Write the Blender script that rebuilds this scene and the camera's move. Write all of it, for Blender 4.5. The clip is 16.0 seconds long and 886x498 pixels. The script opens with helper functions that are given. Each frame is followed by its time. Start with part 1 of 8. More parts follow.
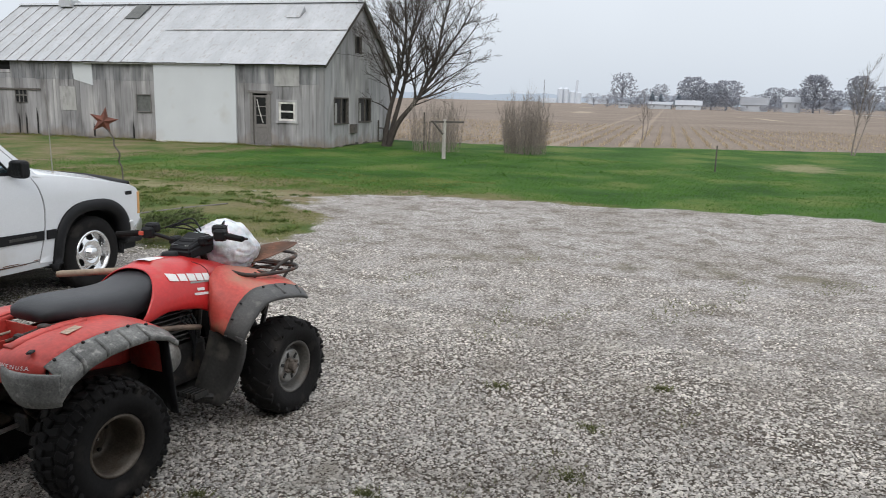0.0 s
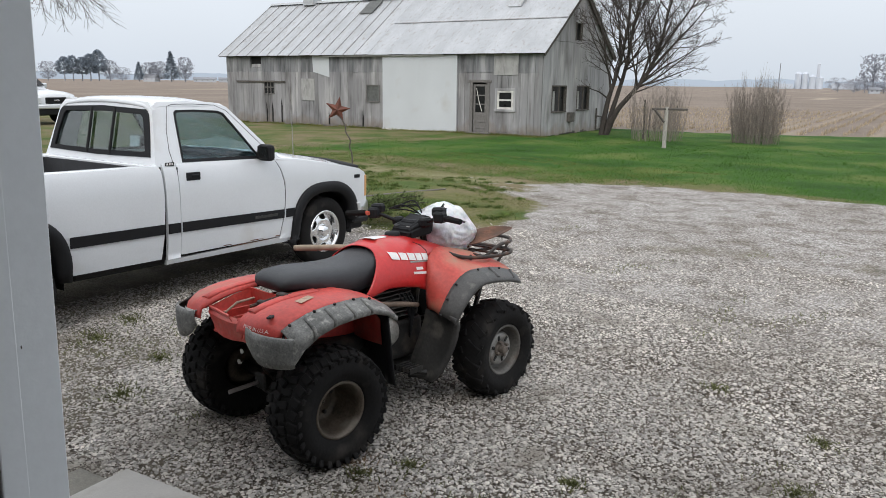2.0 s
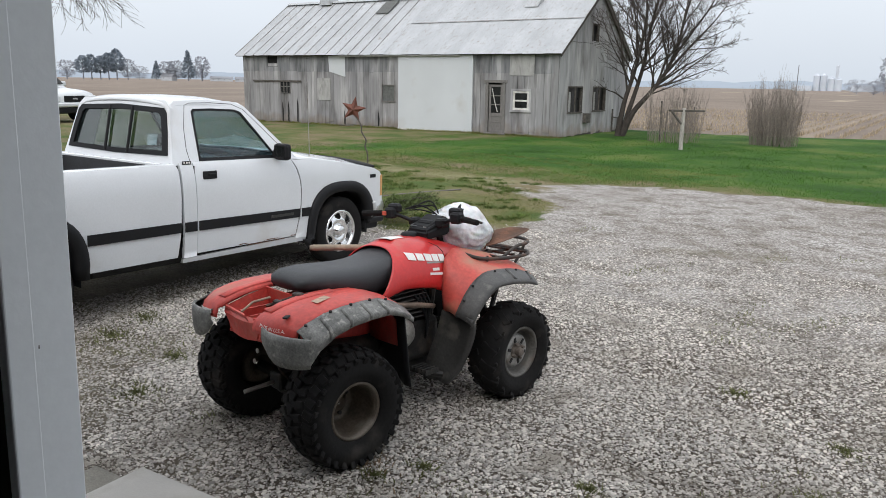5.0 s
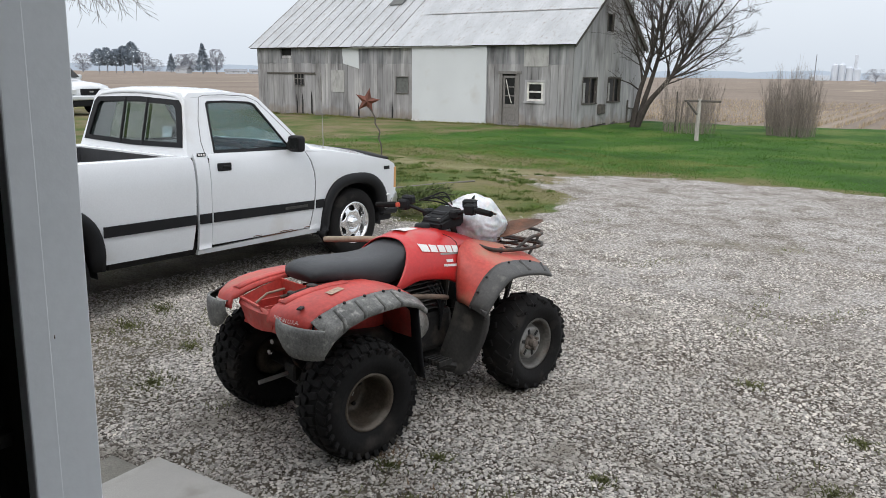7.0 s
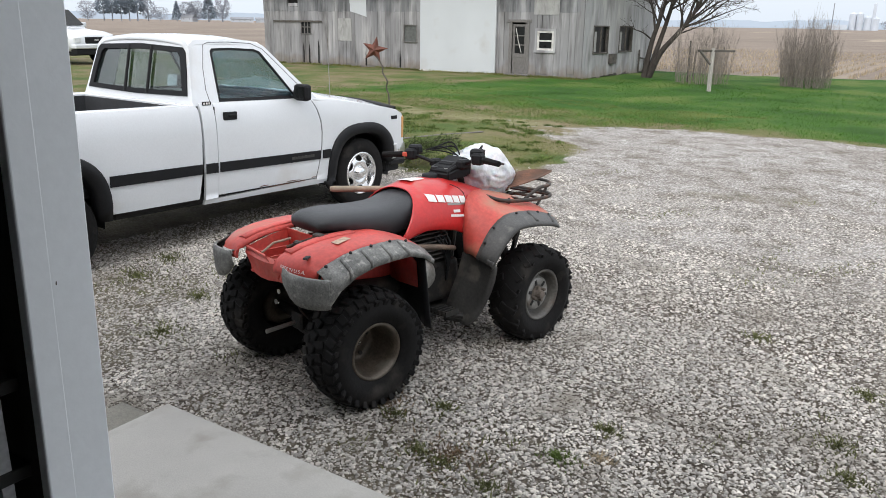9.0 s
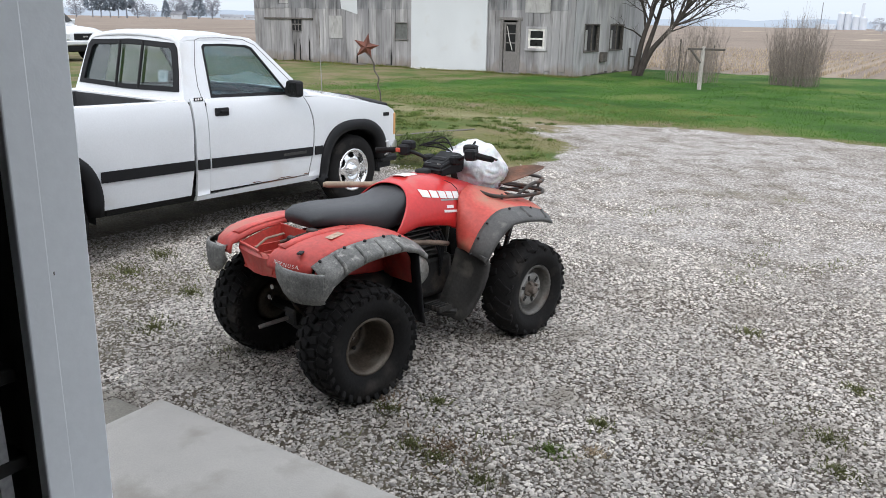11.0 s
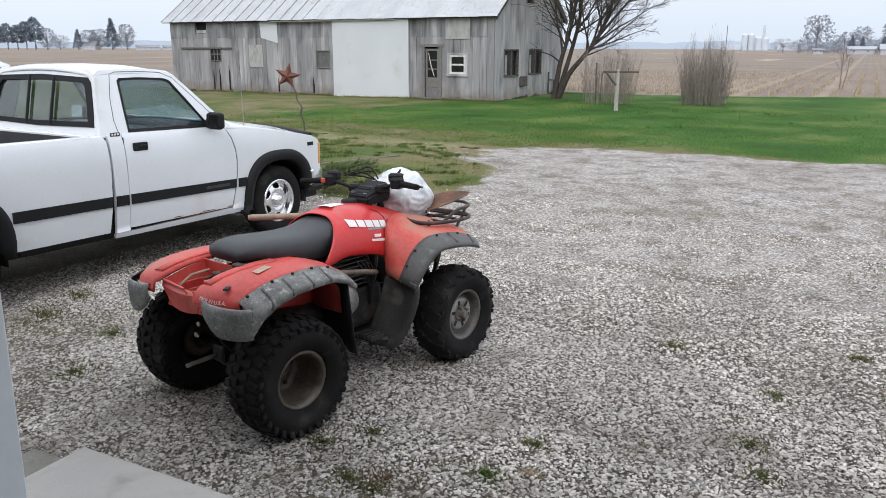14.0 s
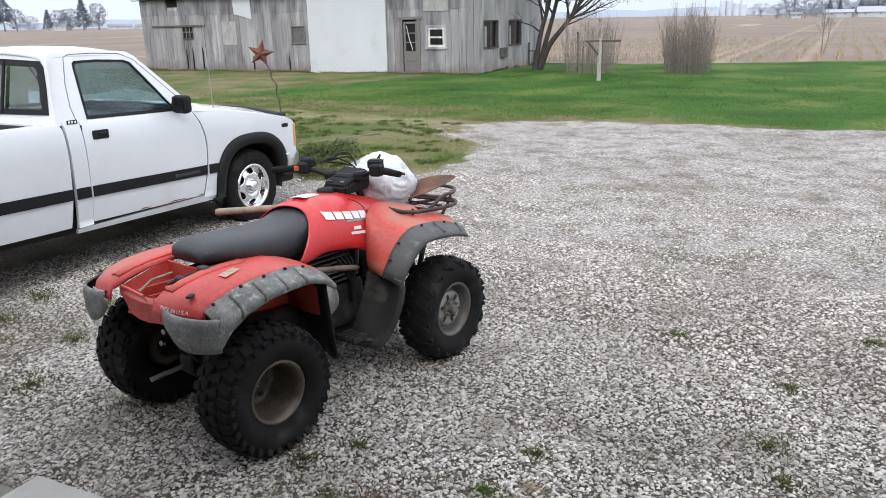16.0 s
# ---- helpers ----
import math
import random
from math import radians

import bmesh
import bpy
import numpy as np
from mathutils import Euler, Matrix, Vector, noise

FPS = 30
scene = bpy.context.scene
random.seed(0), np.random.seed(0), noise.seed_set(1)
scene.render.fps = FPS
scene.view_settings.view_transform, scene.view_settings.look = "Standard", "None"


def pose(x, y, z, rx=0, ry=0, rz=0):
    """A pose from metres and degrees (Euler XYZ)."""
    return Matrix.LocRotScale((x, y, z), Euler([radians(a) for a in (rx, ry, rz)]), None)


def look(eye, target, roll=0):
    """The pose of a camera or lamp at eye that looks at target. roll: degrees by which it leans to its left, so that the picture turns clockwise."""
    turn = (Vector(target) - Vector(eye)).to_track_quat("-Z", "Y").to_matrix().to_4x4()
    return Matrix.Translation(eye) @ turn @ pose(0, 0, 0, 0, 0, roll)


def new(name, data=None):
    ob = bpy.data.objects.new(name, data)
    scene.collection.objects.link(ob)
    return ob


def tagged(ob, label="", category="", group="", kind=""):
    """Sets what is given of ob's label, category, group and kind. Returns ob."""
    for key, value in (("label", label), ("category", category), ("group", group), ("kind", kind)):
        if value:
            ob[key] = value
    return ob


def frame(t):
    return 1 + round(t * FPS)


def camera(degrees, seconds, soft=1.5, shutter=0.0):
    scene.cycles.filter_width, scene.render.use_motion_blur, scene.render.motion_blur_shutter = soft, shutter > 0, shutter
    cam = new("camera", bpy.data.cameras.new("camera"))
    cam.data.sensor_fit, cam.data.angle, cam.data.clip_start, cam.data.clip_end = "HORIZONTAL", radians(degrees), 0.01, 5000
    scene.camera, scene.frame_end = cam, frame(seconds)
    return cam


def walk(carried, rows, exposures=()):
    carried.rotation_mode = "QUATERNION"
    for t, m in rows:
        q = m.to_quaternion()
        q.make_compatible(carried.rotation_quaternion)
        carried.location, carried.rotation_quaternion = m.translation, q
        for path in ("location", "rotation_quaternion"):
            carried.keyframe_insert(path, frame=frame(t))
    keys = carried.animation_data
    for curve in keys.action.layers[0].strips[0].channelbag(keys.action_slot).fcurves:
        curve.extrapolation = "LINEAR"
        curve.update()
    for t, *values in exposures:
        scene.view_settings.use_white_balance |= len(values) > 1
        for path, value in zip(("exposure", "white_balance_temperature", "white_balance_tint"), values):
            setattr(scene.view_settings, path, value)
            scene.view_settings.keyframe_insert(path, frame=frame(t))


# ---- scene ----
cam = camera(60.0, 16.0, soft=0.8, shutter=0.2)
PATH = [
    (0, (0.355, 0.25, 1.866), (-0.461, 2.035, 1.48), 1.5),
    (0.5, (0.347, 0.259, 1.851), (-0.599, 1.975, 1.45), 0.9),
    (1, (0.347, 0.27, 1.852), (-0.731, 1.908, 1.459), 0.7),
    (1.5, (0.34, 0.267, 1.849), (-0.857, 1.815, 1.437), 0.7),
    (2, (0.32, 0.264, 1.842), (-0.95, 1.75, 1.418), 0.7),
    (2.5, (0.315, 0.257, 1.835), (-0.961, 1.739, 1.418), 1.0),
    (3, (0.323, 0.264, 1.837), (-0.953, 1.747, 1.421), 1.0),
    (3.5, (0.312, 0.266, 1.838), (-0.985, 1.724, 1.4), 0.7),
    (6, (0.288, 0.278, 1.84), (-1.009, 1.743, 1.424), 1.1),
    (6.5, (0.288, 0.274, 1.836), (-1.011, 1.736, 1.417), 1.0),
    (7, (0.286, 0.28, 1.835), (-1.035, 1.715, 1.39), 0.7),
    (7.5, (0.286, 0.281, 1.828), (-1.042, 1.7, 1.351), 0.5),
    (8, (0.286, 0.286, 1.821), (-1.035, 1.704, 1.325), 0.8),
    (8.5, (0.282, 0.296, 1.821), (-1.033, 1.71, 1.299), 0.9),
    (9, (0.275, 0.301, 1.82), (-1.038, 1.699, 1.254), 0.8),
    (9.5, (0.268, 0.296, 1.807), (-1.039, 1.69, 1.216), 0.9),
    (12, (0.273, 0.282, 1.807), (-1.007, 1.715, 1.25), 0.9),
    (12.5, (0.265, 0.28, 1.815), (-0.999, 1.72, 1.241), 0.9),
    (13, (0.27, 0.274, 1.81), (-1.003, 1.706, 1.236), 0.8),
    (13.5, (0.284, 0.284, 1.82), (-0.913, 1.783, 1.253), 0.7),
    (14, (0.29, 0.276, 1.829), (-0.877, 1.819, 1.322), 0.1),
    (14.5, (0.291, 0.3, 1.828), (-0.922, 1.805, 1.313), -0.6),
    (15, (0.267, 0.355, 1.806), (-0.985, 1.81, 1.246), -1.6),
    (15.5, (0.191, 0.444, 1.812), (-0.978, 1.97, 1.261), 0.1),
    (16, (0.069, 0.551, 1.828), (-1.054, 2.104, 1.256), -1.2),
]
walk(cam, [(t, look(eye, target, roll)) for t, eye, target, roll in PATH], exposures=[(0.0, 0.0, 6500, 10), (3.0, 0.06, 6500, 10), (7.0, 0.10, 6500, 10), (9.0, 0.34, 6500, 10), (9.7, 0.36, 6480, 10), (12.0, 0.38, 6280, 11.5), (13.0, 0.36, 6280, 11.5), (14.0, 0.24, 6300, 11), (15.0, 0.22, 6220, 12), (15.5, 0.36, 6250, 12), (16.0, 0.44, 6280, 12)])

# ---- daylight: a bright overcast sky ----
SUN_AZ, SUN_EL = 152.0, 42.0
world = bpy.data.worlds.new("overcast")
scene.world = world
world.use_nodes = True
wt = world.node_tree
for n in list(wt.nodes):
    wt.nodes.remove(n)
w_out = wt.nodes.new("ShaderNodeOutputWorld")
w_bg = wt.nodes.new("ShaderNodeBackground")
w_sky = wt.nodes.new("ShaderNodeTexSky")
w_sky.sky_type = "NISHITA"
w_sky.sun_disc = False
w_sky.sun_elevation = radians(SUN_EL)
w_sky.sun_rotation = radians(SUN_AZ)
w_sky.air_density, w_sky.dust_density, w_sky.ozone_density = 1.0, 6.0, 1.0
w_mix = wt.nodes.new("ShaderNodeMixRGB")
w_mix.inputs["Fac"].default_value = 0.86
w_geo = wt.nodes.new("ShaderNodeTexCoord")
w_sep = wt.nodes.new("ShaderNodeSeparateXYZ")
w_ramp = wt.nodes.new("ShaderNodeValToRGB")
CLOUD = 8.2
w_ramp.color_ramp.elements[0].position, w_ramp.color_ramp.elements[0].color = 0.0, (0.80 * CLOUD, 0.88 * CLOUD, 0.98 * CLOUD, 1)
w_ramp.color_ramp.elements[1].position, w_ramp.color_ramp.elements[1].color = 0.22, (1.02 * CLOUD, 1.07 * CLOUD, 1.14 * CLOUD, 1)
e3 = w_ramp.color_ramp.elements.new(1.0)
e3.color = (1.74 * CLOUD, 1.79 * CLOUD, 1.87 * CLOUD, 1)
w_noise = wt.nodes.new("ShaderNodeTexNoise")
w_noise.inputs["Scale"].default_value = 1.6
w_noise.inputs["Detail"].default_value = 4.0
w_mul = wt.nodes.new("ShaderNodeMixRGB")
w_mul.blend_type = "MULTIPLY"
w_mul.inputs["Fac"].default_value = 0.25
wt.links.new(w_geo.outputs["Generated"], w_sep.inputs[0])
wt.links.new(w_sep.outputs["Z"], w_ramp.inputs["Fac"])
wt.links.new(w_geo.outputs["Generated"], w_noise.inputs["Vector"])
wt.links.new(w_ramp.outputs["Color"], w_mul.inputs["Color1"])
wt.links.new(w_noise.outputs["Fac"], w_mul.inputs["Color2"])
wt.links.new(w_sky.outputs["Color"], w_mix.inputs["Color1"])
wt.links.new(w_mul.outputs["Color"], w_mix.inputs["Color2"])
wt.links.new(w_mix.outputs["Color"], w_bg.inputs["Color"])
w_bg.inputs["Strength"].default_value = 0.13
wt.links.new(w_bg.outputs["Background"], w_out.inputs["Surface"])

sun_data = bpy.data.lights.new("sun", "SUN")
sun_data.energy, sun_data.angle, sun_data.color = 1.15, radians(40), (1.0, 0.985, 0.97)
sun = new("sun", sun_data)
az, el = radians(SUN_AZ), radians(SUN_EL)
sun.matrix_world = look((0, 0, 30), (-30 * math.sin(az) * math.cos(el), -30 * math.cos(az) * math.cos(el), 30 - 30 * math.sin(el)))

# ---- materials ----
def mat(name, colour, rough=0.6, metal=0.0, vary=0.25, scale=8.0, fine=80.0, bump=0.2, dirt=None, dirt_amount=0.0, dirt_scale=3.0,
        stretch=(1, 1, 1), rand=0.0, island=0.0, coat=0.0, bump_dist=0.01, spec=0.5, thin=0.0):
    """A painted, stained or bare surface: colour with two scales of variation, a dirt layer with a shape of its own, and fine relief."""
    m = bpy.data.materials.new(name)
    m.use_nodes = True
    nt = m.node_tree
    b = nt.nodes["Principled BSDF"]
    b.inputs["Roughness"].default_value = rough
    b.inputs["Metallic"].default_value = metal
    b.inputs["Coat Weight"].default_value = coat
    b.inputs["Specular IOR Level"].default_value = spec
    co = nt.nodes.new("ShaderNodeTexCoord")
    mp = nt.nodes.new("ShaderNodeMapping")
    mp.inputs["Scale"].default_value = stretch
    nt.links.new(co.outputs["Object"], mp.inputs["Vector"])
    def tex(sc, detail=4.0):
        n = nt.nodes.new("ShaderNodeTexNoise")
        n.inputs["Scale"].default_value = sc
        n.inputs["Detail"].default_value = detail
        nt.links.new(mp.outputs["Vector"], n.inputs["Vector"])
        return n.outputs["Fac"]
    def mix(kind, fac, a, c):
        n = nt.nodes.new("ShaderNodeMixRGB")
        n.blend_type = kind
        for key, v in (("Fac", fac), ("Color1", a), ("Color2", c)):
            if isinstance(v, bpy.types.NodeSocket):
                nt.links.new(v, n.inputs[key])
            else:
                n.inputs[key].default_value = v
        return n.outputs["Color"]
    def ramp(src, lo, hi, c0=(0, 0, 0, 1), c1=(1, 1, 1, 1)):
        n = nt.nodes.new("ShaderNodeValToRGB")
        n.color_ramp.elements[0].position, n.color_ramp.elements[0].color = lo, c0
        n.color_ramp.elements[1].position, n.color_ramp.elements[1].color = hi, c1
        nt.links.new(src, n.inputs["Fac"])
        return n.outputs["Color"]
    lo, hi = 1 - vary, 1 + vary * 0.6
    big, small = tex(scale), tex(fine, 3.0)
    tone = ramp(big, 0.3, 0.7, (lo, lo, lo, 1), (hi, hi, hi, 1))
    grain = ramp(small, 0.3, 0.7, (1 - vary * 0.6,) * 3 + (1,), (1 + vary * 0.4,) * 3 + (1,))
    c = mix("MULTIPLY", 1.0, (*colour, 1), tone)
    c = mix("MULTIPLY", 1.0, c, grain)
    if rand or island:
        if rand:
            src = nt.nodes.new("ShaderNodeObjectInfo").outputs["Random"]
        else:
            src = nt.nodes.new("ShaderNodeNewGeometry").outputs["Random Per Island"]
        k = rand or island
        c = mix("MULTIPLY", 1.0, c, ramp(src, 0.0, 1.0, (1 - k, 1 - k, 1 - k, 1), (1 + k, 1 + k * 0.96, 1 + k * 0.9, 1)))
    if dirt:
        c = mix("MIX", ramp(tex(dirt_scale, 6.0), 0.62 - dirt_amount * 0.5, 0.78 - dirt_amount * 0.4), c, (*dirt, 1))
    nt.links.new(c, b.inputs["Base Color"])
    if bump:
        bp = nt.nodes.new("ShaderNodeBump")
        bp.inputs["Strength"].default_value = bump
        bp.inputs["Distance"].default_value = bump_dist
        nt.links.new(small, bp.inputs["Height"])
        nt.links.new(bp.outputs["Normal"], b.inputs["Normal"])
    if thin:
        # thin blades and twigs let light through
        tl = nt.nodes.new("ShaderNodeBsdfTranslucent")
        nt.links.new(c, tl.inputs["Color"])
        mx = nt.nodes.new("ShaderNodeMixShader")
        mx.inputs[0].default_value = thin
        nt.links.new(b.outputs[0], mx.inputs[1])
        nt.links.new(tl.outputs[0], mx.inputs[2])
        nt.links.new(mx.outputs[0], nt.nodes["Material Output"].inputs["Surface"])
    rr = nt.nodes.new("ShaderNodeMapRange")
    rr.inputs["To Min"].default_value, rr.inputs["To Max"].default_value = max(rough - 0.1, 0.02), min(rough + 0.12, 1.0)
    nt.links.new(big, rr.inputs["Value"])
    nt.links.new(rr.outputs[0], b.inputs["Roughness"])
    return m


def glass_mat(name, tint, rough=0.02):
    m = bpy.data.materials.new(name)
    m.use_nodes = True
    nt = m.node_tree
    out = nt.nodes["Material Output"]
    nt.nodes.remove(nt.nodes["Principled BSDF"])
    tr = nt.nodes.new("ShaderNodeBsdfTransparent")
    tr.inputs["Color"].default_value = (*tint, 1)
    gl = nt.nodes.new("ShaderNodeBsdfGlossy")
    gl.inputs["Roughness"].default_value = rough
    fr = nt.nodes.new("ShaderNodeLayerWeight")
    fr.inputs["Blend"].default_value = 0.5
    rp = nt.nodes.new("ShaderNodeValToRGB")
    rp.color_ramp.elements[0].position, rp.color_ramp.elements[0].color = 0.30, (0.09, 0.09, 0.09, 1)
    rp.color_ramp.elements[1].position, rp.color_ramp.elements[1].color = 1.0, (0.6, 0.6, 0.6, 1)
    nt.links.new(fr.outputs["Facing"], rp.inputs["Fac"])
    mx = nt.nodes.new("ShaderNodeMixShader")
    nt.links.new(rp.outputs[0], mx.inputs[0])
    nt.links.new(tr.outputs[0], mx.inputs[1])
    nt.links.new(gl.outputs[0], mx.inputs[2])
    nt.links.new(mx.outputs[0], out.inputs["Surface"])
    return m


def board_mat(name, body, bleached, stained, earth, rand):
    """Old boards: soft vertical streaks, bleached and stained runs, splashed earth at the foot, fine grain."""
    m = bpy.data.materials.new(name)
    m.use_nodes = True
    nt = m.node_tree
    b = nt.nodes["Principled BSDF"]
    b.inputs["Roughness"].default_value = 0.9
    b.inputs["Specular IOR Level"].default_value = 0.25
    co = nt.nodes.new("ShaderNodeTexCoord").outputs["Object"]
    def streak(sc, along, detail):
        mp = nt.nodes.new("ShaderNodeMapping")
        mp.inputs["Scale"].default_value = (1, 1, along)
        n = nt.nodes.new("ShaderNodeTexNoise")
        n.inputs["Scale"].default_value, n.inputs["Detail"].default_value = sc, detail
        nt.links.new(co, mp.inputs["Vector"])
        nt.links.new(mp.outputs["Vector"], n.inputs["Vector"])
        return n.outputs["Fac"]
    def ramp(src, lo, hi, c0, c1):
        n = nt.nodes.new("ShaderNodeValToRGB")
        n.color_ramp.elements[0].position, n.color_ramp.elements[0].color = lo, (*c0, 1)
        n.color_ramp.elements[1].position, n.color_ramp.elements[1].color = hi, (*c1, 1)
        nt.links.new(src, n.inputs["Fac"])
        return n.outputs["Color"]
    def mix(kind, fac, a, c):
        n = nt.nodes.new("ShaderNodeMixRGB")
        n.blend_type = kind
        for key, v in (("Fac", fac), ("Color1", a), ("Color2", c)):
            if isinstance(v, bpy.types.NodeSocket):
                nt.links.new(v, n.inputs[key])
            else:
                n.inputs[key].default_value = v
        return n.outputs["Color"]
    white, none = (1, 1, 1), (0, 0, 0)
    grain = streak(14.0, 0.06, 5.0)
    c = mix("MIX", ramp(streak(2.3, 0.22, 5.0), 0.50, 0.70, none, white), (*body, 1), (*bleached, 1))
    c = mix("MIX", ramp(streak(1.7, 0.30, 8.0), 0.52, 0.70, none, (0.9, 0.9, 0.9)), c, (*stained, 1))
    c = mix("MIX", ramp(streak(6.0, 0.10, 6.0), 0.60, 0.74, none, (0.7, 0.7, 0.7)), c, (*stained, 1))
    c = mix("MULTIPLY", 1.0, c, ramp(streak(0.5, 0.6, 3.0), 0.3, 0.7, (0.88, 0.88, 0.90), (1.10, 1.09, 1.08)))
    c = mix("MULTIPLY", 1.0, c, ramp(grain, 0.3, 0.7, (0.86, 0.86, 0.86), (1.09, 1.09, 1.09)))
    info = nt.nodes.new("ShaderNodeObjectInfo").outputs["Random"]
    c = mix("MULTIPLY", 1.0, c, ramp(info, 0.0, 1.0, (1 - rand, 1 - rand, 1 - rand), (1 + rand, 1 + rand, 1 + rand)))
    # earth splashed up from the ground, with a ragged upper edge
    sep = nt.nodes.new("ShaderNodeSeparateXYZ")
    nt.links.new(co, sep.inputs[0])
    add = nt.nodes.new("ShaderNodeMath")
    add.operation = "MULTIPLY_ADD"
    add.inputs[1].default_value = 1.1
    nt.links.new(streak(2.2, 0.8, 6.0), add.inputs[0])
    nt.links.new(sep.outputs["Z"], add.inputs[2])
    c = mix("MIX", ramp(add.outputs[0], 0.55, 0.95, (0.75, 0.75, 0.75), none), c, (*earth, 1))
    nt.links.new(c, b.inputs["Base Color"])
    bp = nt.nodes.new("ShaderNodeBump")
    bp.inputs["Strength"].default_value, bp.inputs["Distance"].default_value = 0.4, 0.012
    nt.links.new(grain, bp.inputs["Height"])
    nt.links.new(bp.outputs["Normal"], b.inputs["Normal"])
    return m


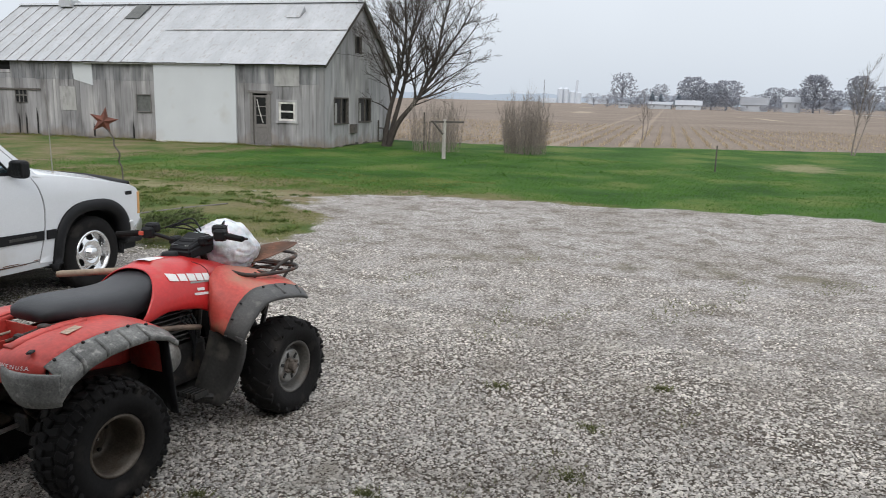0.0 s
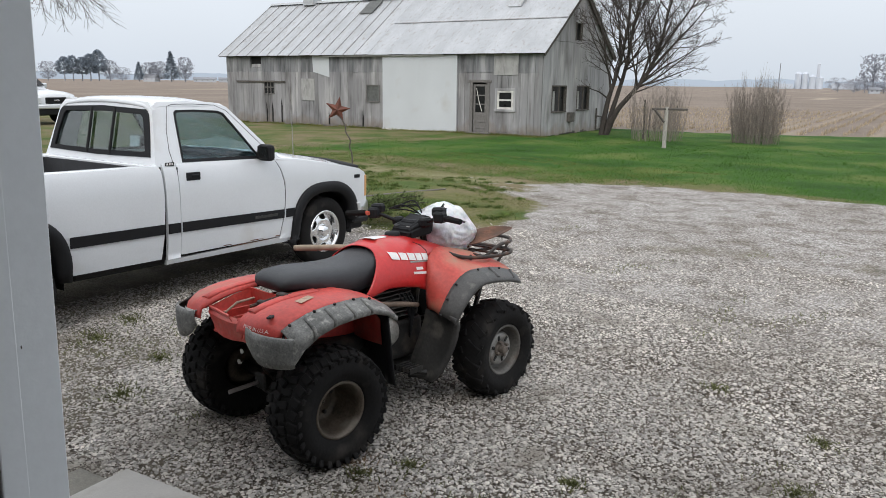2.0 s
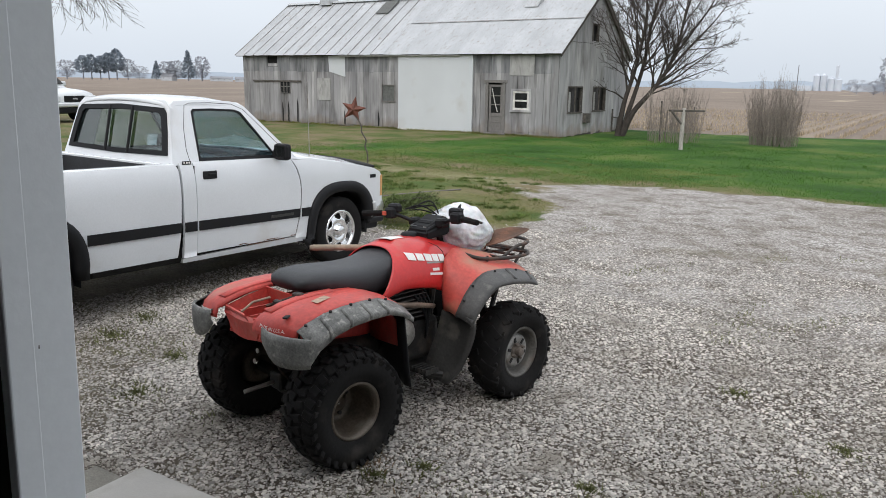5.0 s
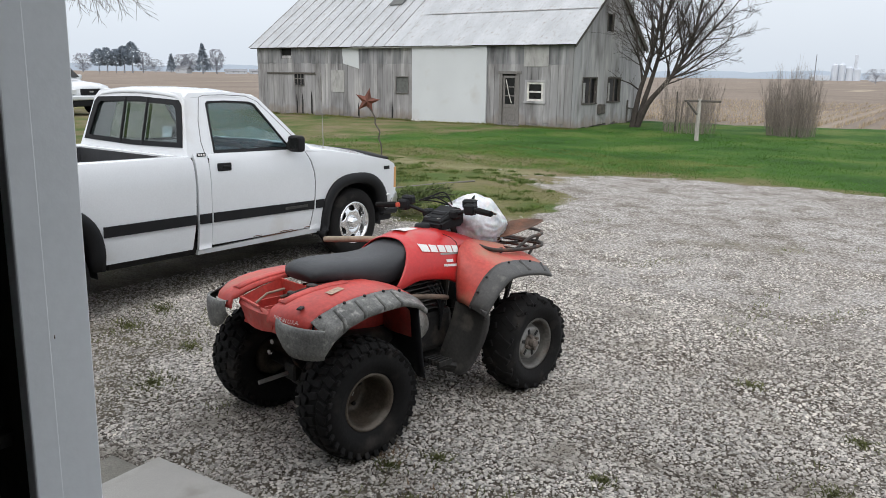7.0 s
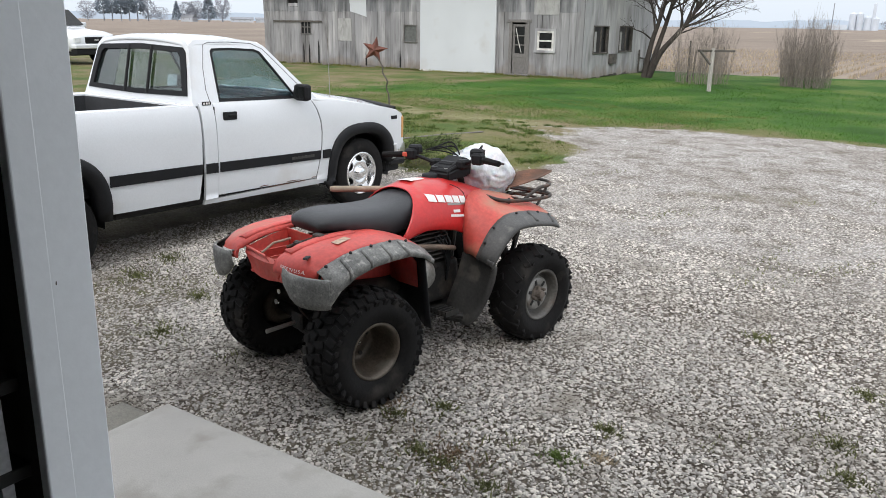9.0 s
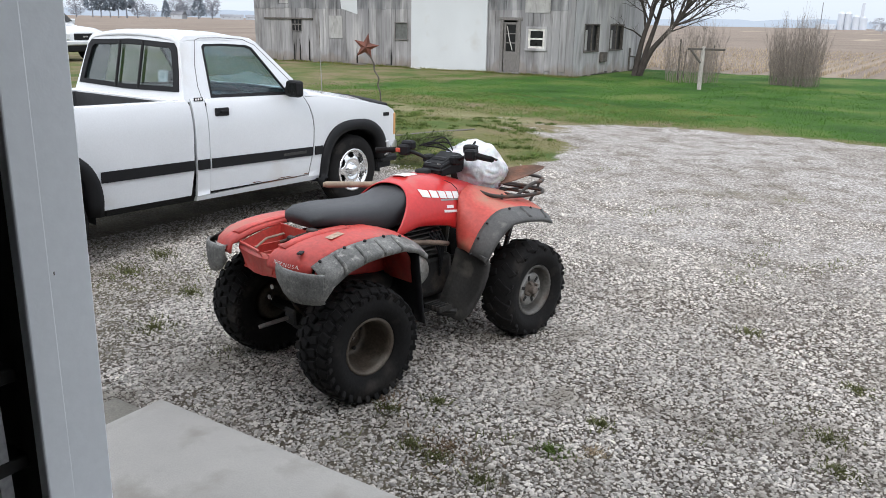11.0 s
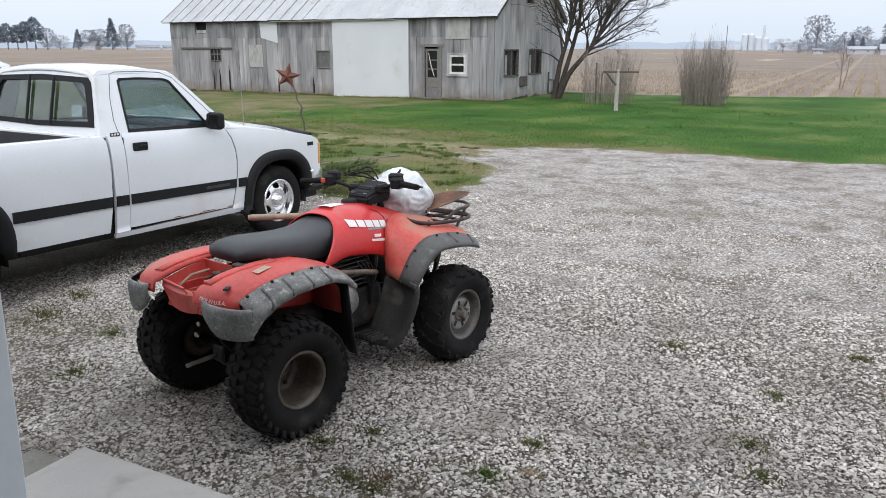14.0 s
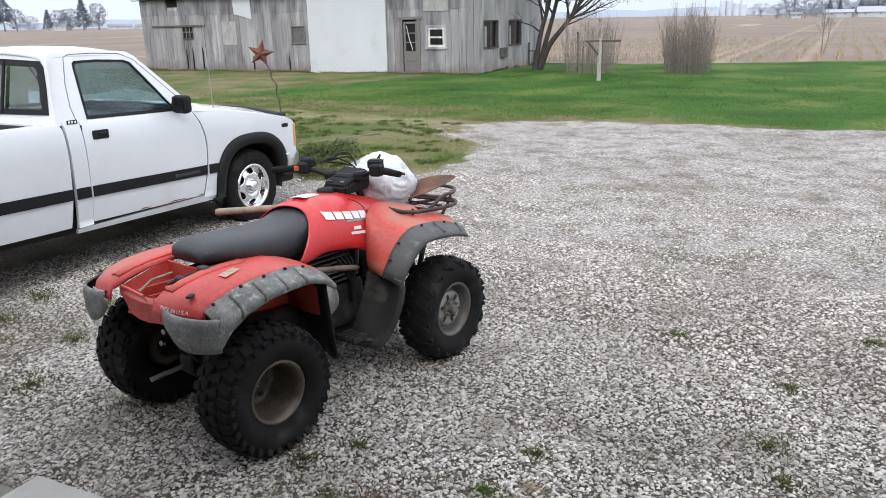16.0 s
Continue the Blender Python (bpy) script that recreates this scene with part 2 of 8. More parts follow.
M = dict(
    white_car=mat("white_car_paint", (0.665, 0.69, 0.715), 0.22, vary=0.05, scale=1.5, bump=0.0, coat=0.6, dirt=(0.55, 0.53, 0.5), dirt_amount=0.03, dirt_scale=1.3),
    bed_dark=mat("dark_bed_liner", (0.03, 0.032, 0.036), 0.7, vary=0.3),
    black_trim=mat("black_trim_plastic", (0.010, 0.0105, 0.012), 0.6, vary=0.2, bump=0.1, spec=0.25),
    seam=mat("shut_gap_black", (0.02, 0.02, 0.02), 0.8, bump=0),
    tyre=mat("tyre_rubber", (0.0085, 0.008, 0.008), 0.85, vary=0.35, scale=5, fine=60, dirt=(0.035, 0.031, 0.027), dirt_amount=0.10, dirt_scale=6, spec=0.25),
    chrome=mat("polished_metal", (0.80, 0.81, 0.82), 0.16, 0.9, vary=0.08, bump=0.02),
    bumper=mat("dull_plated_steel", (0.62, 0.63, 0.64), 0.28, 0.9, vary=0.08, bump=0.02),
    rim_steel=mat("dirty_steel_rim", (0.30, 0.295, 0.28), 0.5, 0.4, vary=0.3, dirt=(0.12, 0.09, 0.07), dirt_amount=0.08, dirt_scale=9),
    rim_dark=mat("muddy_dark_rim", (0.105, 0.084, 0.064), 0.5, 0.4, vary=0.45, dirt=(0.17, 0.15, 0.125), dirt_amount=0.15, dirt_scale=7),
    leg_grey=mat("dark_grey_plastic", (0.048, 0.047, 0.045), 0.5, vary=0.4, scale=6, fine=70, bump=0.1, dirt=(0.13, 0.12, 0.105), dirt_amount=0.16, dirt_scale=9),
    front_grey=mat("dark_scuffed_plastic", (0.072, 0.071, 0.069), 0.5, vary=0.3, scale=9, fine=90, bump=0.1, dirt=(0.13, 0.125, 0.115), dirt_amount=0.05, dirt_scale=22),
    red=mat("faded_red_plastic", (0.56, 0.020, 0.020), 0.36, vary=0.14, scale=3, fine=60, bump=0.05, dirt=(0.46, 0.07, 0.05), dirt_amount=0.08, dirt_scale=7, coat=0.25),
    red_dull=mat("scuffed_red_plastic", (0.60, 0.070, 0.055), 0.46, vary=0.26, scale=4, fine=50, bump=0.1, dirt=(0.46, 0.17, 0.125), dirt_amount=0.16, dirt_scale=5),
    grey_flare=mat("weathered_grey_plastic", (0.172, 0.172, 0.162), 0.55, vary=0.5, scale=13, fine=110, bump=0.15, dirt=(0.36, 0.35, 0.32), dirt_amount=0.10, dirt_scale=30),
    vinyl=mat("black_vinyl_seat", (0.028, 0.030, 0.034), 0.45, vary=0.3, fine=240, bump=0.15, dirt=(0.07, 0.07, 0.07), dirt_amount=0.1),
    engine=mat("oily_engine_metal", (0.020, 0.019, 0.018), 0.6, 0.3, vary=0.4, dirt=(0.07, 0.055, 0.045), dirt_amount=0.15, dirt_scale=9),
    alloy_dull=mat("dull_aluminium", (0.32, 0.31, 0.29), 0.5, 0.5, vary=0.3, dirt=(0.12, 0.1, 0.08), dirt_amount=0.15, dirt_scale=9),
    rust=mat("rusty_steel", (0.16, 0.075, 0.045), 0.8, vary=0.4, scale=10, fine=90, bump=0.3, dirt=(0.08, 0.045, 0.03), dirt_amount=0.3, dirt_scale=9),
    rust_red=mat("painted_rust_red_tin", (0.15, 0.050, 0.032), 0.7, vary=0.4, scale=8, dirt=(0.1, 0.04, 0.03), dirt_amount=0.25, dirt_scale=9),
    rack=mat("rusted_black_rack", (0.05, 0.042, 0.037), 0.6, 0.3, vary=0.4, dirt=(0.13, 0.07, 0.045), dirt_amount=0.25, dirt_scale=12),
    handle_wood=mat("worn_ash_handle", (0.33, 0.26, 0.19), 0.7, vary=0.25, scale=4, fine=60, stretch=(1, 6, 1)),
    decal=mat("white_decal", (0.78, 0.76, 0.74), 0.5, vary=0.1),
    decal_red=mat("orange_red_decal", (0.6, 0.1, 0.06), 0.5, vary=0.1),
    bag=None,
    track=mat("dusty_galvanised_steel", (0.42, 0.43, 0.44), 0.6, 0.3, vary=0.25),
    seam_soft=mat("shut_line_grey", (0.16, 0.16, 0.165), 0.8, bump=0),
    hub=mat("rusty_brown_hub", (0.15, 0.125, 0.105), 0.75, vary=0.4, bump=0.2, dirt=(0.22, 0.19, 0.16), dirt_amount=0.2, dirt_scale=20),
    red_dusty=mat("dusty_faded_red_plastic", (0.58, 0.085, 0.065), 0.5, vary=0.24, scale=4, fine=50, bump=0.1, dirt=(0.40, 0.19, 0.125), dirt_amount=0.30, dirt_scale=4),
    rim_front=mat("dull_grey_rim", (0.13, 0.125, 0.115), 0.5, 0.4, vary=0.35, dirt=(0.09, 0.07, 0.055), dirt_amount=0.1, dirt_scale=9),
    fin=mat("dusty_cooling_fins", (0.10, 0.095, 0.09), 0.6, 0.4, vary=0.4, bump=0.1),
    pipe=mat("rusty_brown_pipe", (0.17, 0.125, 0.095), 0.7, 0.2, vary=0.4, bump=0.2),
    sticker=mat("worn_tan_sticker", (0.50, 0.36, 0.26), 0.6, vary=0.3, scale=30),
    amber=mat("amber_lens", (0.55, 0.30, 0.12), 0.2, vary=0.1),
    lamp=mat("headlamp_lens", (0.7, 0.72, 0.74), 0.15, vary=0.05),
    tan_cloth=mat("grey_cloth_seat", (0.12, 0.12, 0.125), 0.9, vary=0.2),
    barn_wood=board_mat("weathered_grey_boards", (0.272, 0.270, 0.273), (0.42, 0.415, 0.412), (0.125, 0.12, 0.117), (0.19, 0.155, 0.125), 0.14),
    barn_upper=board_mat("dark_weathered_boards", (0.215, 0.22, 0.227), (0.37, 0.37, 0.372), (0.085, 0.086, 0.09), (0.2, 0.18, 0.16), 0.16),
    barn_gable=board_mat("pale_weathered_boards", (0.35, 0.35, 0.355), (0.46, 0.455, 0.45), (0.20, 0.196, 0.195), (0.24, 0.195, 0.16), 0.07),
    barn_dark=mat("dark_old_timber", (0.10, 0.09, 0.08), 0.9, vary=0.4),
    barn_white=mat("white_painted_panel", (0.53, 0.555, 0.575), 0.6, vary=0.06, scale=0.6, bump=0.03, dirt=(0.48, 0.485, 0.485), dirt_amount=0.04, dirt_scale=1.4),
    barn_pale=mat("pale_grey_patch", (0.355, 0.352, 0.342), 0.8, vary=0.2, scale=2, stretch=(3, 3, 1), dirt=(0.24, 0.235, 0.23), dirt_amount=0.15, dirt_scale=3),
    trim_white=mat("chipped_white_trim", (0.62, 0.61, 0.58), 0.7, vary=0.2, dirt=(0.35, 0.33, 0.3), dirt_amount=0.15, dirt_scale=5),
    door_wood=mat("grey_brown_door", (0.175, 0.166, 0.158), 0.85, vary=0.3, stretch=(6, 6, 1)),
    dark_glass=mat("dark_window_glass", (0.016, 0.017, 0.017), 0.3, vary=0.4, scale=3, spec=0.2),
    screen=mat("grey_window_screen", (0.11, 0.115, 0.11), 0.7, vary=0.3),
    # near-black colour stands in for the shade inside openings
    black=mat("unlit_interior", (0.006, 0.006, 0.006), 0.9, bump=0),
    roof=mat("galvanised_roof_sheet", (0.42, 0.435, 0.45), 0.6, 0.2, vary=0.14, scale=1.2, fine=14, stretch=(1.5, 0.7, 0.7), bump=0.15, bump_dist=0.01, rand=0.04, dirt=(0.30, 0.285, 0.27), dirt_amount=0.12, dirt_scale=7),
    roof_seam=mat("dark_roof_joint", (0.30, 0.295, 0.29), 0.7, vary=0.4, scale=4, dirt=(0.3, 0.3, 0.3), dirt_amount=0.2),
    concrete=mat("brushed_concrete", (0.445, 0.43, 0.40), 0.85, vary=0.14, scale=2.2, fine=160, bump=0.25, bump_dist=0.004, dirt=(0.33, 0.312, 0.278), dirt_amount=0.22, dirt_scale=4.5),
    old_concrete=mat("old_dark_concrete", (0.22, 0.21, 0.18), 0.9, vary=0.3, scale=5, fine=120, bump=0.4),
    jamb=mat("white_jamb_paint", (0.70, 0.73, 0.755), 0.5, vary=0.04, scale=3, fine=40, bump=0.05),
    # near-black colour carries the shade of the unlit garage
    dark_wall=mat("unlit_black_panel", (0.005, 0.005, 0.005), 0.85, vary=0.4),
    bark=mat("grey_brown_bark", (0.055, 0.046, 0.040), 0.95, vary=0.35, scale=6, fine=30, bump=0.5, bump_dist=0.02),
    twig=mat("thin_brown_twigs", (0.070, 0.058, 0.050), 0.95, vary=0.25, bump=0, island=0.25),
    shrub=mat("tan_bare_stems", (0.25, 0.215, 0.19), 0.95, vary=0.25, bump=0, island=0.3),
    post_wood=mat("weathered_post", (0.38, 0.36, 0.33), 0.9, vary=0.3, stretch=(4, 4, 1), bump=0.3),
    grass=mat("lawn_blades", (0.084, 0.188, 0.030), 0.8, vary=0.38, scale=0.7, fine=4, bump=0, island=0.22, spec=0.2, thin=0.5),
    rough_grass=mat("dry_rough_grass", (0.195, 0.205, 0.070), 0.85, vary=0.35, scale=0.8, fine=5, bump=0, island=0.35, spec=0.2, thin=0.5),
    clump=mat("leafy_clumps", (0.115, 0.165, 0.045), 0.8, vary=0.4, scale=1.0, fine=6, bump=0, island=0.35, spec=0.2, thin=0.4),
    weed=mat("weed_leaves", (0.15, 0.16, 0.07), 0.8, vary=0.3, bump=0, island=0.4, spec=0.2, thin=0.4),
    litter=mat("dead_brown_leaves", (0.20, 0.14, 0.09), 0.9, vary=0.3, bump=0, island=0.4, spec=0.2, thin=0.3),
    straw=mat("corn_stubble", (0.44, 0.36, 0.25), 0.9, vary=0.25, bump=0, island=0.35, spec=0.2, thin=0.4),
    needles=mat("cut_evergreen", (0.135, 0.175, 0.07), 0.8, vary=0.3, bump=0, island=0.35, spec=0.2, thin=0.4),
    stone=mat("crushed_limestone", (0.50, 0.475, 0.44), 0.9, vary=0.30, scale=1.2, fine=60, bump=0.3, island=0.50, dirt=(0.30, 0.275, 0.235), dirt_amount=0.12, dirt_scale=2.6),
    pale_twig=mat("grey_brown_saplings", (0.19, 0.165, 0.15), 0.95, vary=0.2, bump=0, island=0.25),
    # haze is put into these distant colours as a pale blue cast
    far_bare=mat("hazed_bare_trees", (0.38, 0.395, 0.44), 1.0, vary=0.12, scale=0.1, fine=1, bump=0, island=0.06, spec=0.0, thin=0.5),
    far_pine=mat("hazed_pines", (0.29, 0.335, 0.385), 1.0, vary=0.12, scale=0.1, fine=1, bump=0, island=0.08, spec=0.0, thin=0.5),
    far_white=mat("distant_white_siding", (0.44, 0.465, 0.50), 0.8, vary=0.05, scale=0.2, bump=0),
    far_concrete=mat("hazed_grey_concrete", (0.53, 0.575, 0.635), 0.9, vary=0.08, scale=0.1, bump=0),
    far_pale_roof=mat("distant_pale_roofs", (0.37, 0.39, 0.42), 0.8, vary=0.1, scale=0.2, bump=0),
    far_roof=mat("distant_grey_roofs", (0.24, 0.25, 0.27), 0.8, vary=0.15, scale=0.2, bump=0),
)
M["glass"] = glass_mat("vehicle_glass", (0.62, 0.76, 0.80))
M["glass_dark"] = glass_mat("tinted_glass", (0.62, 0.66, 0.63))


def bag_material():
    m = mat("thin_white_plastic", (0.72, 0.74, 0.77), 0.28, vary=0.10, scale=14, fine=60, bump=0.25, dirt=(0.36, 0.385, 0.41), dirt_amount=0.30, dirt_scale=9)
    b = m.node_tree.nodes["Principled BSDF"]
    b.inputs["Subsurface Weight"].default_value = 0.2
    return m


M["bag"] = bag_material()


def stain_stones(m, colour, amount):
    """Lets the mesh's own stain attribute muddy the stones."""
    nt = m.node_tree
    b = nt.nodes["Principled BSDF"]
    src = b.inputs["Base Color"].links[0].from_socket
    a = nt.nodes.new("ShaderNodeAttribute")
    a.attribute_name = "stain"
    k = nt.nodes.new("ShaderNodeMath")
    k.operation = "MULTIPLY"
    k.inputs[1].default_value = amount
    nt.links.new(a.outputs["Fac"], k.inputs[0])
    mx = nt.nodes.new("ShaderNodeMixRGB")
    mx.inputs["Color2"].default_value = (*colour, 1)
    nt.links.new(k.outputs[0], mx.inputs["Fac"])
    nt.links.new(src, mx.inputs["Color1"])
    nt.links.new(mx.outputs["Color"], b.inputs["Base Color"])


stain_stones(M["stone"], (0.165, 0.138, 0.102), 0.28)


# ---- mesh helpers ----
def mesh_of(name, bm, material, smooth=False):
    me = bpy.data.meshes.new(name)
    bmesh.ops.recalc_face_normals(bm, faces=bm.faces)
    bm.to_mesh(me)
    bm.free()
    if material:
        me.materials.append(material)
    if smooth:
        me.polygons.foreach_set("use_smooth", [True] * len(me.polygons))
    return me


def part(name, bm, material, parent, label="", smooth=False):
    ob = new(name, mesh_of(name, bm, material, smooth))
    ob.parent = parent
    if label:
        tagged(ob, label)
    return ob


def thing(name, m, label, category, group="", kind=""):
    ob = new(name)
    ob.matrix_world = m
    return tagged(ob, label, category, group, kind)


def single(name, bm, material, m, label, category, group="", kind="", smooth=False):
    ob = new(name, mesh_of(name, bm, material, smooth))
    ob.matrix_world = m
    return tagged(ob, label, category, group, kind)


def box(x0, x1, y0, y1, z0, z1, bevel=0.0, bm=None, seg=1):
    own = bmesh.new()
    vs = [own.verts.new((x, y, z)) for x in (x0, x1) for y in (y0, y1) for z in (z0, z1)]
    for f in ((0, 1, 3, 2), (4, 6, 7, 5), (0, 4, 5, 1), (2, 3, 7, 6), (0, 2, 6, 4), (1, 5, 7, 3)):
        own.faces.new([vs[i] for i in f])
    if bevel:
        bmesh.ops.bevel(own, geom=own.edges[:], offset=bevel, segments=seg, affect="EDGES", profile=0.5)
    return own if bm is None else merge(bm, own)


def merge(bm, other, m=None):
    if m is not None:
        other.transform(m)
    me = bpy.data.meshes.new("tmp")
    other.to_mesh(me)
    other.free()
    bm.from_mesh(me)
    bpy.data.meshes.remove(me)
    return bm


def loft(rings, closed=True, caps=True, bm=None):
    """Skins rings of equally many points."""
    bm = bm or bmesh.new()
    rows = [[bm.verts.new(p) for p in ring] for ring in rings]
    n = len(rows[0])
    for a, b in zip(rows, rows[1:]):
        for i in range(n if closed else n - 1):
            j = (i + 1) % n
            bm.faces.new((a[i], a[j], b[j], b[i]))
    if caps and closed:
        bm.faces.new(rows[0][::-1])
        bm.faces.new(rows[-1])
    return bm


def tube(points, r, sides=8, bm=None, taper=1.0, caps=True):
    """A round bar through points; r may be one radius or one for each point."""
    pts = [Vector(p) for p in points]
    rs = list(r) if isinstance(r, (list, tuple)) else [r * (1 + (taper - 1) * i / (len(pts) - 1)) for i in range(len(pts))]
    rings, up = [], Vector((0.123, 0.31, 0.94)).normalized()
    for i, p in enumerate(pts):
        d = (pts[min(i + 1, len(pts) - 1)] - pts[max(i - 1, 0)]).normalized()
        if abs(d.dot(up)) > 0.97:
            up = Vector((0.9, 0.2, 0.1)).normalized()
        a = d.cross(up).normalized()
        b = d.cross(a)
        up = -b if b.dot(up) < 0 else b
        rings.append([p + rs[i] * (math.cos(k * math.tau / sides) * a + math.sin(k * math.tau / sides) * b) for k in range(sides)])
    return loft(rings, True, caps, bm)


def curve_pts(points, n=6):
    """Catmull-Rom through points."""
    P = [Vector(p) for p in points]
    P = [2 * P[0] - P[1]] + P + [2 * P[-1] - P[-2]]
    out = []
    for i in range(1, len(P) - 2):
        for k in range(n):
            t = k / n
            a, b, c, d = P[i - 1], P[i], P[i + 1], P[i + 2]
            out.append(0.5 * (2 * b + (c - a) * t + (2 * a - 5 * b + 4 * c - d) * t * t + (3 * b - 3 * c + d - a) * t ** 3))
    out.append(P[-2])
    return out


def lathe(profile, sides=32, axis="x", bm=None):
    """Turns (along, radius) round the x axis."""
    rings = [[(a, r * math.cos(k * math.tau / sides), r * math.sin(k * math.tau / sides)) for k in range(sides)] for a, r in profile]
    return loft(rings, True, False, bm)


def sheet(rows, thick=0.0, bm=None):
    """A skin over rows of points (not closed), given a thickness."""
    own = loft(rows, False, False)
    if thick:
        bmesh.ops.recalc_face_normals(own, faces=own.faces)
        bmesh.ops.solidify(own, geom=own.faces[:], thickness=thick)
    return own if bm is None else merge(bm, own)


def plate(outline, x0, x1, bm=None, bevel=0.0):
    """An outline of (y, z) with the thickness x0..x1."""
    own = bmesh.new()
    a = [own.verts.new((x0, y, z)) for y, z in outline]
    b = [own.verts.new((x1, y, z)) for y, z in outline]
    own.faces.new(a[::-1])
    own.faces.new(b)
    for i in range(len(a)):
        j = (i + 1) % len(a)
        own.faces.new((a[i], a[j], b[j], b[i]))
    if bevel:
        bmesh.ops.bevel(own, geom=own.edges[:], offset=bevel, segments=2, affect="EDGES")
    return own if bm is None else merge(bm, own)


def mirrored(bm):
    """Adds the same again on the other side of x = 0."""
    other = bm.copy()
    other.transform(Matrix.Diagonal((-1, 1, 1, 1)))
    bmesh.ops.reverse_faces(other, faces=other.faces[:])
    return merge(bm, other)


def join_arrays(name, verts, faces, material, label, category, kind="stuff", smooth=False):
    me = bpy.data.meshes.new(name)
    me.vertices.add(len(verts))
    me.vertices.foreach_set("co", np.asarray(verts, np.float32).ravel())
    n = len(faces[0])
    me.loops.add(len(faces) * n)
    me.loops.foreach_set("vertex_index", np.asarray(faces, np.int32).ravel())
    me.polygons.add(len(faces))
    me.polygons.foreach_set("loop_start", np.arange(0, len(faces) * n, n, dtype=np.int32))
    if smooth:
        me.polygons.foreach_set("use_smooth", np.ones(len(faces), bool))
    me.materials.append(material)
    me.update(calc_edges=True)
    return tagged(new(name, me), label, category, "", kind)

# ---- ground: one sheet out to the horizon ----
def smooth01(v):
    v = np.clip(v, 0, 1)
    return v * v * (3 - 2 * v)


def wobble(x, y, s, seed):
    """Smooth waviness from a few sines."""
    r = np.random.RandomState(seed)
    out = 0
    for k in range(6):
        a, f, p = r.uniform(0, math.tau), s * r.uniform(0.6, 2.6), r.uniform(0, math.tau)
        out = out + np.sin((x * math.cos(a) + y * math.sin(a)) * f + p) / 6
    return out


def drive_edge(x):
    return np.interp(x, [-40, -7.3, -5.6, -3.5, -1.5, 0.4, 1.8, 30], [13.0, 12.9, 13.6, 13.95, 14.45, 14.8, 15.1, 22.0])


def gravel_mask(x, y):
    w = 0.35 * wobble(x, y, 1.1, 3) + 0.2 * wobble(x, y, 3.7, 4)
    g = smooth01((drive_edge(x) - y + w) / 0.7 + 0.5)
    # the grassy island beyond the truck
    right = np.interp(y, [6.0, 8.0, 9.2, 10.4, 11.3], [-6.6, -5.75, -5.8, -6.3, -8.2])
    island = smooth01((right - x + 1.2 * w) / 0.8 + 0.5) * smooth01((y - 6.6 + w) / 0.8) * smooth01((11.5 + 0.05 * (x + 8) - y + w) / 0.8)
    g = g * (1 - 0.95 * island)
    # the fading track towards the barn
    g = np.where(x < -7.3, g * np.where(y > 6.8, smooth01((x + 15.0) / 7.0) * 0.8, 1.0), g)
    g = g * np.where(y > 10.6, 0.35 + 0.65 * smooth01((x + 9.2 + 1.6 * w) / 3.6), 1.0)
    g = g * smooth01((x + 16 + w) / 4)
    return g


def soil_shade_mask(x, y):
    """Bare, weedy earth that shows through the stones, and shade painted under the truck."""
    w = 0.6 * wobble(x, y, 1.3, 71) + 0.4 * wobble(x, y, 4.0, 72)
    by_truck = 0.95 * smooth01((-3.6 - x + w) / 0.8) * smooth01((x + 6.2 + w) / 0.8) * smooth01((4.3 - y + w) / 1.2)
    by_slab = smooth01((3.6 - y + 0.25 * x + 0.5 * w) / 1.2) * 0.45 * (x > -3.0)
    track = 0.5 * np.exp(-((y - 9.3 - 0.25 * x) / 0.5) ** 2) * smooth01(0.6 + 2 * w)
    # the truck's shade, put into the ground colour as dark earth
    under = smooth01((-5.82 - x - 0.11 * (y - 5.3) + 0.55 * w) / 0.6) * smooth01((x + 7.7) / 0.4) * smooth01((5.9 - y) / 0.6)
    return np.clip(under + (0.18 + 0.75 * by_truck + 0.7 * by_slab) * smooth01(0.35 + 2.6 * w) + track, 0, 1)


def stain_mask(x, y):
    """Damp, muddy patches and old wheel tracks over the stones."""
    w = 0.5 * wobble(x, y, 1.9, 81) + 0.35 * wobble(x, y, 5.3, 82) + 0.25 * wobble(x, y, 13.0, 83)
    patches = smooth01((w - 0.06) / 0.34) * 0.5
    tracks = sum(np.exp(-((y - y0 - k * x + 0.3 * w) / wide) ** 2) for y0, k, wide in ((3.86, 0.27, 0.13), (5.6, 0.27, 0.22))) * smooth01(0.45 + 2.2 * w)
    edge = smooth01((3.35 - y + 0.25 * x + 0.6 * w) / 0.9) * (x > -3.2)
    return np.clip(0.5 * soil_shade_mask(x, y) + patches + 0.8 * tracks + 0.22 * edge * smooth01(0.5 + 2 * w), 0, 1)


def packed_mask(x, y):
    """Darker ground between the loose stones of the yard."""
    return smooth01((7.2 - y) / 2.6) * smooth01((x + 9.5) / 1.5)


def bare_mask(x, y):
    """A worn pale patch in the lawn."""
    return np.exp(-((x - 0.5) / 1.3) ** 2 - ((y - 26.6) / 2.4) ** 2) * 0.95 + 0.25 * np.exp(-((x + 6) / 7) ** 2 - ((y - 15.6) / 0.9) ** 2) + 0.75 * np.exp(-((y - 12.0 - 0.05 * (x + 10)) / 0.75) ** 2) * smooth01((-6.5 - x) / 2.5) * smooth01((x + 24) / 6) + 0.45 * np.exp(-((y - 15.6 - 0.1 * (x + 17)) / 0.8) ** 2) * smooth01((-14 - x) / 3)


def field_mask(x, y):
    edge = np.where(x > -12, 31.7 + 0.545 * (x + 9.5), np.where(x > -33, 30.4, 21.0))
    return smooth01((y - edge + 0.3 * wobble(x, y, 0.8, 8)) / 0.6 + 0.5)


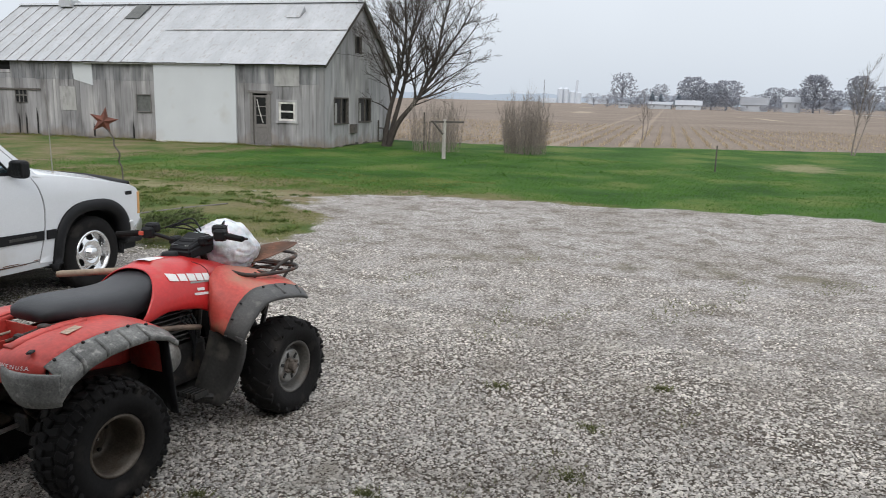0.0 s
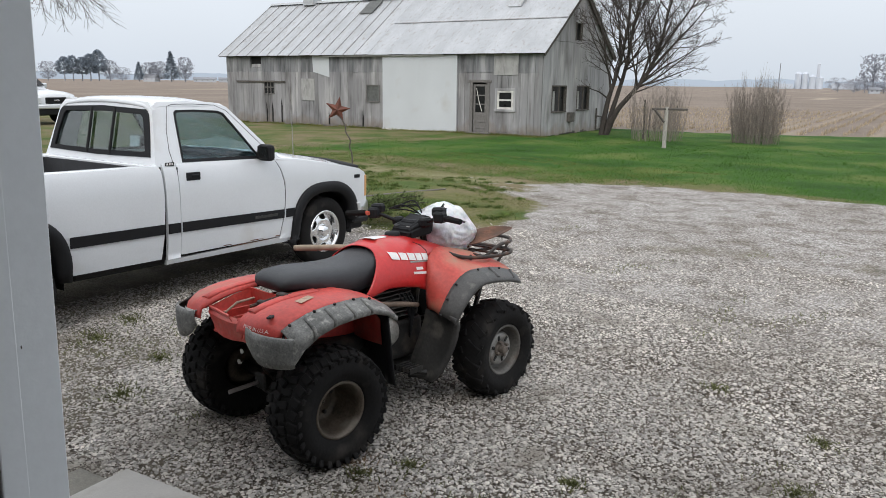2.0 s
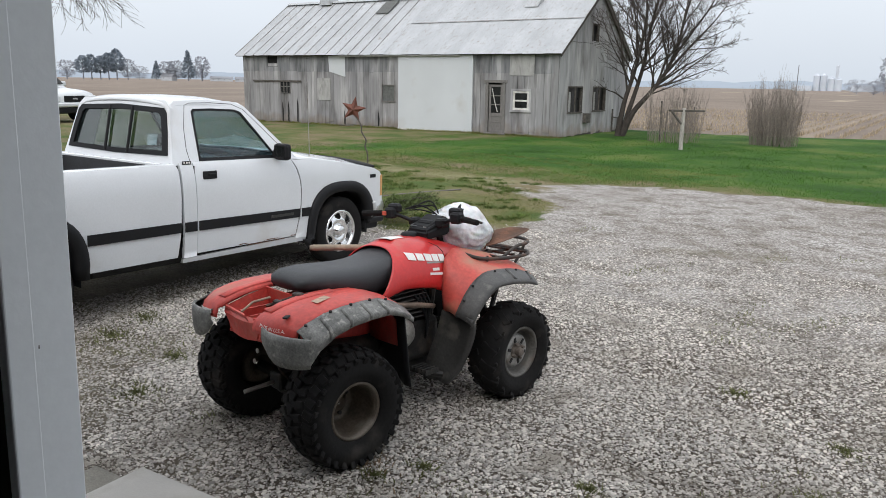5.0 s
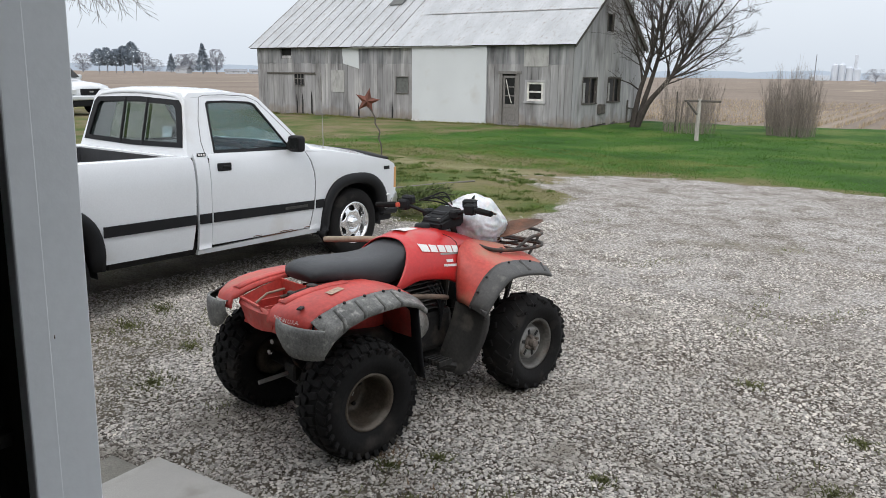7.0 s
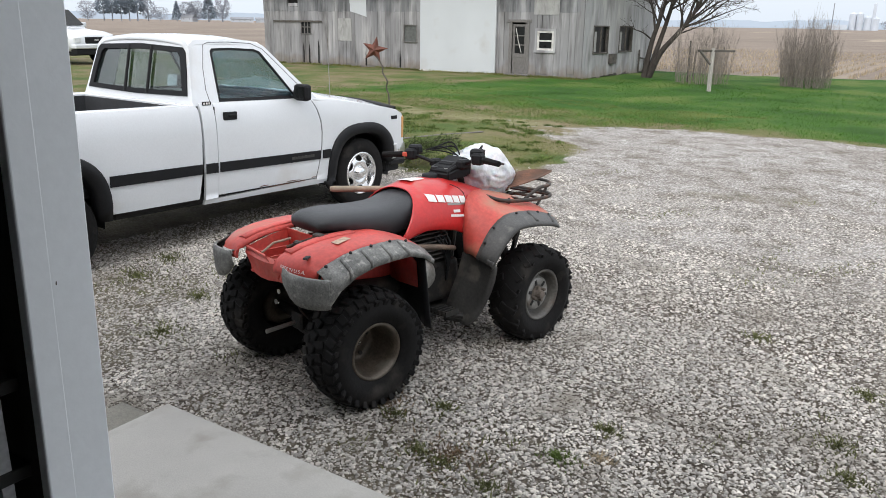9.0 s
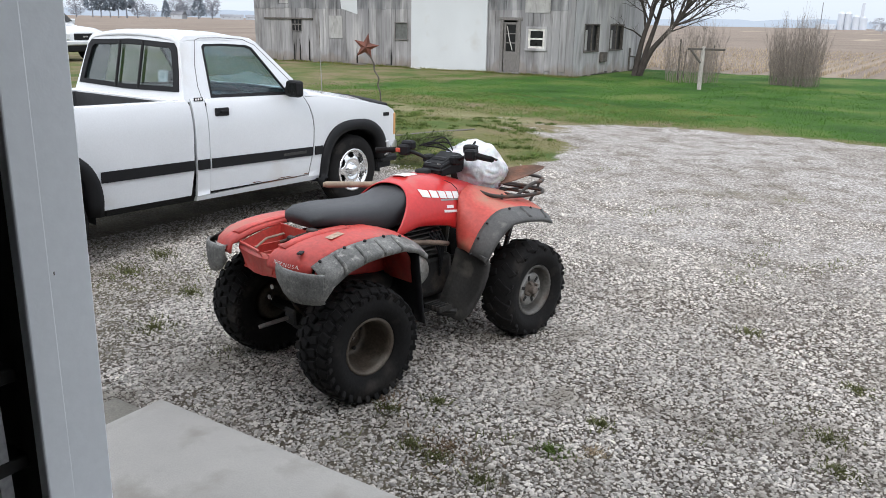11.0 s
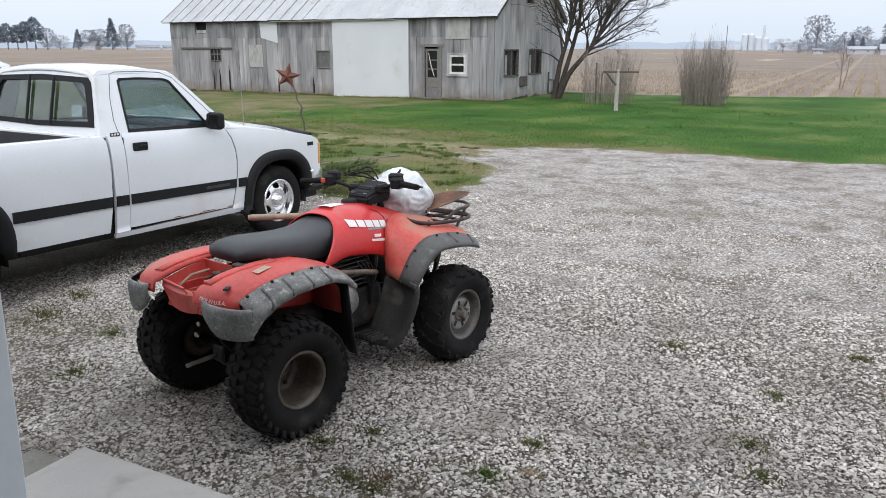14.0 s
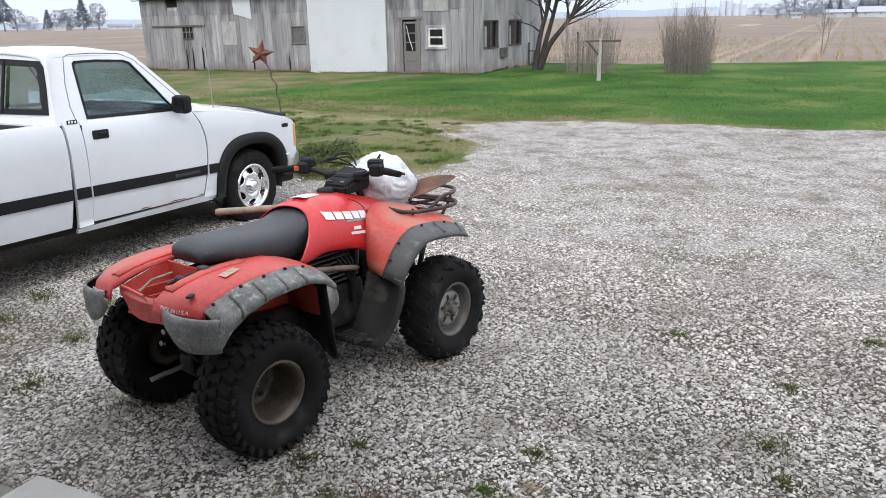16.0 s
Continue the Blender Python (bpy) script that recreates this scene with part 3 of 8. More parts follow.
def ground_z(x, y):
    g = gravel_mask(x, y)
    f = field_mask(x, y)
    fade = np.exp(-np.maximum(np.hypot(x, y) - 30, 0) / 20)
    return (0.012 * wobble(x, y, 4.0, 11) * g + (0.035 * wobble(x, y, 1.9, 12) + 0.012 * wobble(x, y, 7.0, 13)) * (1 - g) * (1 - f)) * fade * smooth01((y - 2.6) / 1.5)


def stretched(lo, hi, step, far):
    mid = np.arange(lo, hi, step)
    out, d = [], step
    p = hi
    while p < far:
        out.append(p)
        d *= 1.35
        p += d
    left, d, p = [], step, lo
    while p > -far:
        d *= 1.35
        p -= d
        left.append(p)
    return np.concatenate([left[::-1], mid, out])


def build_ground():
    gx, gy = stretched(-34, 14, 0.2, 4000), stretched(-6, 42, 0.2, 4000)
    X, Y = np.meshgrid(gx, gy)
    x, y = X.ravel(), Y.ravel()
    verts = np.stack([x, y, ground_z(x, y)], 1)
    nx, ny = len(gx), len(gy)
    i = (np.arange(ny - 1)[:, None] * nx + np.arange(nx - 1)[None]).ravel()
    faces = np.stack([i, i + 1, i + 1 + nx, i + nx], 1)
    ob = join_arrays("ground", verts, faces, ground_material(), "flat ground of gravel drive, spring lawn and stubble field", "ground", "structure", True)
    g, f = gravel_mask(x, y), field_mask(x, y)
    lush = smooth01((x + 13 + 3 * wobble(x, y, 0.5, 21)) / 6) * smooth01((y - drive_edge(x) - 0.2) / 1.6) * smooth01((x + 9.5 + y * 0) / 3 + smooth01((y - 13.4) / 2))
    lush = np.maximum(lush, 0.8 * smooth01((y - 13.2) / 2) * smooth01((x + 19.5 + 2.5 * wobble(x, y, 0.35, 22)) / 5))
    for name, values in (("gravel", g), ("field", f), ("lush", lush), ("soil_shade", soil_shade_mask(x, y)), ("bare", bare_mask(x, y)), ("packed", packed_mask(x, y))):
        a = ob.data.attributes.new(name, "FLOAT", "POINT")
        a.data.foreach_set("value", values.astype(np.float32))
    return ob


def ground_material():
    m = bpy.data.materials.new("gravel_lawn_and_stubble")
    m.use_nodes = True
    nt = m.node_tree
    b = nt.nodes["Principled BSDF"]
    b.inputs["Roughness"].default_value = 0.95
    b.inputs["Specular IOR Level"].default_value = 0.15
    co = nt.nodes.new("ShaderNodeTexCoord").outputs["Object"]
    L = nt.links.new
    def node(kind, **inputs):
        n = nt.nodes.new(kind)
        for k, v in inputs.items():
            key = k.replace("_", " ")
            if isinstance(v, bpy.types.NodeSocket):
                L(v, n.inputs[key])
            else:
                n.inputs[key].default_value = v
        return n
    def noise_tex(sc, detail=4.0, vec=co):
        return node("ShaderNodeTexNoise", Vector=vec, Scale=sc, Detail=detail).outputs["Fac"]
    def ramp(src, *stops):
        n = nt.nodes.new("ShaderNodeValToRGB")
        e = n.color_ramp.elements
        while len(e) < len(stops):
            e.new(0.5)
        for k, (p, c) in enumerate(stops):
            e[k].position, e[k].color = p, (*c, 1)
        L(src, n.inputs["Fac"])
        return n.outputs["Color"]
    def mix(kind, fac, a, c):
        n = nt.nodes.new("ShaderNodeMixRGB")
        n.blend_type = kind
        for key, v in (("Fac", fac), ("Color1", a), ("Color2", c)):
            if isinstance(v, bpy.types.NodeSocket):
                L(v, n.inputs[key])
            else:
                n.inputs[key].default_value = v
        return n.outputs["Color"]
    def maths(op, a, c):
        n = nt.nodes.new("ShaderNodeMath")
        n.operation = op
        for k, v in enumerate((a, c)):
            if isinstance(v, bpy.types.NodeSocket):
                L(v, n.inputs[k])
            else:
                n.inputs[k].default_value = v
        return n.outputs[0]
    def attribute(name):
        n = nt.nodes.new("ShaderNodeAttribute")
        n.attribute_name = name
        return n.outputs["Fac"]
    def edged(src, sc, amount):
        broken = maths("ADD", src, maths("MULTIPLY", maths("SUBTRACT", noise_tex(sc, 6.0), 0.5), amount))
        return ramp(broken, (0.38, (0, 0, 0)), (0.62, (1, 1, 1)))
    # crushed stone
    vor = node("ShaderNodeTexVoronoi", Vector=co, Scale=46.0)
    vor2 = node("ShaderNodeTexVoronoi", Vector=co, Scale=95.0)
    grey = nt.nodes.new("ShaderNodeSeparateColor")
    L(vor.outputs["Color"], grey.inputs[0])
    grey2 = nt.nodes.new("ShaderNodeSeparateColor")
    L(vor2.outputs["Color"], grey2.inputs[0])
    stones = ramp(grey.outputs[0], (0.0, (0.12, 0.112, 0.103)), (0.4, (0.39, 0.378, 0.365)), (1.0, (0.68, 0.665, 0.65)))
    fines = ramp(grey2.outputs[0], (0.0, (0.15, 0.142, 0.132)), (1.0, (0.60, 0.585, 0.57)))
    gravel = mix("MIX", 0.4, stones, fines)
    gravel = mix("MULTIPLY", 0.8, gravel, ramp(vor.outputs["Distance"], (0.25, (1, 1, 1)), (0.62, (0.4, 0.37, 0.34))))
    gravel = mix("MULTIPLY", 0.9, gravel, ramp(noise_tex(0.55, 5.0), (0.3, (0.86, 0.83, 0.79)), (0.62, (1.20, 1.20, 1.20))))
    gravel = mix("MULTIPLY", 0.7, gravel, ramp(noise_tex(2.6, 8.0), (0.34, (0.56, 0.52, 0.46)), (0.54, (1.12, 1.12, 1.12))))
    gravel = mix("MULTIPLY", attribute("packed"), gravel, (0.44, 0.41, 0.375, 1))
    soil_shade = ramp(maths("ADD", attribute("soil_shade"), maths("MULTIPLY", maths("SUBTRACT", noise_tex(5.0, 8.0), 0.5), 0.9)), (0.30, (0, 0, 0)), (0.75, (1, 1, 1)))
    gravel = mix("MIX", maths("MULTIPLY", soil_shade, 0.6), gravel, ramp(noise_tex(3.0, 6.0), (0.35, (0.085, 0.075, 0.052)), (0.65, (0.185, 0.165, 0.11))))
    # grass
    rough = ramp(noise_tex(0.7, 8.0), (0.34, (0.19, 0.155, 0.095)), (0.50, (0.135, 0.135, 0.055)), (0.64, (0.070, 0.108, 0.028)))
    lush = ramp(noise_tex(0.45, 7.0), (0.32, (0.026, 0.072, 0.012)), (0.5, (0.046, 0.108, 0.018)), (0.66, (0.105, 0.145, 0.038)))
    worn = ramp(maths("ADD", attribute("bare"), maths("MULTIPLY", maths("SUBTRACT", noise_tex(2.2, 7.0), 0.5), 1.1)), (0.42, (0, 0, 0)), (0.8, (0.85, 0.85, 0.85)))
    grass = mix("MIX", edged(attribute("lush"), 0.9, 0.9), rough, lush)
    grass = mix("MIX", worn, grass, (0.24, 0.225, 0.125, 1))
    grass = mix("MULTIPLY", 0.7, grass, ramp(noise_tex(14.0, 4.0), (0.3, (0.68, 0.68, 0.68)), (0.7, (1.22, 1.22, 1.22))))
    # stubble rows
    turned = nt.nodes.new("ShaderNodeMapping")
    turned.inputs["Rotation"].default_value = (0, 0, radians(ROW_TURN))
    L(co, turned.inputs["Vector"])
    squeezed = nt.nodes.new("ShaderNodeMapping")
    squeezed.inputs["Scale"].default_value = (0.16, 0.012, 1)
    L(turned.outputs[0], squeezed.inputs["Vector"])
    bands = noise_tex(1.0, 3.0, squeezed.outputs[0])
    field = ramp(noise_tex(0.09, 8.0), (0.3, (0.195, 0.158, 0.130)), (0.7, (0.262, 0.218, 0.180)))
    field = mix("MIX", ramp(bands, (0.63, (0, 0, 0)), (0.70, (0.8, 0.8, 0.8))), field, (0.44, 0.375, 0.285, 1))
    wave = node("ShaderNodeTexWave", Vector=turned.outputs[0], Scale=0.42, Distortion=1.5, Detail=2.0)
    across = nt.nodes.new("ShaderNodeSeparateXYZ")
    L(turned.outputs[0], across.inputs[0])
    for off in (4.3, 1.25):
        near = maths("ADD", maths("ABSOLUTE", maths("ADD", across.outputs[0], off), 0.0), maths("MULTIPLY", maths("SUBTRACT", noise_tex(0.5, 5.0), 0.5), 1.2))
        field = mix("MIX", ramp(near, (0.05, (0.6, 0.6, 0.6)), (0.4, (0, 0, 0))), field, (0.34, 0.28, 0.22, 1))
    field = mix("MULTIPLY", 0.10, field, ramp(wave.outputs["Fac"], (0.2, (0.62, 0.6, 0.58)), (0.8, (1.15, 1.15, 1.15))))
    field = mix("MULTIPLY", 0.6, field, ramp(noise_tex(4.0, 5.0), (0.3, (0.7, 0.7, 0.7)), (0.7, (1.25, 1.25, 1.25))))
    base = mix("MIX", edged(attribute("gravel"), 2.6, 1.25), grass, gravel)
    base = mix("MIX", edged(attribute("field"), 1.0, 0.5), base, field)
    L(base, b.inputs["Base Color"])
    bp = nt.nodes.new("ShaderNodeBump")
    bp.inputs["Strength"].default_value = 0.7
    bp.inputs["Distance"].default_value = 0.02
    L(maths("ADD", maths("MULTIPLY", vor.outputs["Distance"], -1.0), noise_tex(24.0, 5.0)), bp.inputs["Height"])
    L(bp.outputs["Normal"], b.inputs["Normal"])
    return m


ROW_TURN = -8.7
build_ground()

# ---- the garage doorway in which the walk begins ----
HOUSE = pose(0, 0, 0, 0, 0, 10.0)     # its walls lie ten degrees off the drive


def structure(name, bm, material, m=HOUSE, label="", category=""):
    ob = new(name, mesh_of(name, bm, material))
    ob.matrix_world = m
    return tagged(ob, label, category, "", "structure")


slab = box(-2.59, 3.6, -4.2, 2.31, -0.12, 0.055)
bmesh.ops.bevel(slab, geom=[e for e in slab.edges if all(v.co.z > 0 for v in e.verts)], offset=0.012, segments=2, affect="EDGES")
structure("floor", slab, M["concrete"], label="pale brushed concrete slab running out through the doorway", category="slab")
paving = box(-2.84, -2.594, -1.2, 2.235, -0.1, 0.02, 0.01)
structure("pavement", paving, M["old_concrete"], label="old dark concrete strip beside the slab", category="paving")
FRONT0, FRONT1, JAMB_X = 0.985, 1.045, -1.035
# walls painted near-black for the unlit interior; sides, back and ceiling stay unseen
wall = bmesh.new()
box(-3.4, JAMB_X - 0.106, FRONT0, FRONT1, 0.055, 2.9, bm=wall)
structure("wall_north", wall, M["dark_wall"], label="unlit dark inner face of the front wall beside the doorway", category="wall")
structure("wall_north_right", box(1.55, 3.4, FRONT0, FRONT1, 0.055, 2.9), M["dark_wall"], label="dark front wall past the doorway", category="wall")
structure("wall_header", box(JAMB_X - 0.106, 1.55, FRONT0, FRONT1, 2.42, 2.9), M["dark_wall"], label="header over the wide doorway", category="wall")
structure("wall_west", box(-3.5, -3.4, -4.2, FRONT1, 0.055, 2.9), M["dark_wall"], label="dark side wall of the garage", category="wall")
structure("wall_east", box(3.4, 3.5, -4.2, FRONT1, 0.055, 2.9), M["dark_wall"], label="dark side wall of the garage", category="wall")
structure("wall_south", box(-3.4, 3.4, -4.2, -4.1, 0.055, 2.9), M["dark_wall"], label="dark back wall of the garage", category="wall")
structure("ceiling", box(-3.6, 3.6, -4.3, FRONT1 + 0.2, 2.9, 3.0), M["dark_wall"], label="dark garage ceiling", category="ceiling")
jamb = thing("door_jamb", HOUSE, "white painted wooden jamb of the wide doorway", "door jamb", "", "structure")
def leaning(bm):
    """The old jamb stands a little out of plumb."""
    for v in bm.verts:
        v.co.y += 0.02 * (v.co.z - 1.2)
    return bm


part("jamb_board", leaning(box(JAMB_X - 0.026, JAMB_X - 0.0008, 0.972, 1.066, 0.056, 2.419, 0.003)), M["jamb"], jamb)
part("door_stop", leaning(box(JAMB_X - 0.030, JAMB_X, 0.930, 0.9845, 0.055, 2.42, 0.0045, None, 3)), M["jamb"], jamb, "white painted stop board")
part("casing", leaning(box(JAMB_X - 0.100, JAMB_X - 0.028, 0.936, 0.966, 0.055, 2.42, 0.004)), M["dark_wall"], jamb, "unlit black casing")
part("outer_casing", leaning(box(JAMB_X - 0.100, JAMB_X - 0.028, 1.048, 1.066, 0.055, 2.42, 0.004)), M["jamb"], jamb)
for z, d in ((1.335, 0.002),):
    part("paint_chip", leaning(box(JAMB_X - 0.0010, JAMB_X - 0.0002, 0.990, 0.990 + d, z, z + 0.007)), M["barn_dark"], jamb, "small dark chip in the paint")
track = thing("door_track", HOUSE, "dusty slotted steel door track on the dark wall", "door track")
part("web", box(-1.21, -1.112, 0.893, 0.896, 0.06, 2.30), M["track"], track)
part("flange", box(-1.114, -1.111, 0.872, 0.896, 0.06, 2.30), M["track"], track)
for k in range(22):
    z = 0.20 + 0.095 * k
    part("slot", box(-1.150, -1.138, 0.8915, 0.8932, z, z + (0.034 if k % 2 else 0.012), 0.0005), M["seam"], track)
for z in (0.55, 0.93, 1.12, 1.60, 2.05):
    part("bracket", box(-1.215, -1.108, 0.866, 0.934, z, z + 0.030, 0.003), M["seam"], track, "dark wall bracket")

# ---- barn ----
BARN = pose(-14.95, 23.40, 0, 0, 0, 8.31)
BARN_W, BARN_D, EAVE, RIDGE = 15.8, 6.6, 3.0, 5.33
barn = thing("barn", BARN, "long weathered grey board barn with a patched metal roof", "barn")
rng = random.Random(5)
# x0, x1, z0, z1 of what is cut through the front, and on the gable
FRONT_HOLES = [(-2.91, -2.11, 0.02, 1.88), (-1.80, -1.10, 0.90, 1.60), (-7.75, -7.15, 1.08, 1.69), (-13.45, -12.89, 1.29, 1.82), (-14.27, -13.63, 2.41, 2.93), (-6.8, -3.6, 0.05, 2.75)]
GABLE_HOLES = [(0.78, 1.98, 0.86, 1.74), (3.05, 4.25, 0.88, 1.74), (2.72, 3.25, 3.46, 4.08)]


def stations(lo, hi, holes, step):
    cuts = sorted({lo, hi, *(v for h in holes for v in h[:2])})
    out = []
    for a, b in zip(cuts, cuts[1:]):
        n = max(1, round((b - a) / (step * rng.uniform(0.85, 1.2))))
        widths = [rng.uniform(0.7, 1.3) for _ in range(n)]
        total, p = sum(widths), a
        for w in widths:
            out.append((p, p + w * (b - a) / total))
            p = out[-1][1]
    return out


def pieces(a, b, z0, z1, holes):
    """What is left of a strip once the openings are cut out."""
    spans = [(z0, z1)]
    for h in holes:
        if h[0] - 1e-4 <= a and b <= h[1] + 1e-4:
            spans = [s for lo, hi in spans for s in ((lo, min(hi, h[2])), (max(lo, h[3]), hi)) if s[1] - s[0] > 0.03]
    return spans


def plank(parent, a, b, z0, z1, lean=0.0, face="front", slope=None, wood="barn_wood"):
    """A board; slope gives its top by its place along the wall."""
    bm = bmesh.new()
    g, t0 = (rng.choice((0.002, 0.002, 0.003, 0.004, 0.010)), rng.uniform(0.018, 0.030)) if face == "front" else (rng.choice((0.0012, 0.0015, 0.002, 0.004)), rng.uniform(0.022, 0.027))
    out = -t0
    ragged = rng.choice((-0.03, -0.02, 0.0, 0.02, 0.05, 0.09, 0.14)) * rng.uniform(0.6, 1.2) if z0 < 0.2 else 0.0
    ta, tb = (slope(a), slope(b)) if slope else (z1, z1)
    ring = [(a + g, z0 + ragged), (b - g, z0 + ragged + rng.uniform(-0.02, 0.02) * (z0 < 0.2)), (b - g + lean, tb), (a + g + lean, ta)]
    if face == "front":
        pts = [[(x, y, z) for x, z in ring] for y in (0.0, out)]
    else:
        pts = [[(y, x, z) for x, z in ring] for y in (0.0, -out)]
    loft(pts, True, True, bm)
    ob = part("plank", bm, M[wood], parent)
    return ob


front = bmesh.new()
for a, b in stations(-BARN_W, 0, FRONT_HOLES, 0.23):
    for lo, hi in pieces(a, b, 0.0, EAVE, FRONT_HOLES):
        box(a, b, 0.004, 0.08, lo, hi, bm=front)
front_wall = part("front_wall", front, M["barn_upper"], barn, "grey vertical board wall with patched openings")
for a, b in stations(-BARN_W, 0, FRONT_HOLES, 0.23):
    seam = 2.22 + 0.02 * rng.uniform(-1, 1)
    for lo, hi in pieces(a, b, 0.0, seam - 0.012, FRONT_HOLES):
        plank(front_wall, a, b, lo, hi, rng.uniform(-0.006, 0.006))
    for lo, hi in pieces(a, b, seam, EAVE, FRONT_HOLES):
        plank(front_wall, a, b, lo, hi, wood="barn_upper")
slope = lambda y: EAVE + (RIDGE - EAVE) * (1 - abs(y - BARN_D / 2) / (BARN_D / 2)) - 0.05
gable = bmesh.new()
for a, b in stations(0.0, BARN_D, GABLE_HOLES, 0.27):
    for lo, hi in pieces(a, b, 0.0, min(slope(a), slope(b)), GABLE_HOLES):
        box(-0.084, -0.006, a, b, lo, hi, bm=gable)
gable_wall = part("gable_wall", gable, M["barn_dark"], barn, "grey board gable end")
for a, b in stations(0.0, BARN_D, GABLE_HOLES, 0.27):
    seam = 3.36 + 0.015 * rng.uniform(-1, 1)
    top = max(slope(a), slope(b))
    for lo, hi in pieces(a, b, 0.0, min(seam - 0.015, top), GABLE_HOLES):
        if hi > min(slope(a), slope(b)) - 0.01:
            plank(gable_wall, a, b, lo, hi, face="gable", slope=slope, wood="barn_gable")
        else:
            plank(gable_wall, a, b, lo, hi, face="gable", wood="barn_gable")
    if min(slope(a), slope(b)) > seam + 0.05:
        for lo, hi in pieces(a, b, seam, top, GABLE_HOLES):
            if hi >= top - 1e-6:
                plank(gable_wall, a, b, lo, hi, face="gable", slope=slope, wood="barn_gable")
            else:
                plank(gable_wall, a, b, lo, hi, face="gable", wood="barn_gable")
back = bmesh.new()
box(-BARN_W, 0, BARN_D - 0.08, BARN_D, 0, EAVE, bm=back)
part("back_wall", back, M["barn_dark"], barn)
end = bmesh.new()
loft([[(x, 0.0, 0), (x, BARN_D, 0), (x, BARN_D, EAVE), (x, BARN_D / 2, RIDGE - 0.05), (x, 0.0, EAVE)] for x in (-BARN_W, -BARN_W + 0.08)], True, True, end)
part("end_wall", end, M["barn_dark"], barn)

# roof: sheets lapped side by side on a boarded deck
RX0, RX1, OVER = -16.1, 0.16, 0.24
sl = math.atan2(RIDGE - EAVE, BARN_D / 2)
slant = (BARN_D / 2 + OVER) / math.cos(sl)


def roof_point(x, s, lift=0.0, side=1):
    """s metres up the slope from the eave; lift off the deck."""
    y = -OVER + s * math.cos(sl) - lift * math.sin(sl)
    z = EAVE - OVER * math.tan(sl) + 0.06 + s * math.sin(sl) + lift * math.cos(sl)
    return (x, y if side == 1 else BARN_D - y, z)


deck = bmesh.new()
for side in (1, -1):
    loft([[roof_point(x, s, h, side) for s, h in ((0.02, -0.06), (slant - 0.02, -0.06), (slant - 0.02, -0.006), (0.02, -0.006))] for x in (RX0 + 0.03, RX1 - 0.02)], True, True, deck)
roof = part("roof", deck, M["barn_dark"], barn, "grey galvanised sheet roof with lapped seams")


def roof_sheet(x0, x1, s0, s1, lift, side=1, rib=1.0):
    bm = bmesh.new()
    sag = [rng.uniform(-0.006, 0.006) for _ in range(2)]
    rows = []
    n = 5
    for i in range(n + 1):
        s = s0 + (s1 - s0) * i / n
        curl = 0.012 * (i == 0) * rng.uniform(0, 1)
        row = []
        for x, h in ((x0, 0.024), (x0 + 0.015, 0.026), (x0 + 0.03, 0.004), ((x0 + x1) / 2, 0.003), (x1 - 0.012, 0.004), (x1 + 0.012, 0.012)):
            row.append(roof_point(x, s - (0.03 * (i == 0) * rng.uniform(0, 1)), lift + h * rib + sag[i % 2] * 0.5 + curl, side))
        rows.append(row)
    sheet(rows, 0.004, bm)
    return part("roof_sheet", bm, M["roof"], roof)


x = RX0
while x < -7.8:
    w = rng.uniform(0.56, 0.66)
    roof_sheet(x, x + w, 0, slant, 0.0)
    seam_bm = bmesh.new()
    loft([[roof_point(xx, s, h) for xx, h in ((x - 0.012, 0.022), (x + 0.022, 0.036), (x + 0.032, 0.008))] for s in (0.0, slant)], True, True, seam_bm)
    part("seam", seam_bm, M["roof_seam"], roof)
    x += w
RX_MID = x
split = slant * 0.52
while x < RX1 - 0.3:
    w = min(rng.uniform(0.75, 1.0), RX1 - x)
    roof_sheet(x, x + w, 0, split + 0.06, 0.0, rib=0.3)
    x += w
x = RX_MID
while x < RX1 - 0.3:
    w = min(rng.uniform(0.9, 1.2), RX1 - x)
    roof_sheet(x, x + w, split, slant, 0.016, rib=0.3)
    x += w
lap = bmesh.new()
loft([[roof_point(xx, s, h) for s, h in ((split - 0.03, 0.024), (split + 0.012, 0.034), (split + 0.012, 0.01))] for xx in (RX_MID + 0.4, RX1)], True, True, lap)
part("lap_joint", lap, M["roof_seam"], roof, "dark lapped joint across the sheets")
for k in range(9):
    roof_sheet(RX0 + k * (RX1 - RX0) / 9, RX0 + (k + 1) * (RX1 - RX0) / 9, 0, slant, 0.0, -1)
cap = bmesh.new()
top = roof_point(0, slant, 0.05)
loft([[(xx, BARN_D / 2 - 0.16, top[2] - 0.06), (xx, BARN_D / 2, top[2] + 0.05), (xx, BARN_D / 2 + 0.16, top[2] - 0.06), (xx, BARN_D / 2, top[2])] for xx in (RX0, RX1)], True, True, cap)
part("ridge_cap", cap, M["roof"], roof)
fascia = bmesh.new()
for side in (1, -1):
    loft([[roof_point(xx, s, h, side) for s, h in ((0, -0.14), (slant, -0.14), (slant, -0.062), (0, -0.062))] for xx in (RX1 - 0.06, RX1 - 0.02)], True, True, fascia)
# a dark strip added in place of the eave's shadow line
part("eave_board", loft([[roof_point(xx, s, h) for s, h in ((0.02, -0.065), (0.05, -0.065), (0.05, -0.004), (0.02, -0.004))] for xx in (RX0 + 0.04, RX1 - 0.03)]), M["barn_dark"], barn, "dark strip standing in for the shade under the eave")
part("rake_board", fascia, M["barn_dark"], barn, "dark weathered rake boards")


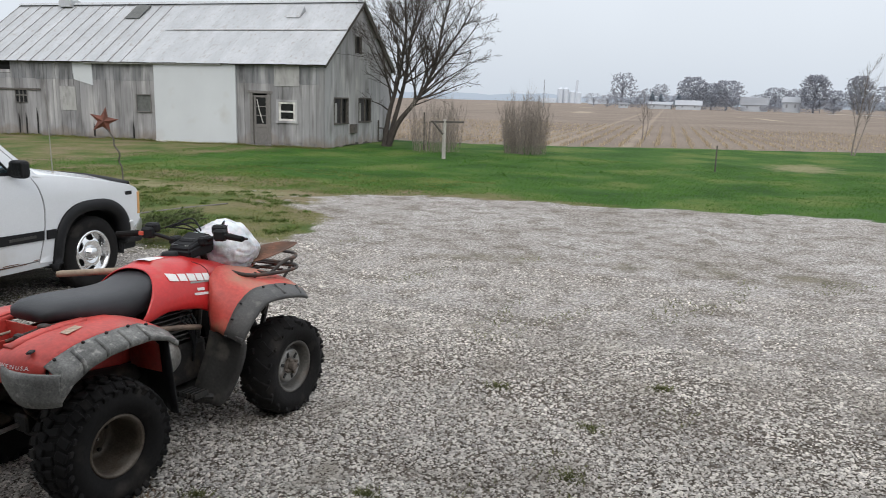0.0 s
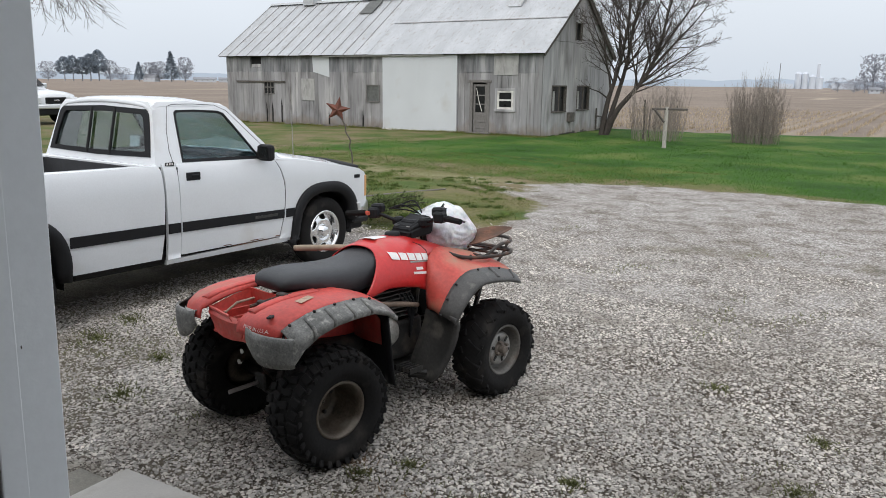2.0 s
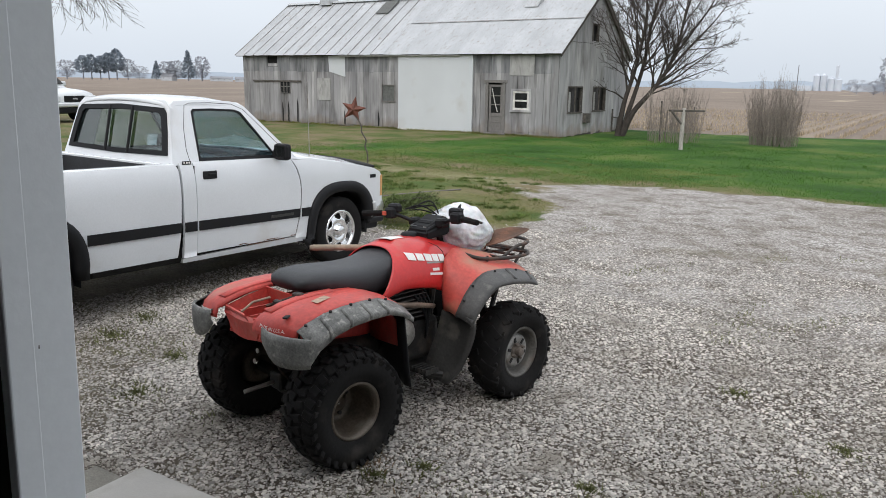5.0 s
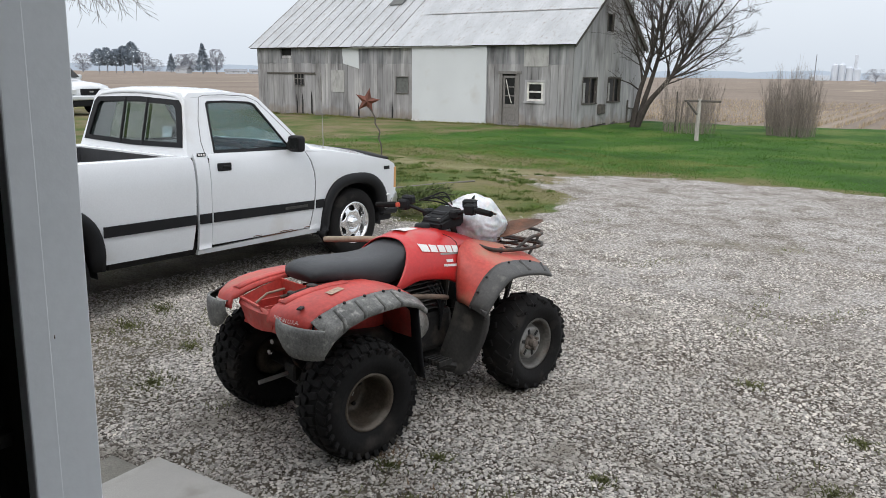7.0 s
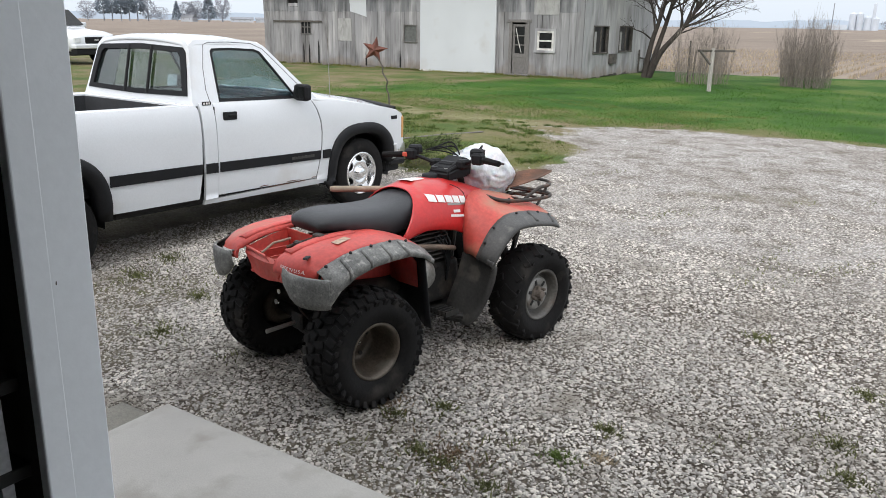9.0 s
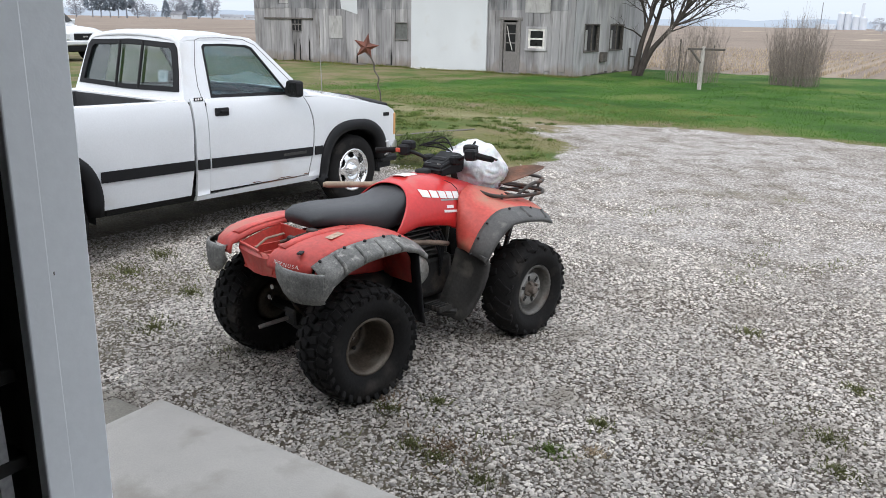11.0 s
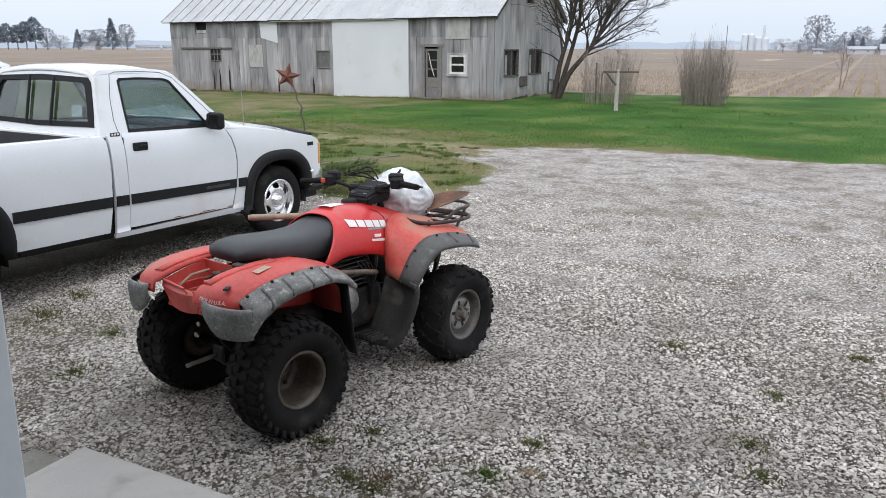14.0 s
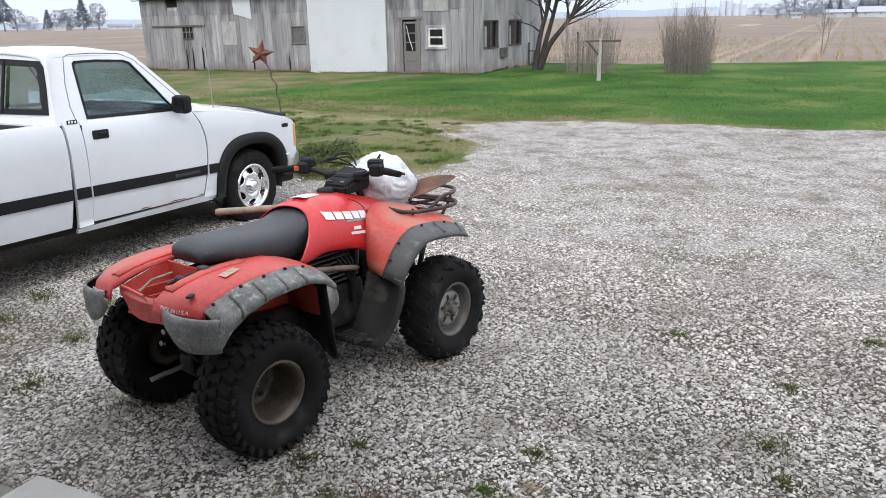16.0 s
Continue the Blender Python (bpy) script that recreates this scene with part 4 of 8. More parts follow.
def roof_hatch(x0, x1, s0, s1, tilt, material, label):
    bm = bmesh.new()
    lo = [roof_point(x0, s0, 0.03), roof_point(x1, s0, 0.03), roof_point(x1 + 0.05, s1, 0.03), roof_point(x0 + 0.05, s1, 0.03)]
    hi = [roof_point(x0, s0, 0.06), roof_point(x1, s0, 0.06), roof_point(x1 + 0.05, s1, 0.06 + tilt), roof_point(x0 + 0.05, s1, 0.06 + tilt)]
    loft([lo, hi], True, True, bm)
    part("roof_hatch", bm, material, roof, label)


roof_hatch(-9.9, -9.25, 3.1, 4.05, 0.05, M["screen"], "dull grey skylight sheet")
roof_hatch(-2.65, -2.1, 3.11, 3.65, 0.14, M["roof"], "lifted sheet over a roof hole")
vent = bmesh.new()
loft([[(-r, -r, z), (r, -r, z), (r, r, z), (-r, r, z)] for r, z in ((0.32, -0.25), (0.30, 0.02), (0.22, 0.08), (0.11, 0.42), (0.015, 0.72))], True, True, vent)
vent.transform(Matrix.Translation((-13.5, BARN_D / 2, RIDGE + 0.2)))
part("roof_vent", vent, M["roof"], roof, "small peaked ridge ventilator")

# front: big sliding door with its rail, patches, people door and windows
big = bmesh.new()
box(-6.9, -3.48, -0.12, -0.07, 0.03, 2.86, 0.004, big)
sliding = part("sliding_door", big, M["barn_white"], barn, "large flat white sliding door")
for a in (-5.18,):
    part("panel_joint", box(a - 0.003, a + 0.003, -0.1215, -0.119, 0.05, 2.8), M["barn_white"], sliding)
part("door_edge", box(-3.49, -3.45, -0.13, -0.06, 0.03, 2.8, 0.004), M["barn_white"], sliding)
part("bottom_rail", box(-6.95, -3.44, -0.135, -0.06, -0.02, 0.045, 0.004), M["trim_white"], sliding)
rail = bmesh.new()
box(-9.98, -4.0, -0.20, -0.04, 2.815, 2.885, 0.01, rail)
part("door_rail", rail, M["barn_pale"], barn, "pale hanging rail over the sliding door")
patch = bmesh.new()
loft([[(-10.63, y, 2.94), (-9.72, y, 2.94), (-9.69, y, 2.0), (-10.58, y, 2.22)] for y in (-0.036, -0.046)], True, True, patch)
part("white_patch", patch, M["barn_white"], barn, "white sheet patch nailed under the eave")
part("grey_patch", box(-1.94, -0.95, -0.046, -0.036, 2.13, 2.97, 0.003), M["barn_pale"], barn, "plain grey sheet patch")
part("boarded_window", box(-11.27, -10.52, -0.05, -0.036, 1.03, 1.94, 0.004), M["barn_pale"], barn, "pale board over a window")
part("beam", box(-15.16, -12.19, -0.075, -0.036, 1.76, 1.83, 0.006), M["barn_dark"], barn, "old dark hanging rail")
# thin black plates on the boards stand in for shaded gaps
for a, z in ((-13.35, 0.55), (-13.0, 0.62), (-12.45, 0.75), (-7.95, 0.35), (-9.75, 0.3)):
    gap = bmesh.new()
    loft([[(a - 0.04, y, 0.08), (a + 0.035, y, 0.05), (a + 0.05, y, z), (a - 0.02, y, z + 0.35)] for y in (-0.034, -0.038)], True, True, gap)
    part("broken_board_gap", gap, M["black"], front_wall, "black plate standing in for an unlit gap between broken boards")


def barn_window(name, x0, x1, z0, z1, rail_w, material, bars, pane, label, sash=None):
    holder = part(name, box(x0 - rail_w, x1 + rail_w, -0.05, -0.02, z1, z1 + rail_w, 0.004), material, barn, label)
    part("stile", box(x0 - rail_w, x0, -0.05, -0.02, z0, z1, 0.004), material, holder)
    part("stile", box(x1, x1 + rail_w, -0.05, -0.02, z0, z1, 0.004), material, holder)
    part("sill", box(x0 - rail_w - 0.02, x1 + rail_w + 0.02, -0.075, -0.02, z0 - rail_w, z0, 0.006), material, holder)
    for u0, u1, v0, v1 in bars:
        part("glazing_bar", box(x0 + (x1 - x0) * u0, x0 + (x1 - x0) * u1, -0.035, -0.01, z0 + (z1 - z0) * v0, z0 + (z1 - z0) * v1), sash or material, holder)
    part("pane", box(x0, x1, -0.004, 0.002, z0, z1), pane, holder, "dark dusty glass")
    return holder


barn_window("sash_window", -1.78, -1.12, 0.92, 1.58, 0.085, M["barn_gable"], [(0, 1, 0.45, 0.54), (0, 0.12, 0, 1), (0.88, 1, 0, 1), (0.12, 0.88, 0, 0.11), (0.12, 0.88, 0.90, 1)], M["dark_glass"], "small white sash window in a weathered casing", M["trim_white"])
barn_window("screened_window", -7.75, -7.15, 1.08, 1.69, 0.035, M["door_wood"], [], M["screen"], "dull screened window")
barn_window("small_barred_window", -13.45, -12.89, 1.29, 1.82, 0.02, M["door_wood"], [(0.3, 0.36, 0, 1), (0.64, 0.70, 0, 1), (0, 1, 0.46, 0.54)], M["dark_glass"], "small four light window")
hole = part("loft_opening", box(-14.27, -13.63, 0.05, 0.06, 2.41, 2.93), M["black"], barn, "dark open gap under the eave")
part("loose_board", box(-14.22, -13.66, -0.02, 0.0, 2.42, 2.55), M["barn_wood"], hole)

pd = part("barn_door", box(-2.79, -2.23, 0.0, 0.035, 0.06, 0.78, 0.004), M["door_wood"], barn, "grey half-glazed board door with broken panes")
for z in (0.22, 0.45, 0.68):
    part("door_rail", box(-2.76, -2.26, -0.012, 0.0, z - 0.03, z + 0.03, 0.003), M["door_wood"], pd)
for a, b in ((-2.79, -2.71), (-2.31, -2.23)):
    part("stile", box(a, b, -0.006, 0.034, 0.06, 1.8, 0.003), M["door_wood"], pd)
part("top_rail", box(-2.71, -2.31, -0.006, 0.034, 1.72, 1.8), M["door_wood"], pd)
for z in (1.08, 1.4):
    part("glazing_bar", box(-2.71, -2.31, 0.0, 0.03, z - 0.018, z + 0.018), M["door_wood"], pd)
part("pane", box(-2.71, -2.31, 0.02, 0.024, 0.78, 1.72), M["dark_glass"], pd, "dark broken glass")
strap = tube([(-2.66, -0.01, 1.66), (-2.55, -0.012, 1.2), (-2.42, -0.01, 0.82)], 0.014, 6)
part("pale_stick", strap, M["trim_white"], pd, "pale stick leaning behind the glass")
for a, b, z0, z1 in ((-2.93, -2.80, 0.03, 1.9), (-2.22, -2.09, 0.03, 1.9), (-3.0, -2.02, 1.86, 1.96)):
    part("door_casing", box(a, b, -0.06, -0.02, z0, z1, 0.005), M["door_wood"], barn)
part("threshold", box(-3.0, -2.0, -0.22, -0.02, 0.0, 0.06, 0.01), M["door_wood"], barn)
part("corner_board", box(-0.16, 0.0, -0.06, -0.035, 0.02, EAVE), M["barn_wood"], barn)

for y0, y1, z0, z1 in GABLE_HOLES[:2]:
    gw = part("gable_window", box(0.0, 0.045, y0 - 0.05, y1 + 0.05, z1, z1 + 0.05, 0.004), M["barn_dark"], barn, "dark two-light barn window with broken glass")
    for a, b in ((y0 - 0.05, y0), (y1, y1 + 0.05), ((y0 + y1) / 2 - 0.025, (y0 + y1) / 2 + 0.025)):
        part("stile", box(0.0, 0.045, a, b, z0, z1, 0.004), M["barn_dark"], gw)
    part("sill", box(0.0, 0.06, y0 - 0.06, y1 + 0.06, z0 - 0.05, z0, 0.004), M["barn_dark"], gw)
    part("pane", box(-0.07, -0.064, y0, y1, z0, z1), M["dark_glass"], gw)
    part("pale_pane", box(-0.05, -0.044, y0 + 0.12, (y0 + y1) / 2 - 0.22, z0 + 0.02, z1 - 0.16), M["barn_pale"], gw, "pale board behind the broken light")
part("loft_slit", box(-0.06, -0.05, 2.72, 3.25, 3.46, 4.08), M["black"], barn)
for a in (2.70, 3.25):
    part("slit_trim", box(0.02, 0.05, a - 0.03, a + 0.03, 3.44, 4.1), M["barn_dark"], barn)
mb = part("meter_box", box(0.03, 0.16, 2.15, 2.62, 0.45, 0.80, 0.015), M["barn_dark"], barn, "small rusty grey box fixed to the boards")
pipe = tube([(0.09, 5.0, 0.05), (0.09, 5.0, 0.9)], 0.035, 8)
part("pipe", pipe, M["barn_dark"], barn)
part("pipe", tube([(0.09, 5.6, 0.05), (0.09, 5.6, 0.55), (0.09, 5.1, 0.58)], 0.03, 8), M["barn_dark"], barn)

# ---- pickup truck: y forward from the front axle, x to its right ----
RAKE = Matrix.Translation((0, -1.2, 0.45)) @ Matrix.Rotation(radians(-1.1), 4, "X") @ Matrix.Translation((0, 1.2, -0.45))
truck = thing("pickup_truck", pose(-6.51, 5.30, 0, 0, 0, 6.74), "white regular-cab pickup truck with black side stripes", "pickup truck")


def tpart(name, bm, material, parent=None, label="", smooth=False):
    bm.transform(RAKE)
    return part(name, bm, material, parent or truck, label, smooth)


def tpair(name, bm, material, parent=None, label="", smooth=False):
    """The same part on the right and on the left."""
    other = bm.copy()
    other.transform(Matrix.Diagonal((-1, 1, 1, 1)))
    bmesh.ops.reverse_faces(other, faces=other.faces[:])
    two = parent if isinstance(parent, tuple) else (parent, parent)
    return tpart(name, bm, material, two[0], label, smooth), tpart(name, other, material, two[1], label, smooth)


SIDE_Z = [0.30, 0.36, 0.42, 0.52, 0.62, 0.72, 0.85, 0.94, 1.0, 1.05, 1.09, 1.12, 1.145, 1.17]
SIDE_X = [0.82, 0.843, 0.852, 0.862, 0.868, 0.870, 0.870, 0.866, 0.860, 0.852, 0.843, 0.833, 0.820, 0.80]


def side_x(z):
    return float(np.interp(z, SIDE_Z, SIDE_X))


def side_panel(outline, lip=0.03, proud=0.0):
    """A pressed side panel that follows the body's curve, with folded edges, on both sides."""
    bm = bmesh.new()
    bm.faces.new([bm.verts.new((0, y, z)) for y, z in outline])
    bm.normal_update()
    bmesh.ops.triangulate(bm, faces=bm.faces[:])
    for z in SIDE_Z[1:-1]:
        bmesh.ops.bisect_plane(bm, geom=bm.verts[:] + bm.edges[:] + bm.faces[:], plane_co=(0, 0, z), plane_no=(0, 0, 1))
    for v in bm.verts:
        v.co.x = side_x(v.co.z) + proud
    for f in bm.faces:
        f.smooth = True
    for e in [e for e in bm.edges if e.is_boundary]:
        a, b = (v.co.copy() for v in e.verts)
        c, d = b - Vector((lip, 0, 0)), a - Vector((lip, 0, 0))
        bm.faces.new([bm.verts.new(p) for p in (a, b, c, d)])
    return bm


def arch(cy, cz, r, a0, a1, n=18, wide=1.0, square=0.76):
    """A wheel opening with a flattened top."""
    out = []
    for k in range(n + 1):
        a = radians(a0 + (a1 - a0) * k / n)
        c, s = math.cos(a), math.sin(a)
        out.append((cy + wide * r * math.copysign(abs(c) ** square, c), cz + r * math.copysign(abs(s) ** square, s)))
    return out


F_AX, R_AX, AZ, AR = -0.02, -3.225, 0.37, 0.415
F_MID, R_MID = 0.0, -3.24     # middles of the wheel openings
TOP = [(-0.69, 1.142), (-0.35, 1.108), (0.0, 1.056), (0.3, 1.008), (0.5, 0.970), (0.595, 0.925), (0.625, 0.86)]
# the shut line between wing and door bows forward at mid height
SHUT = [(-0.69, 1.14), (-0.627, 1.03), (-0.592, 0.92), (-0.581, 0.82), (-0.588, 0.68), (-0.612, 0.54), (-0.645, 0.385)]
tpair("front_fender", side_panel([(-0.645, 0.36), *[(y + 0.008, z) for y, z in SHUT[::-1][1:-1]], *TOP, (0.632, 0.75), (0.625, 0.60), (0.55, 0.56)] + arch(F_MID, AZ, AR, 22, 181)), M["white_car"], label="white front wings with wheel arches")
door = tpair("door", side_panel([(-1.784, 0.40), (-1.775, 0.385), *[(y - 0.006, z) for y, z in SHUT[::-1]], (-1.778, 1.15)]), M["white_car"], label="white cab doors")
tpair("cab_corner", side_panel([(-1.912, 0.36), (-1.786, 0.36), (-1.786, 1.15), (-1.912, 1.155)]), M["white_car"])
tpair("rocker", side_panel([(-1.912, 0.315), (-0.50, 0.315), (-0.46, 0.352), (-0.60, 0.377), (-1.912, 0.354)], proud=-0.006), M["white_car"])
tpair("rust_streak", side_panel([(-1.25, 0.373), (-0.78, 0.375), (-0.80, 0.383), (-1.0, 0.379), (-1.2, 0.381)], 0.004, 0.0015), M["rust"], label="rust streak along the sill")
tpair("bed_side", side_panel([(-4.36, 0.42), (-4.36, 1.135), (-1.955, 1.135), (-1.935, 1.10), (-1.932, 0.9), (-1.945, 0.6), (-1.975, 0.375)] + [(-2.79, 0.375)] + arch(R_MID, AZ, AR, 4, 176)), M["white_car"], label="long white bed sides")
rails = bmesh.new()
loft([[(0.735, y, 1.095), (0.735, y, 1.132), (0.76, y, 1.146), (0.80, y, 1.146), (0.824, y, 1.136), (0.81, y, 1.11)] for y in (-4.36, -1.955)], True, True, rails)
tpair("bed_rail", rails, M["white_car"])
tpart("bed_front_wall", box(-0.80, 0.80, -1.995, -1.955, 0.45, 1.140, 0.008), M["white_car"])
inner = bmesh.new()
box(-0.735, -0.715, -4.34, -2.0, 0.55, 1.12, bm=inner)
box(0.715, 0.735, -4.34, -2.0, 0.55, 1.12, bm=inner)
box(-0.72, 0.72, -4.34, -1.995, 0.50, 0.55, bm=inner)
box(-0.72, 0.72, -2.02, -2.0, 0.55, 1.12, bm=inner)
box(-0.72, -0.52, -3.6, -2.7, 0.55, 0.78, 0.04, inner)
box(0.52, 0.72, -3.6, -2.7, 0.55, 0.78, 0.04, inner)
tpart("bed_liner", inner, M["bed_dark"], label="dark empty pickup bed liner")
gate = tpart("tailgate", box(-0.79, 0.79, -4.37, -4.32, 0.56, 1.13, 0.012), M["white_car"])
tpart("rear_bumper", box(-0.84, 0.84, -4.52, -4.37, 0.42, 0.56, 0.03, seg=2), M["chrome"])

# hood and nose
hood = []
for y, z in [(-0.66, 1.14)] + TOP[1:6] + [(0.60, 0.885)]:
    row = []
    for k in range(-8, 9):
        u = k / 8
        crown = 0.055 * (1 - u * u) - 0.012 * (abs(u) > 0.93)
        row.append((0.815 * u if abs(u) < 1 else 0.838 * u, y, z + crown + (0.016 if 0.55 < abs(u) < 0.75 else 0.0) * (y < 0.45)))
    hood.append(row)
tpart("hood", sheet(hood, 0.012), M["white_car"], label="white hood", smooth=True)
shield = []
for k in range(-8, 9):
    u = k / 8
    y = 0.60 - 0.05 * u * u
    z = 0.915 + 0.05 * (1 - u * u)
    shield.append([(0.815 * u, y - 0.09, z + 0.050), (0.815 * u, y - 0.02, z + 0.068), (0.815 * u, y + 0.005, z + 0.078), (0.815 * u, y + 0.03, z + 0.01)])
tpart("bug_deflector", sheet(shield, 0.008), M["black_trim"], label="black plastic hood deflector", smooth=True)
tpart("nose_panel", box(-0.80, 0.80, 0.52, 0.615, 0.56, 0.89, 0.02, seg=2), M["white_car"])
tpart("grille", box(-0.5, 0.5, 0.595, 0.625, 0.62, 0.86, 0.01), M["black_trim"])
lamps = box(0.52, 0.74, 0.595, 0.628, 0.66, 0.84, 0.012)
tpair("headlamp", lamps, M["lamp"])
side_lamp = box(0.75, 0.872, 0.585, 0.640, 0.655, 0.895, 0.012)
tpair("turn_signal", side_lamp, M["amber"], label="amber corner lamps")
bumper = []
for u in [k / 10 for k in range(-10, 11)]:
    y = 0.785 - 0.06 * u ** 4 - (0.27 if abs(u) == 1 else 0)
    x = 0.88 * u if abs(u) < 1 else 0.90 * u
    bumper.append([(x, y - 0.03, 0.61), (x, y, 0.595), (x, y + 0.012, 0.53), (x, y, 0.47), (x, y - 0.03, 0.455)])
tpart("front_bumper", sheet(bumper, 0.02), M["bumper"], label="bright steel front bumper", smooth=True)
guard = box(0.80, 0.885, 0.40, 0.66, 0.38, 0.452, 0.02)
tpair("bumper_corner", guard, M["black_trim"], label="black plastic bumper corner")
tpart("air_dam", box(-0.795, 0.795, 0.42, 0.66, 0.30, 0.46, 0.02), M["black_trim"], label="black plastic lower valance")

# cab above the belt line
def cab_x(z):
    return 0.812 - (z - 1.13) * 0.34


def ring_between(outer, inner, thick):
    bm = bmesh.new()
    rows = [[Vector(p) for p in outer], [Vector(p) for p in inner]]
    n = len(outer)
    a = [[bm.verts.new(p) for p in r] for r in rows]
    for i in range(n):
        j = (i + 1) % n
        bm.faces.new((a[0][i], a[0][j], a[1][j], a[1][i]))
    bmesh.ops.recalc_face_normals(bm, faces=bm.faces)
    bmesh.ops.solidify(bm, geom=bm.faces[:], thickness=thick)
    return bm


side_out = [(-1.955, 1.13), (-1.3, 1.125), (-0.60, 1.12), (-0.84, 1.37), (-1.09, 1.61), (-1.22, 1.645), (-1.5, 1.655), (-1.80, 1.645), (-1.865, 1.60), (-1.90, 1.40)]
side_in = [(-1.70, 1.155), (-1.3, 1.15), (-0.83, 1.145), (-0.99, 1.36), (-1.14, 1.555), (-1.20, 1.575), (-1.45, 1.585), (-1.64, 1.58), (-1.665, 1.56), (-1.68, 1.40)]
frame_bm = ring_between([(cab_x(z), y, z) for y, z in side_out], [(cab_x(z) + 0.003, y, z) for y, z in side_in], 0.03)
tpair("cab_side_frame", frame_bm, M["white_car"], label="white window pillars")


def shrunk(outline, d):
    cy, cz = (sum(p[i] for p in outline) / len(outline) for i in (0, 1))
    return [(y + (cy - y) * d, z + (cz - z) * d * 1.6) for y, z in outline]


seal = ring_between([(cab_x(z) + 0.008, y, z) for y, z in side_in], [(cab_x(z) + 0.006, y, z) for y, z in shrunk(side_in, 0.06)], 0.012)
tpair("window_seal", seal, M["black_trim"])
pane = bmesh.new()
pane.faces.new([pane.verts.new((cab_x(z) - 0.004, y, z)) for y, z in side_in])
bmesh.ops.solidify(pane, geom=pane.faces[:], thickness=0.004)
side_glass = tpair("side_glass", pane, M["glass"], label="clear side windows")

rear_y = lambda z: -1.962 + (z - 1.13) * 0.21
back_out = [(-0.812, 1.13), (0, 1.13), (0.812, 1.13), (0.74, 1.35), (0.665, 1.59), (0.60, 1.645), (0, 1.675), (-0.60, 1.645), (-0.665, 1.59), (-0.74, 1.35)]
back_in = [(-0.735, 1.205), (0, 1.19), (0.735, 1.205), (0.695, 1.38), (0.645, 1.545), (0.60, 1.585), (0, 1.605), (-0.60, 1.585), (-0.645, 1.545), (-0.695, 1.38)]
rear_in2 = [(x * 0.90, 1.395 + (z - 1.395) * 0.80) for x, z in back_in]
tpart("cab_back", ring_between([(x, rear_y(z), z) for x, z in back_out], [(x, rear_y(z) - 0.004, z) for x, z in back_in], 0.03), M["white_car"])
tpart("rear_window_seal", ring_between([(x, rear_y(z) - 0.012, z) for x, z in back_in], [(x, rear_y(z) - 0.014, z) for x, z in rear_in2], 0.02), M["black_trim"], label="wide black rear window surround")
rear_pane = bmesh.new()
rear_pane.faces.new([rear_pane.verts.new((x, rear_y(z) + 0.008, z)) for x, z in back_in])
bmesh.ops.solidify(rear_pane, geom=rear_pane.faces[:], thickness=0.004)
rear_glass = tpart("rear_glass", rear_pane, M["glass_dark"], label="sliding rear window")
for u in (-0.15, 0.18):
    part("window_bar", tube([RAKE @ Vector((u, rear_y(1.20) - 0.012, 1.20)), RAKE @ Vector((u, rear_y(1.59) - 0.012, 1.59))], 0.013, 6), M["black_trim"], rear_glass)
screen_y = lambda z: -0.575 - (z - 1.13) * 1.12
wind_out = [(-0.80, 1.12), (0, 1.12), (0.80, 1.12), (0.72, 1.37), (0.645, 1.60), (0.58, 1.635), (0, 1.655), (-0.58, 1.635), (-0.645, 1.60), (-0.72, 1.37)]
wind_in = [(x * 0.94, 1.38 + (z - 1.38) * 0.9) for x, z in wind_out]
bow = lambda x: 0.09 * (1 - (x / 0.8) ** 2)
tpart("windscreen_frame", ring_between([(x, screen_y(z) + bow(x), z) for x, z in wind_out], [(x, screen_y(z) + bow(x), z) for x, z in wind_in], 0.03), M["white_car"])
wp = bmesh.new()
wp.faces.new([wp.verts.new((x, screen_y(z) + bow(x) - 0.01, z)) for x, z in wind_in])
bmesh.ops.triangulate(wp, faces=wp.faces[:])
tpart("windscreen", wp, M["glass"], label="raked windscreen")
roof_rows = []
for y, drop in ((-1.875, 0.05), (-1.85, 0.018), (-1.78, 0.004), (-1.5, 0.0), (-1.28, 0.006), (-1.16, 0.022), (-1.10, 0.042)):
    roof_rows.append([(0.645 * u * (1.0 if abs(u) < 1 else 1.012), y, 1.645 + 0.045 * (1 - abs(u) ** 2.2) - drop * (1.0 if abs(u) < 0.95 else 1.4) - 0.03 * (abs(u) > 0.97)) for u in (-1, -0.96, -0.85, -0.6, -0.3, 0, 0.3, 0.6, 0.85, 0.96, 1)])
tpart("cab_roof", sheet(roof_rows, 0.02), M["white_car"], label="white cab roof", smooth=True)

# inside the cab
seat_bm = box(-0.66, 0.66, -1.72, -1.15, 0.55, 0.82, 0.05, seg=2)
tpart("bench_seat", seat_bm, M["tan_cloth"])
tpart("seat_back", box(-0.66, 0.66, -1.84, -1.68, 0.78, 1.22, 0.05, seg=2), M["tan_cloth"])
tpart("dashboard", box(-0.72, 0.72, -0.98, -0.62, 0.80, 1.09, 0.05, seg=2), M["bed_dark"])
wheel_ring = tube([(-0.38 + 0.185 * math.cos(a), -1.12 + 0.09 * math.sin(a), 1.06 + 0.165 * math.sin(a)) for a in [math.tau * k / 20 for k in range(21)]], 0.014, 6)
tube([(-0.38, -0.95, 1.0), (-0.38, -1.10, 1.05)], 0.03, 6, wheel_ring)
tube([(-0.55, -1.12, 1.06), (-0.21, -1.12, 1.06)], 0.014, 6, wheel_ring)
tpart("steering_wheel", wheel_ring, M["black_trim"])
floor_pan = box(-0.74, 0.74, -1.95, -0.5, 0.38, 0.42)
tpart("cab_floor", floor_pan, M["bed_dark"])
inner_door = box(-0.80, -0.775, -1.78, -0.65, 0.42, 1.12)
tpair("door_lining", inner_door, M["tan_cloth"])

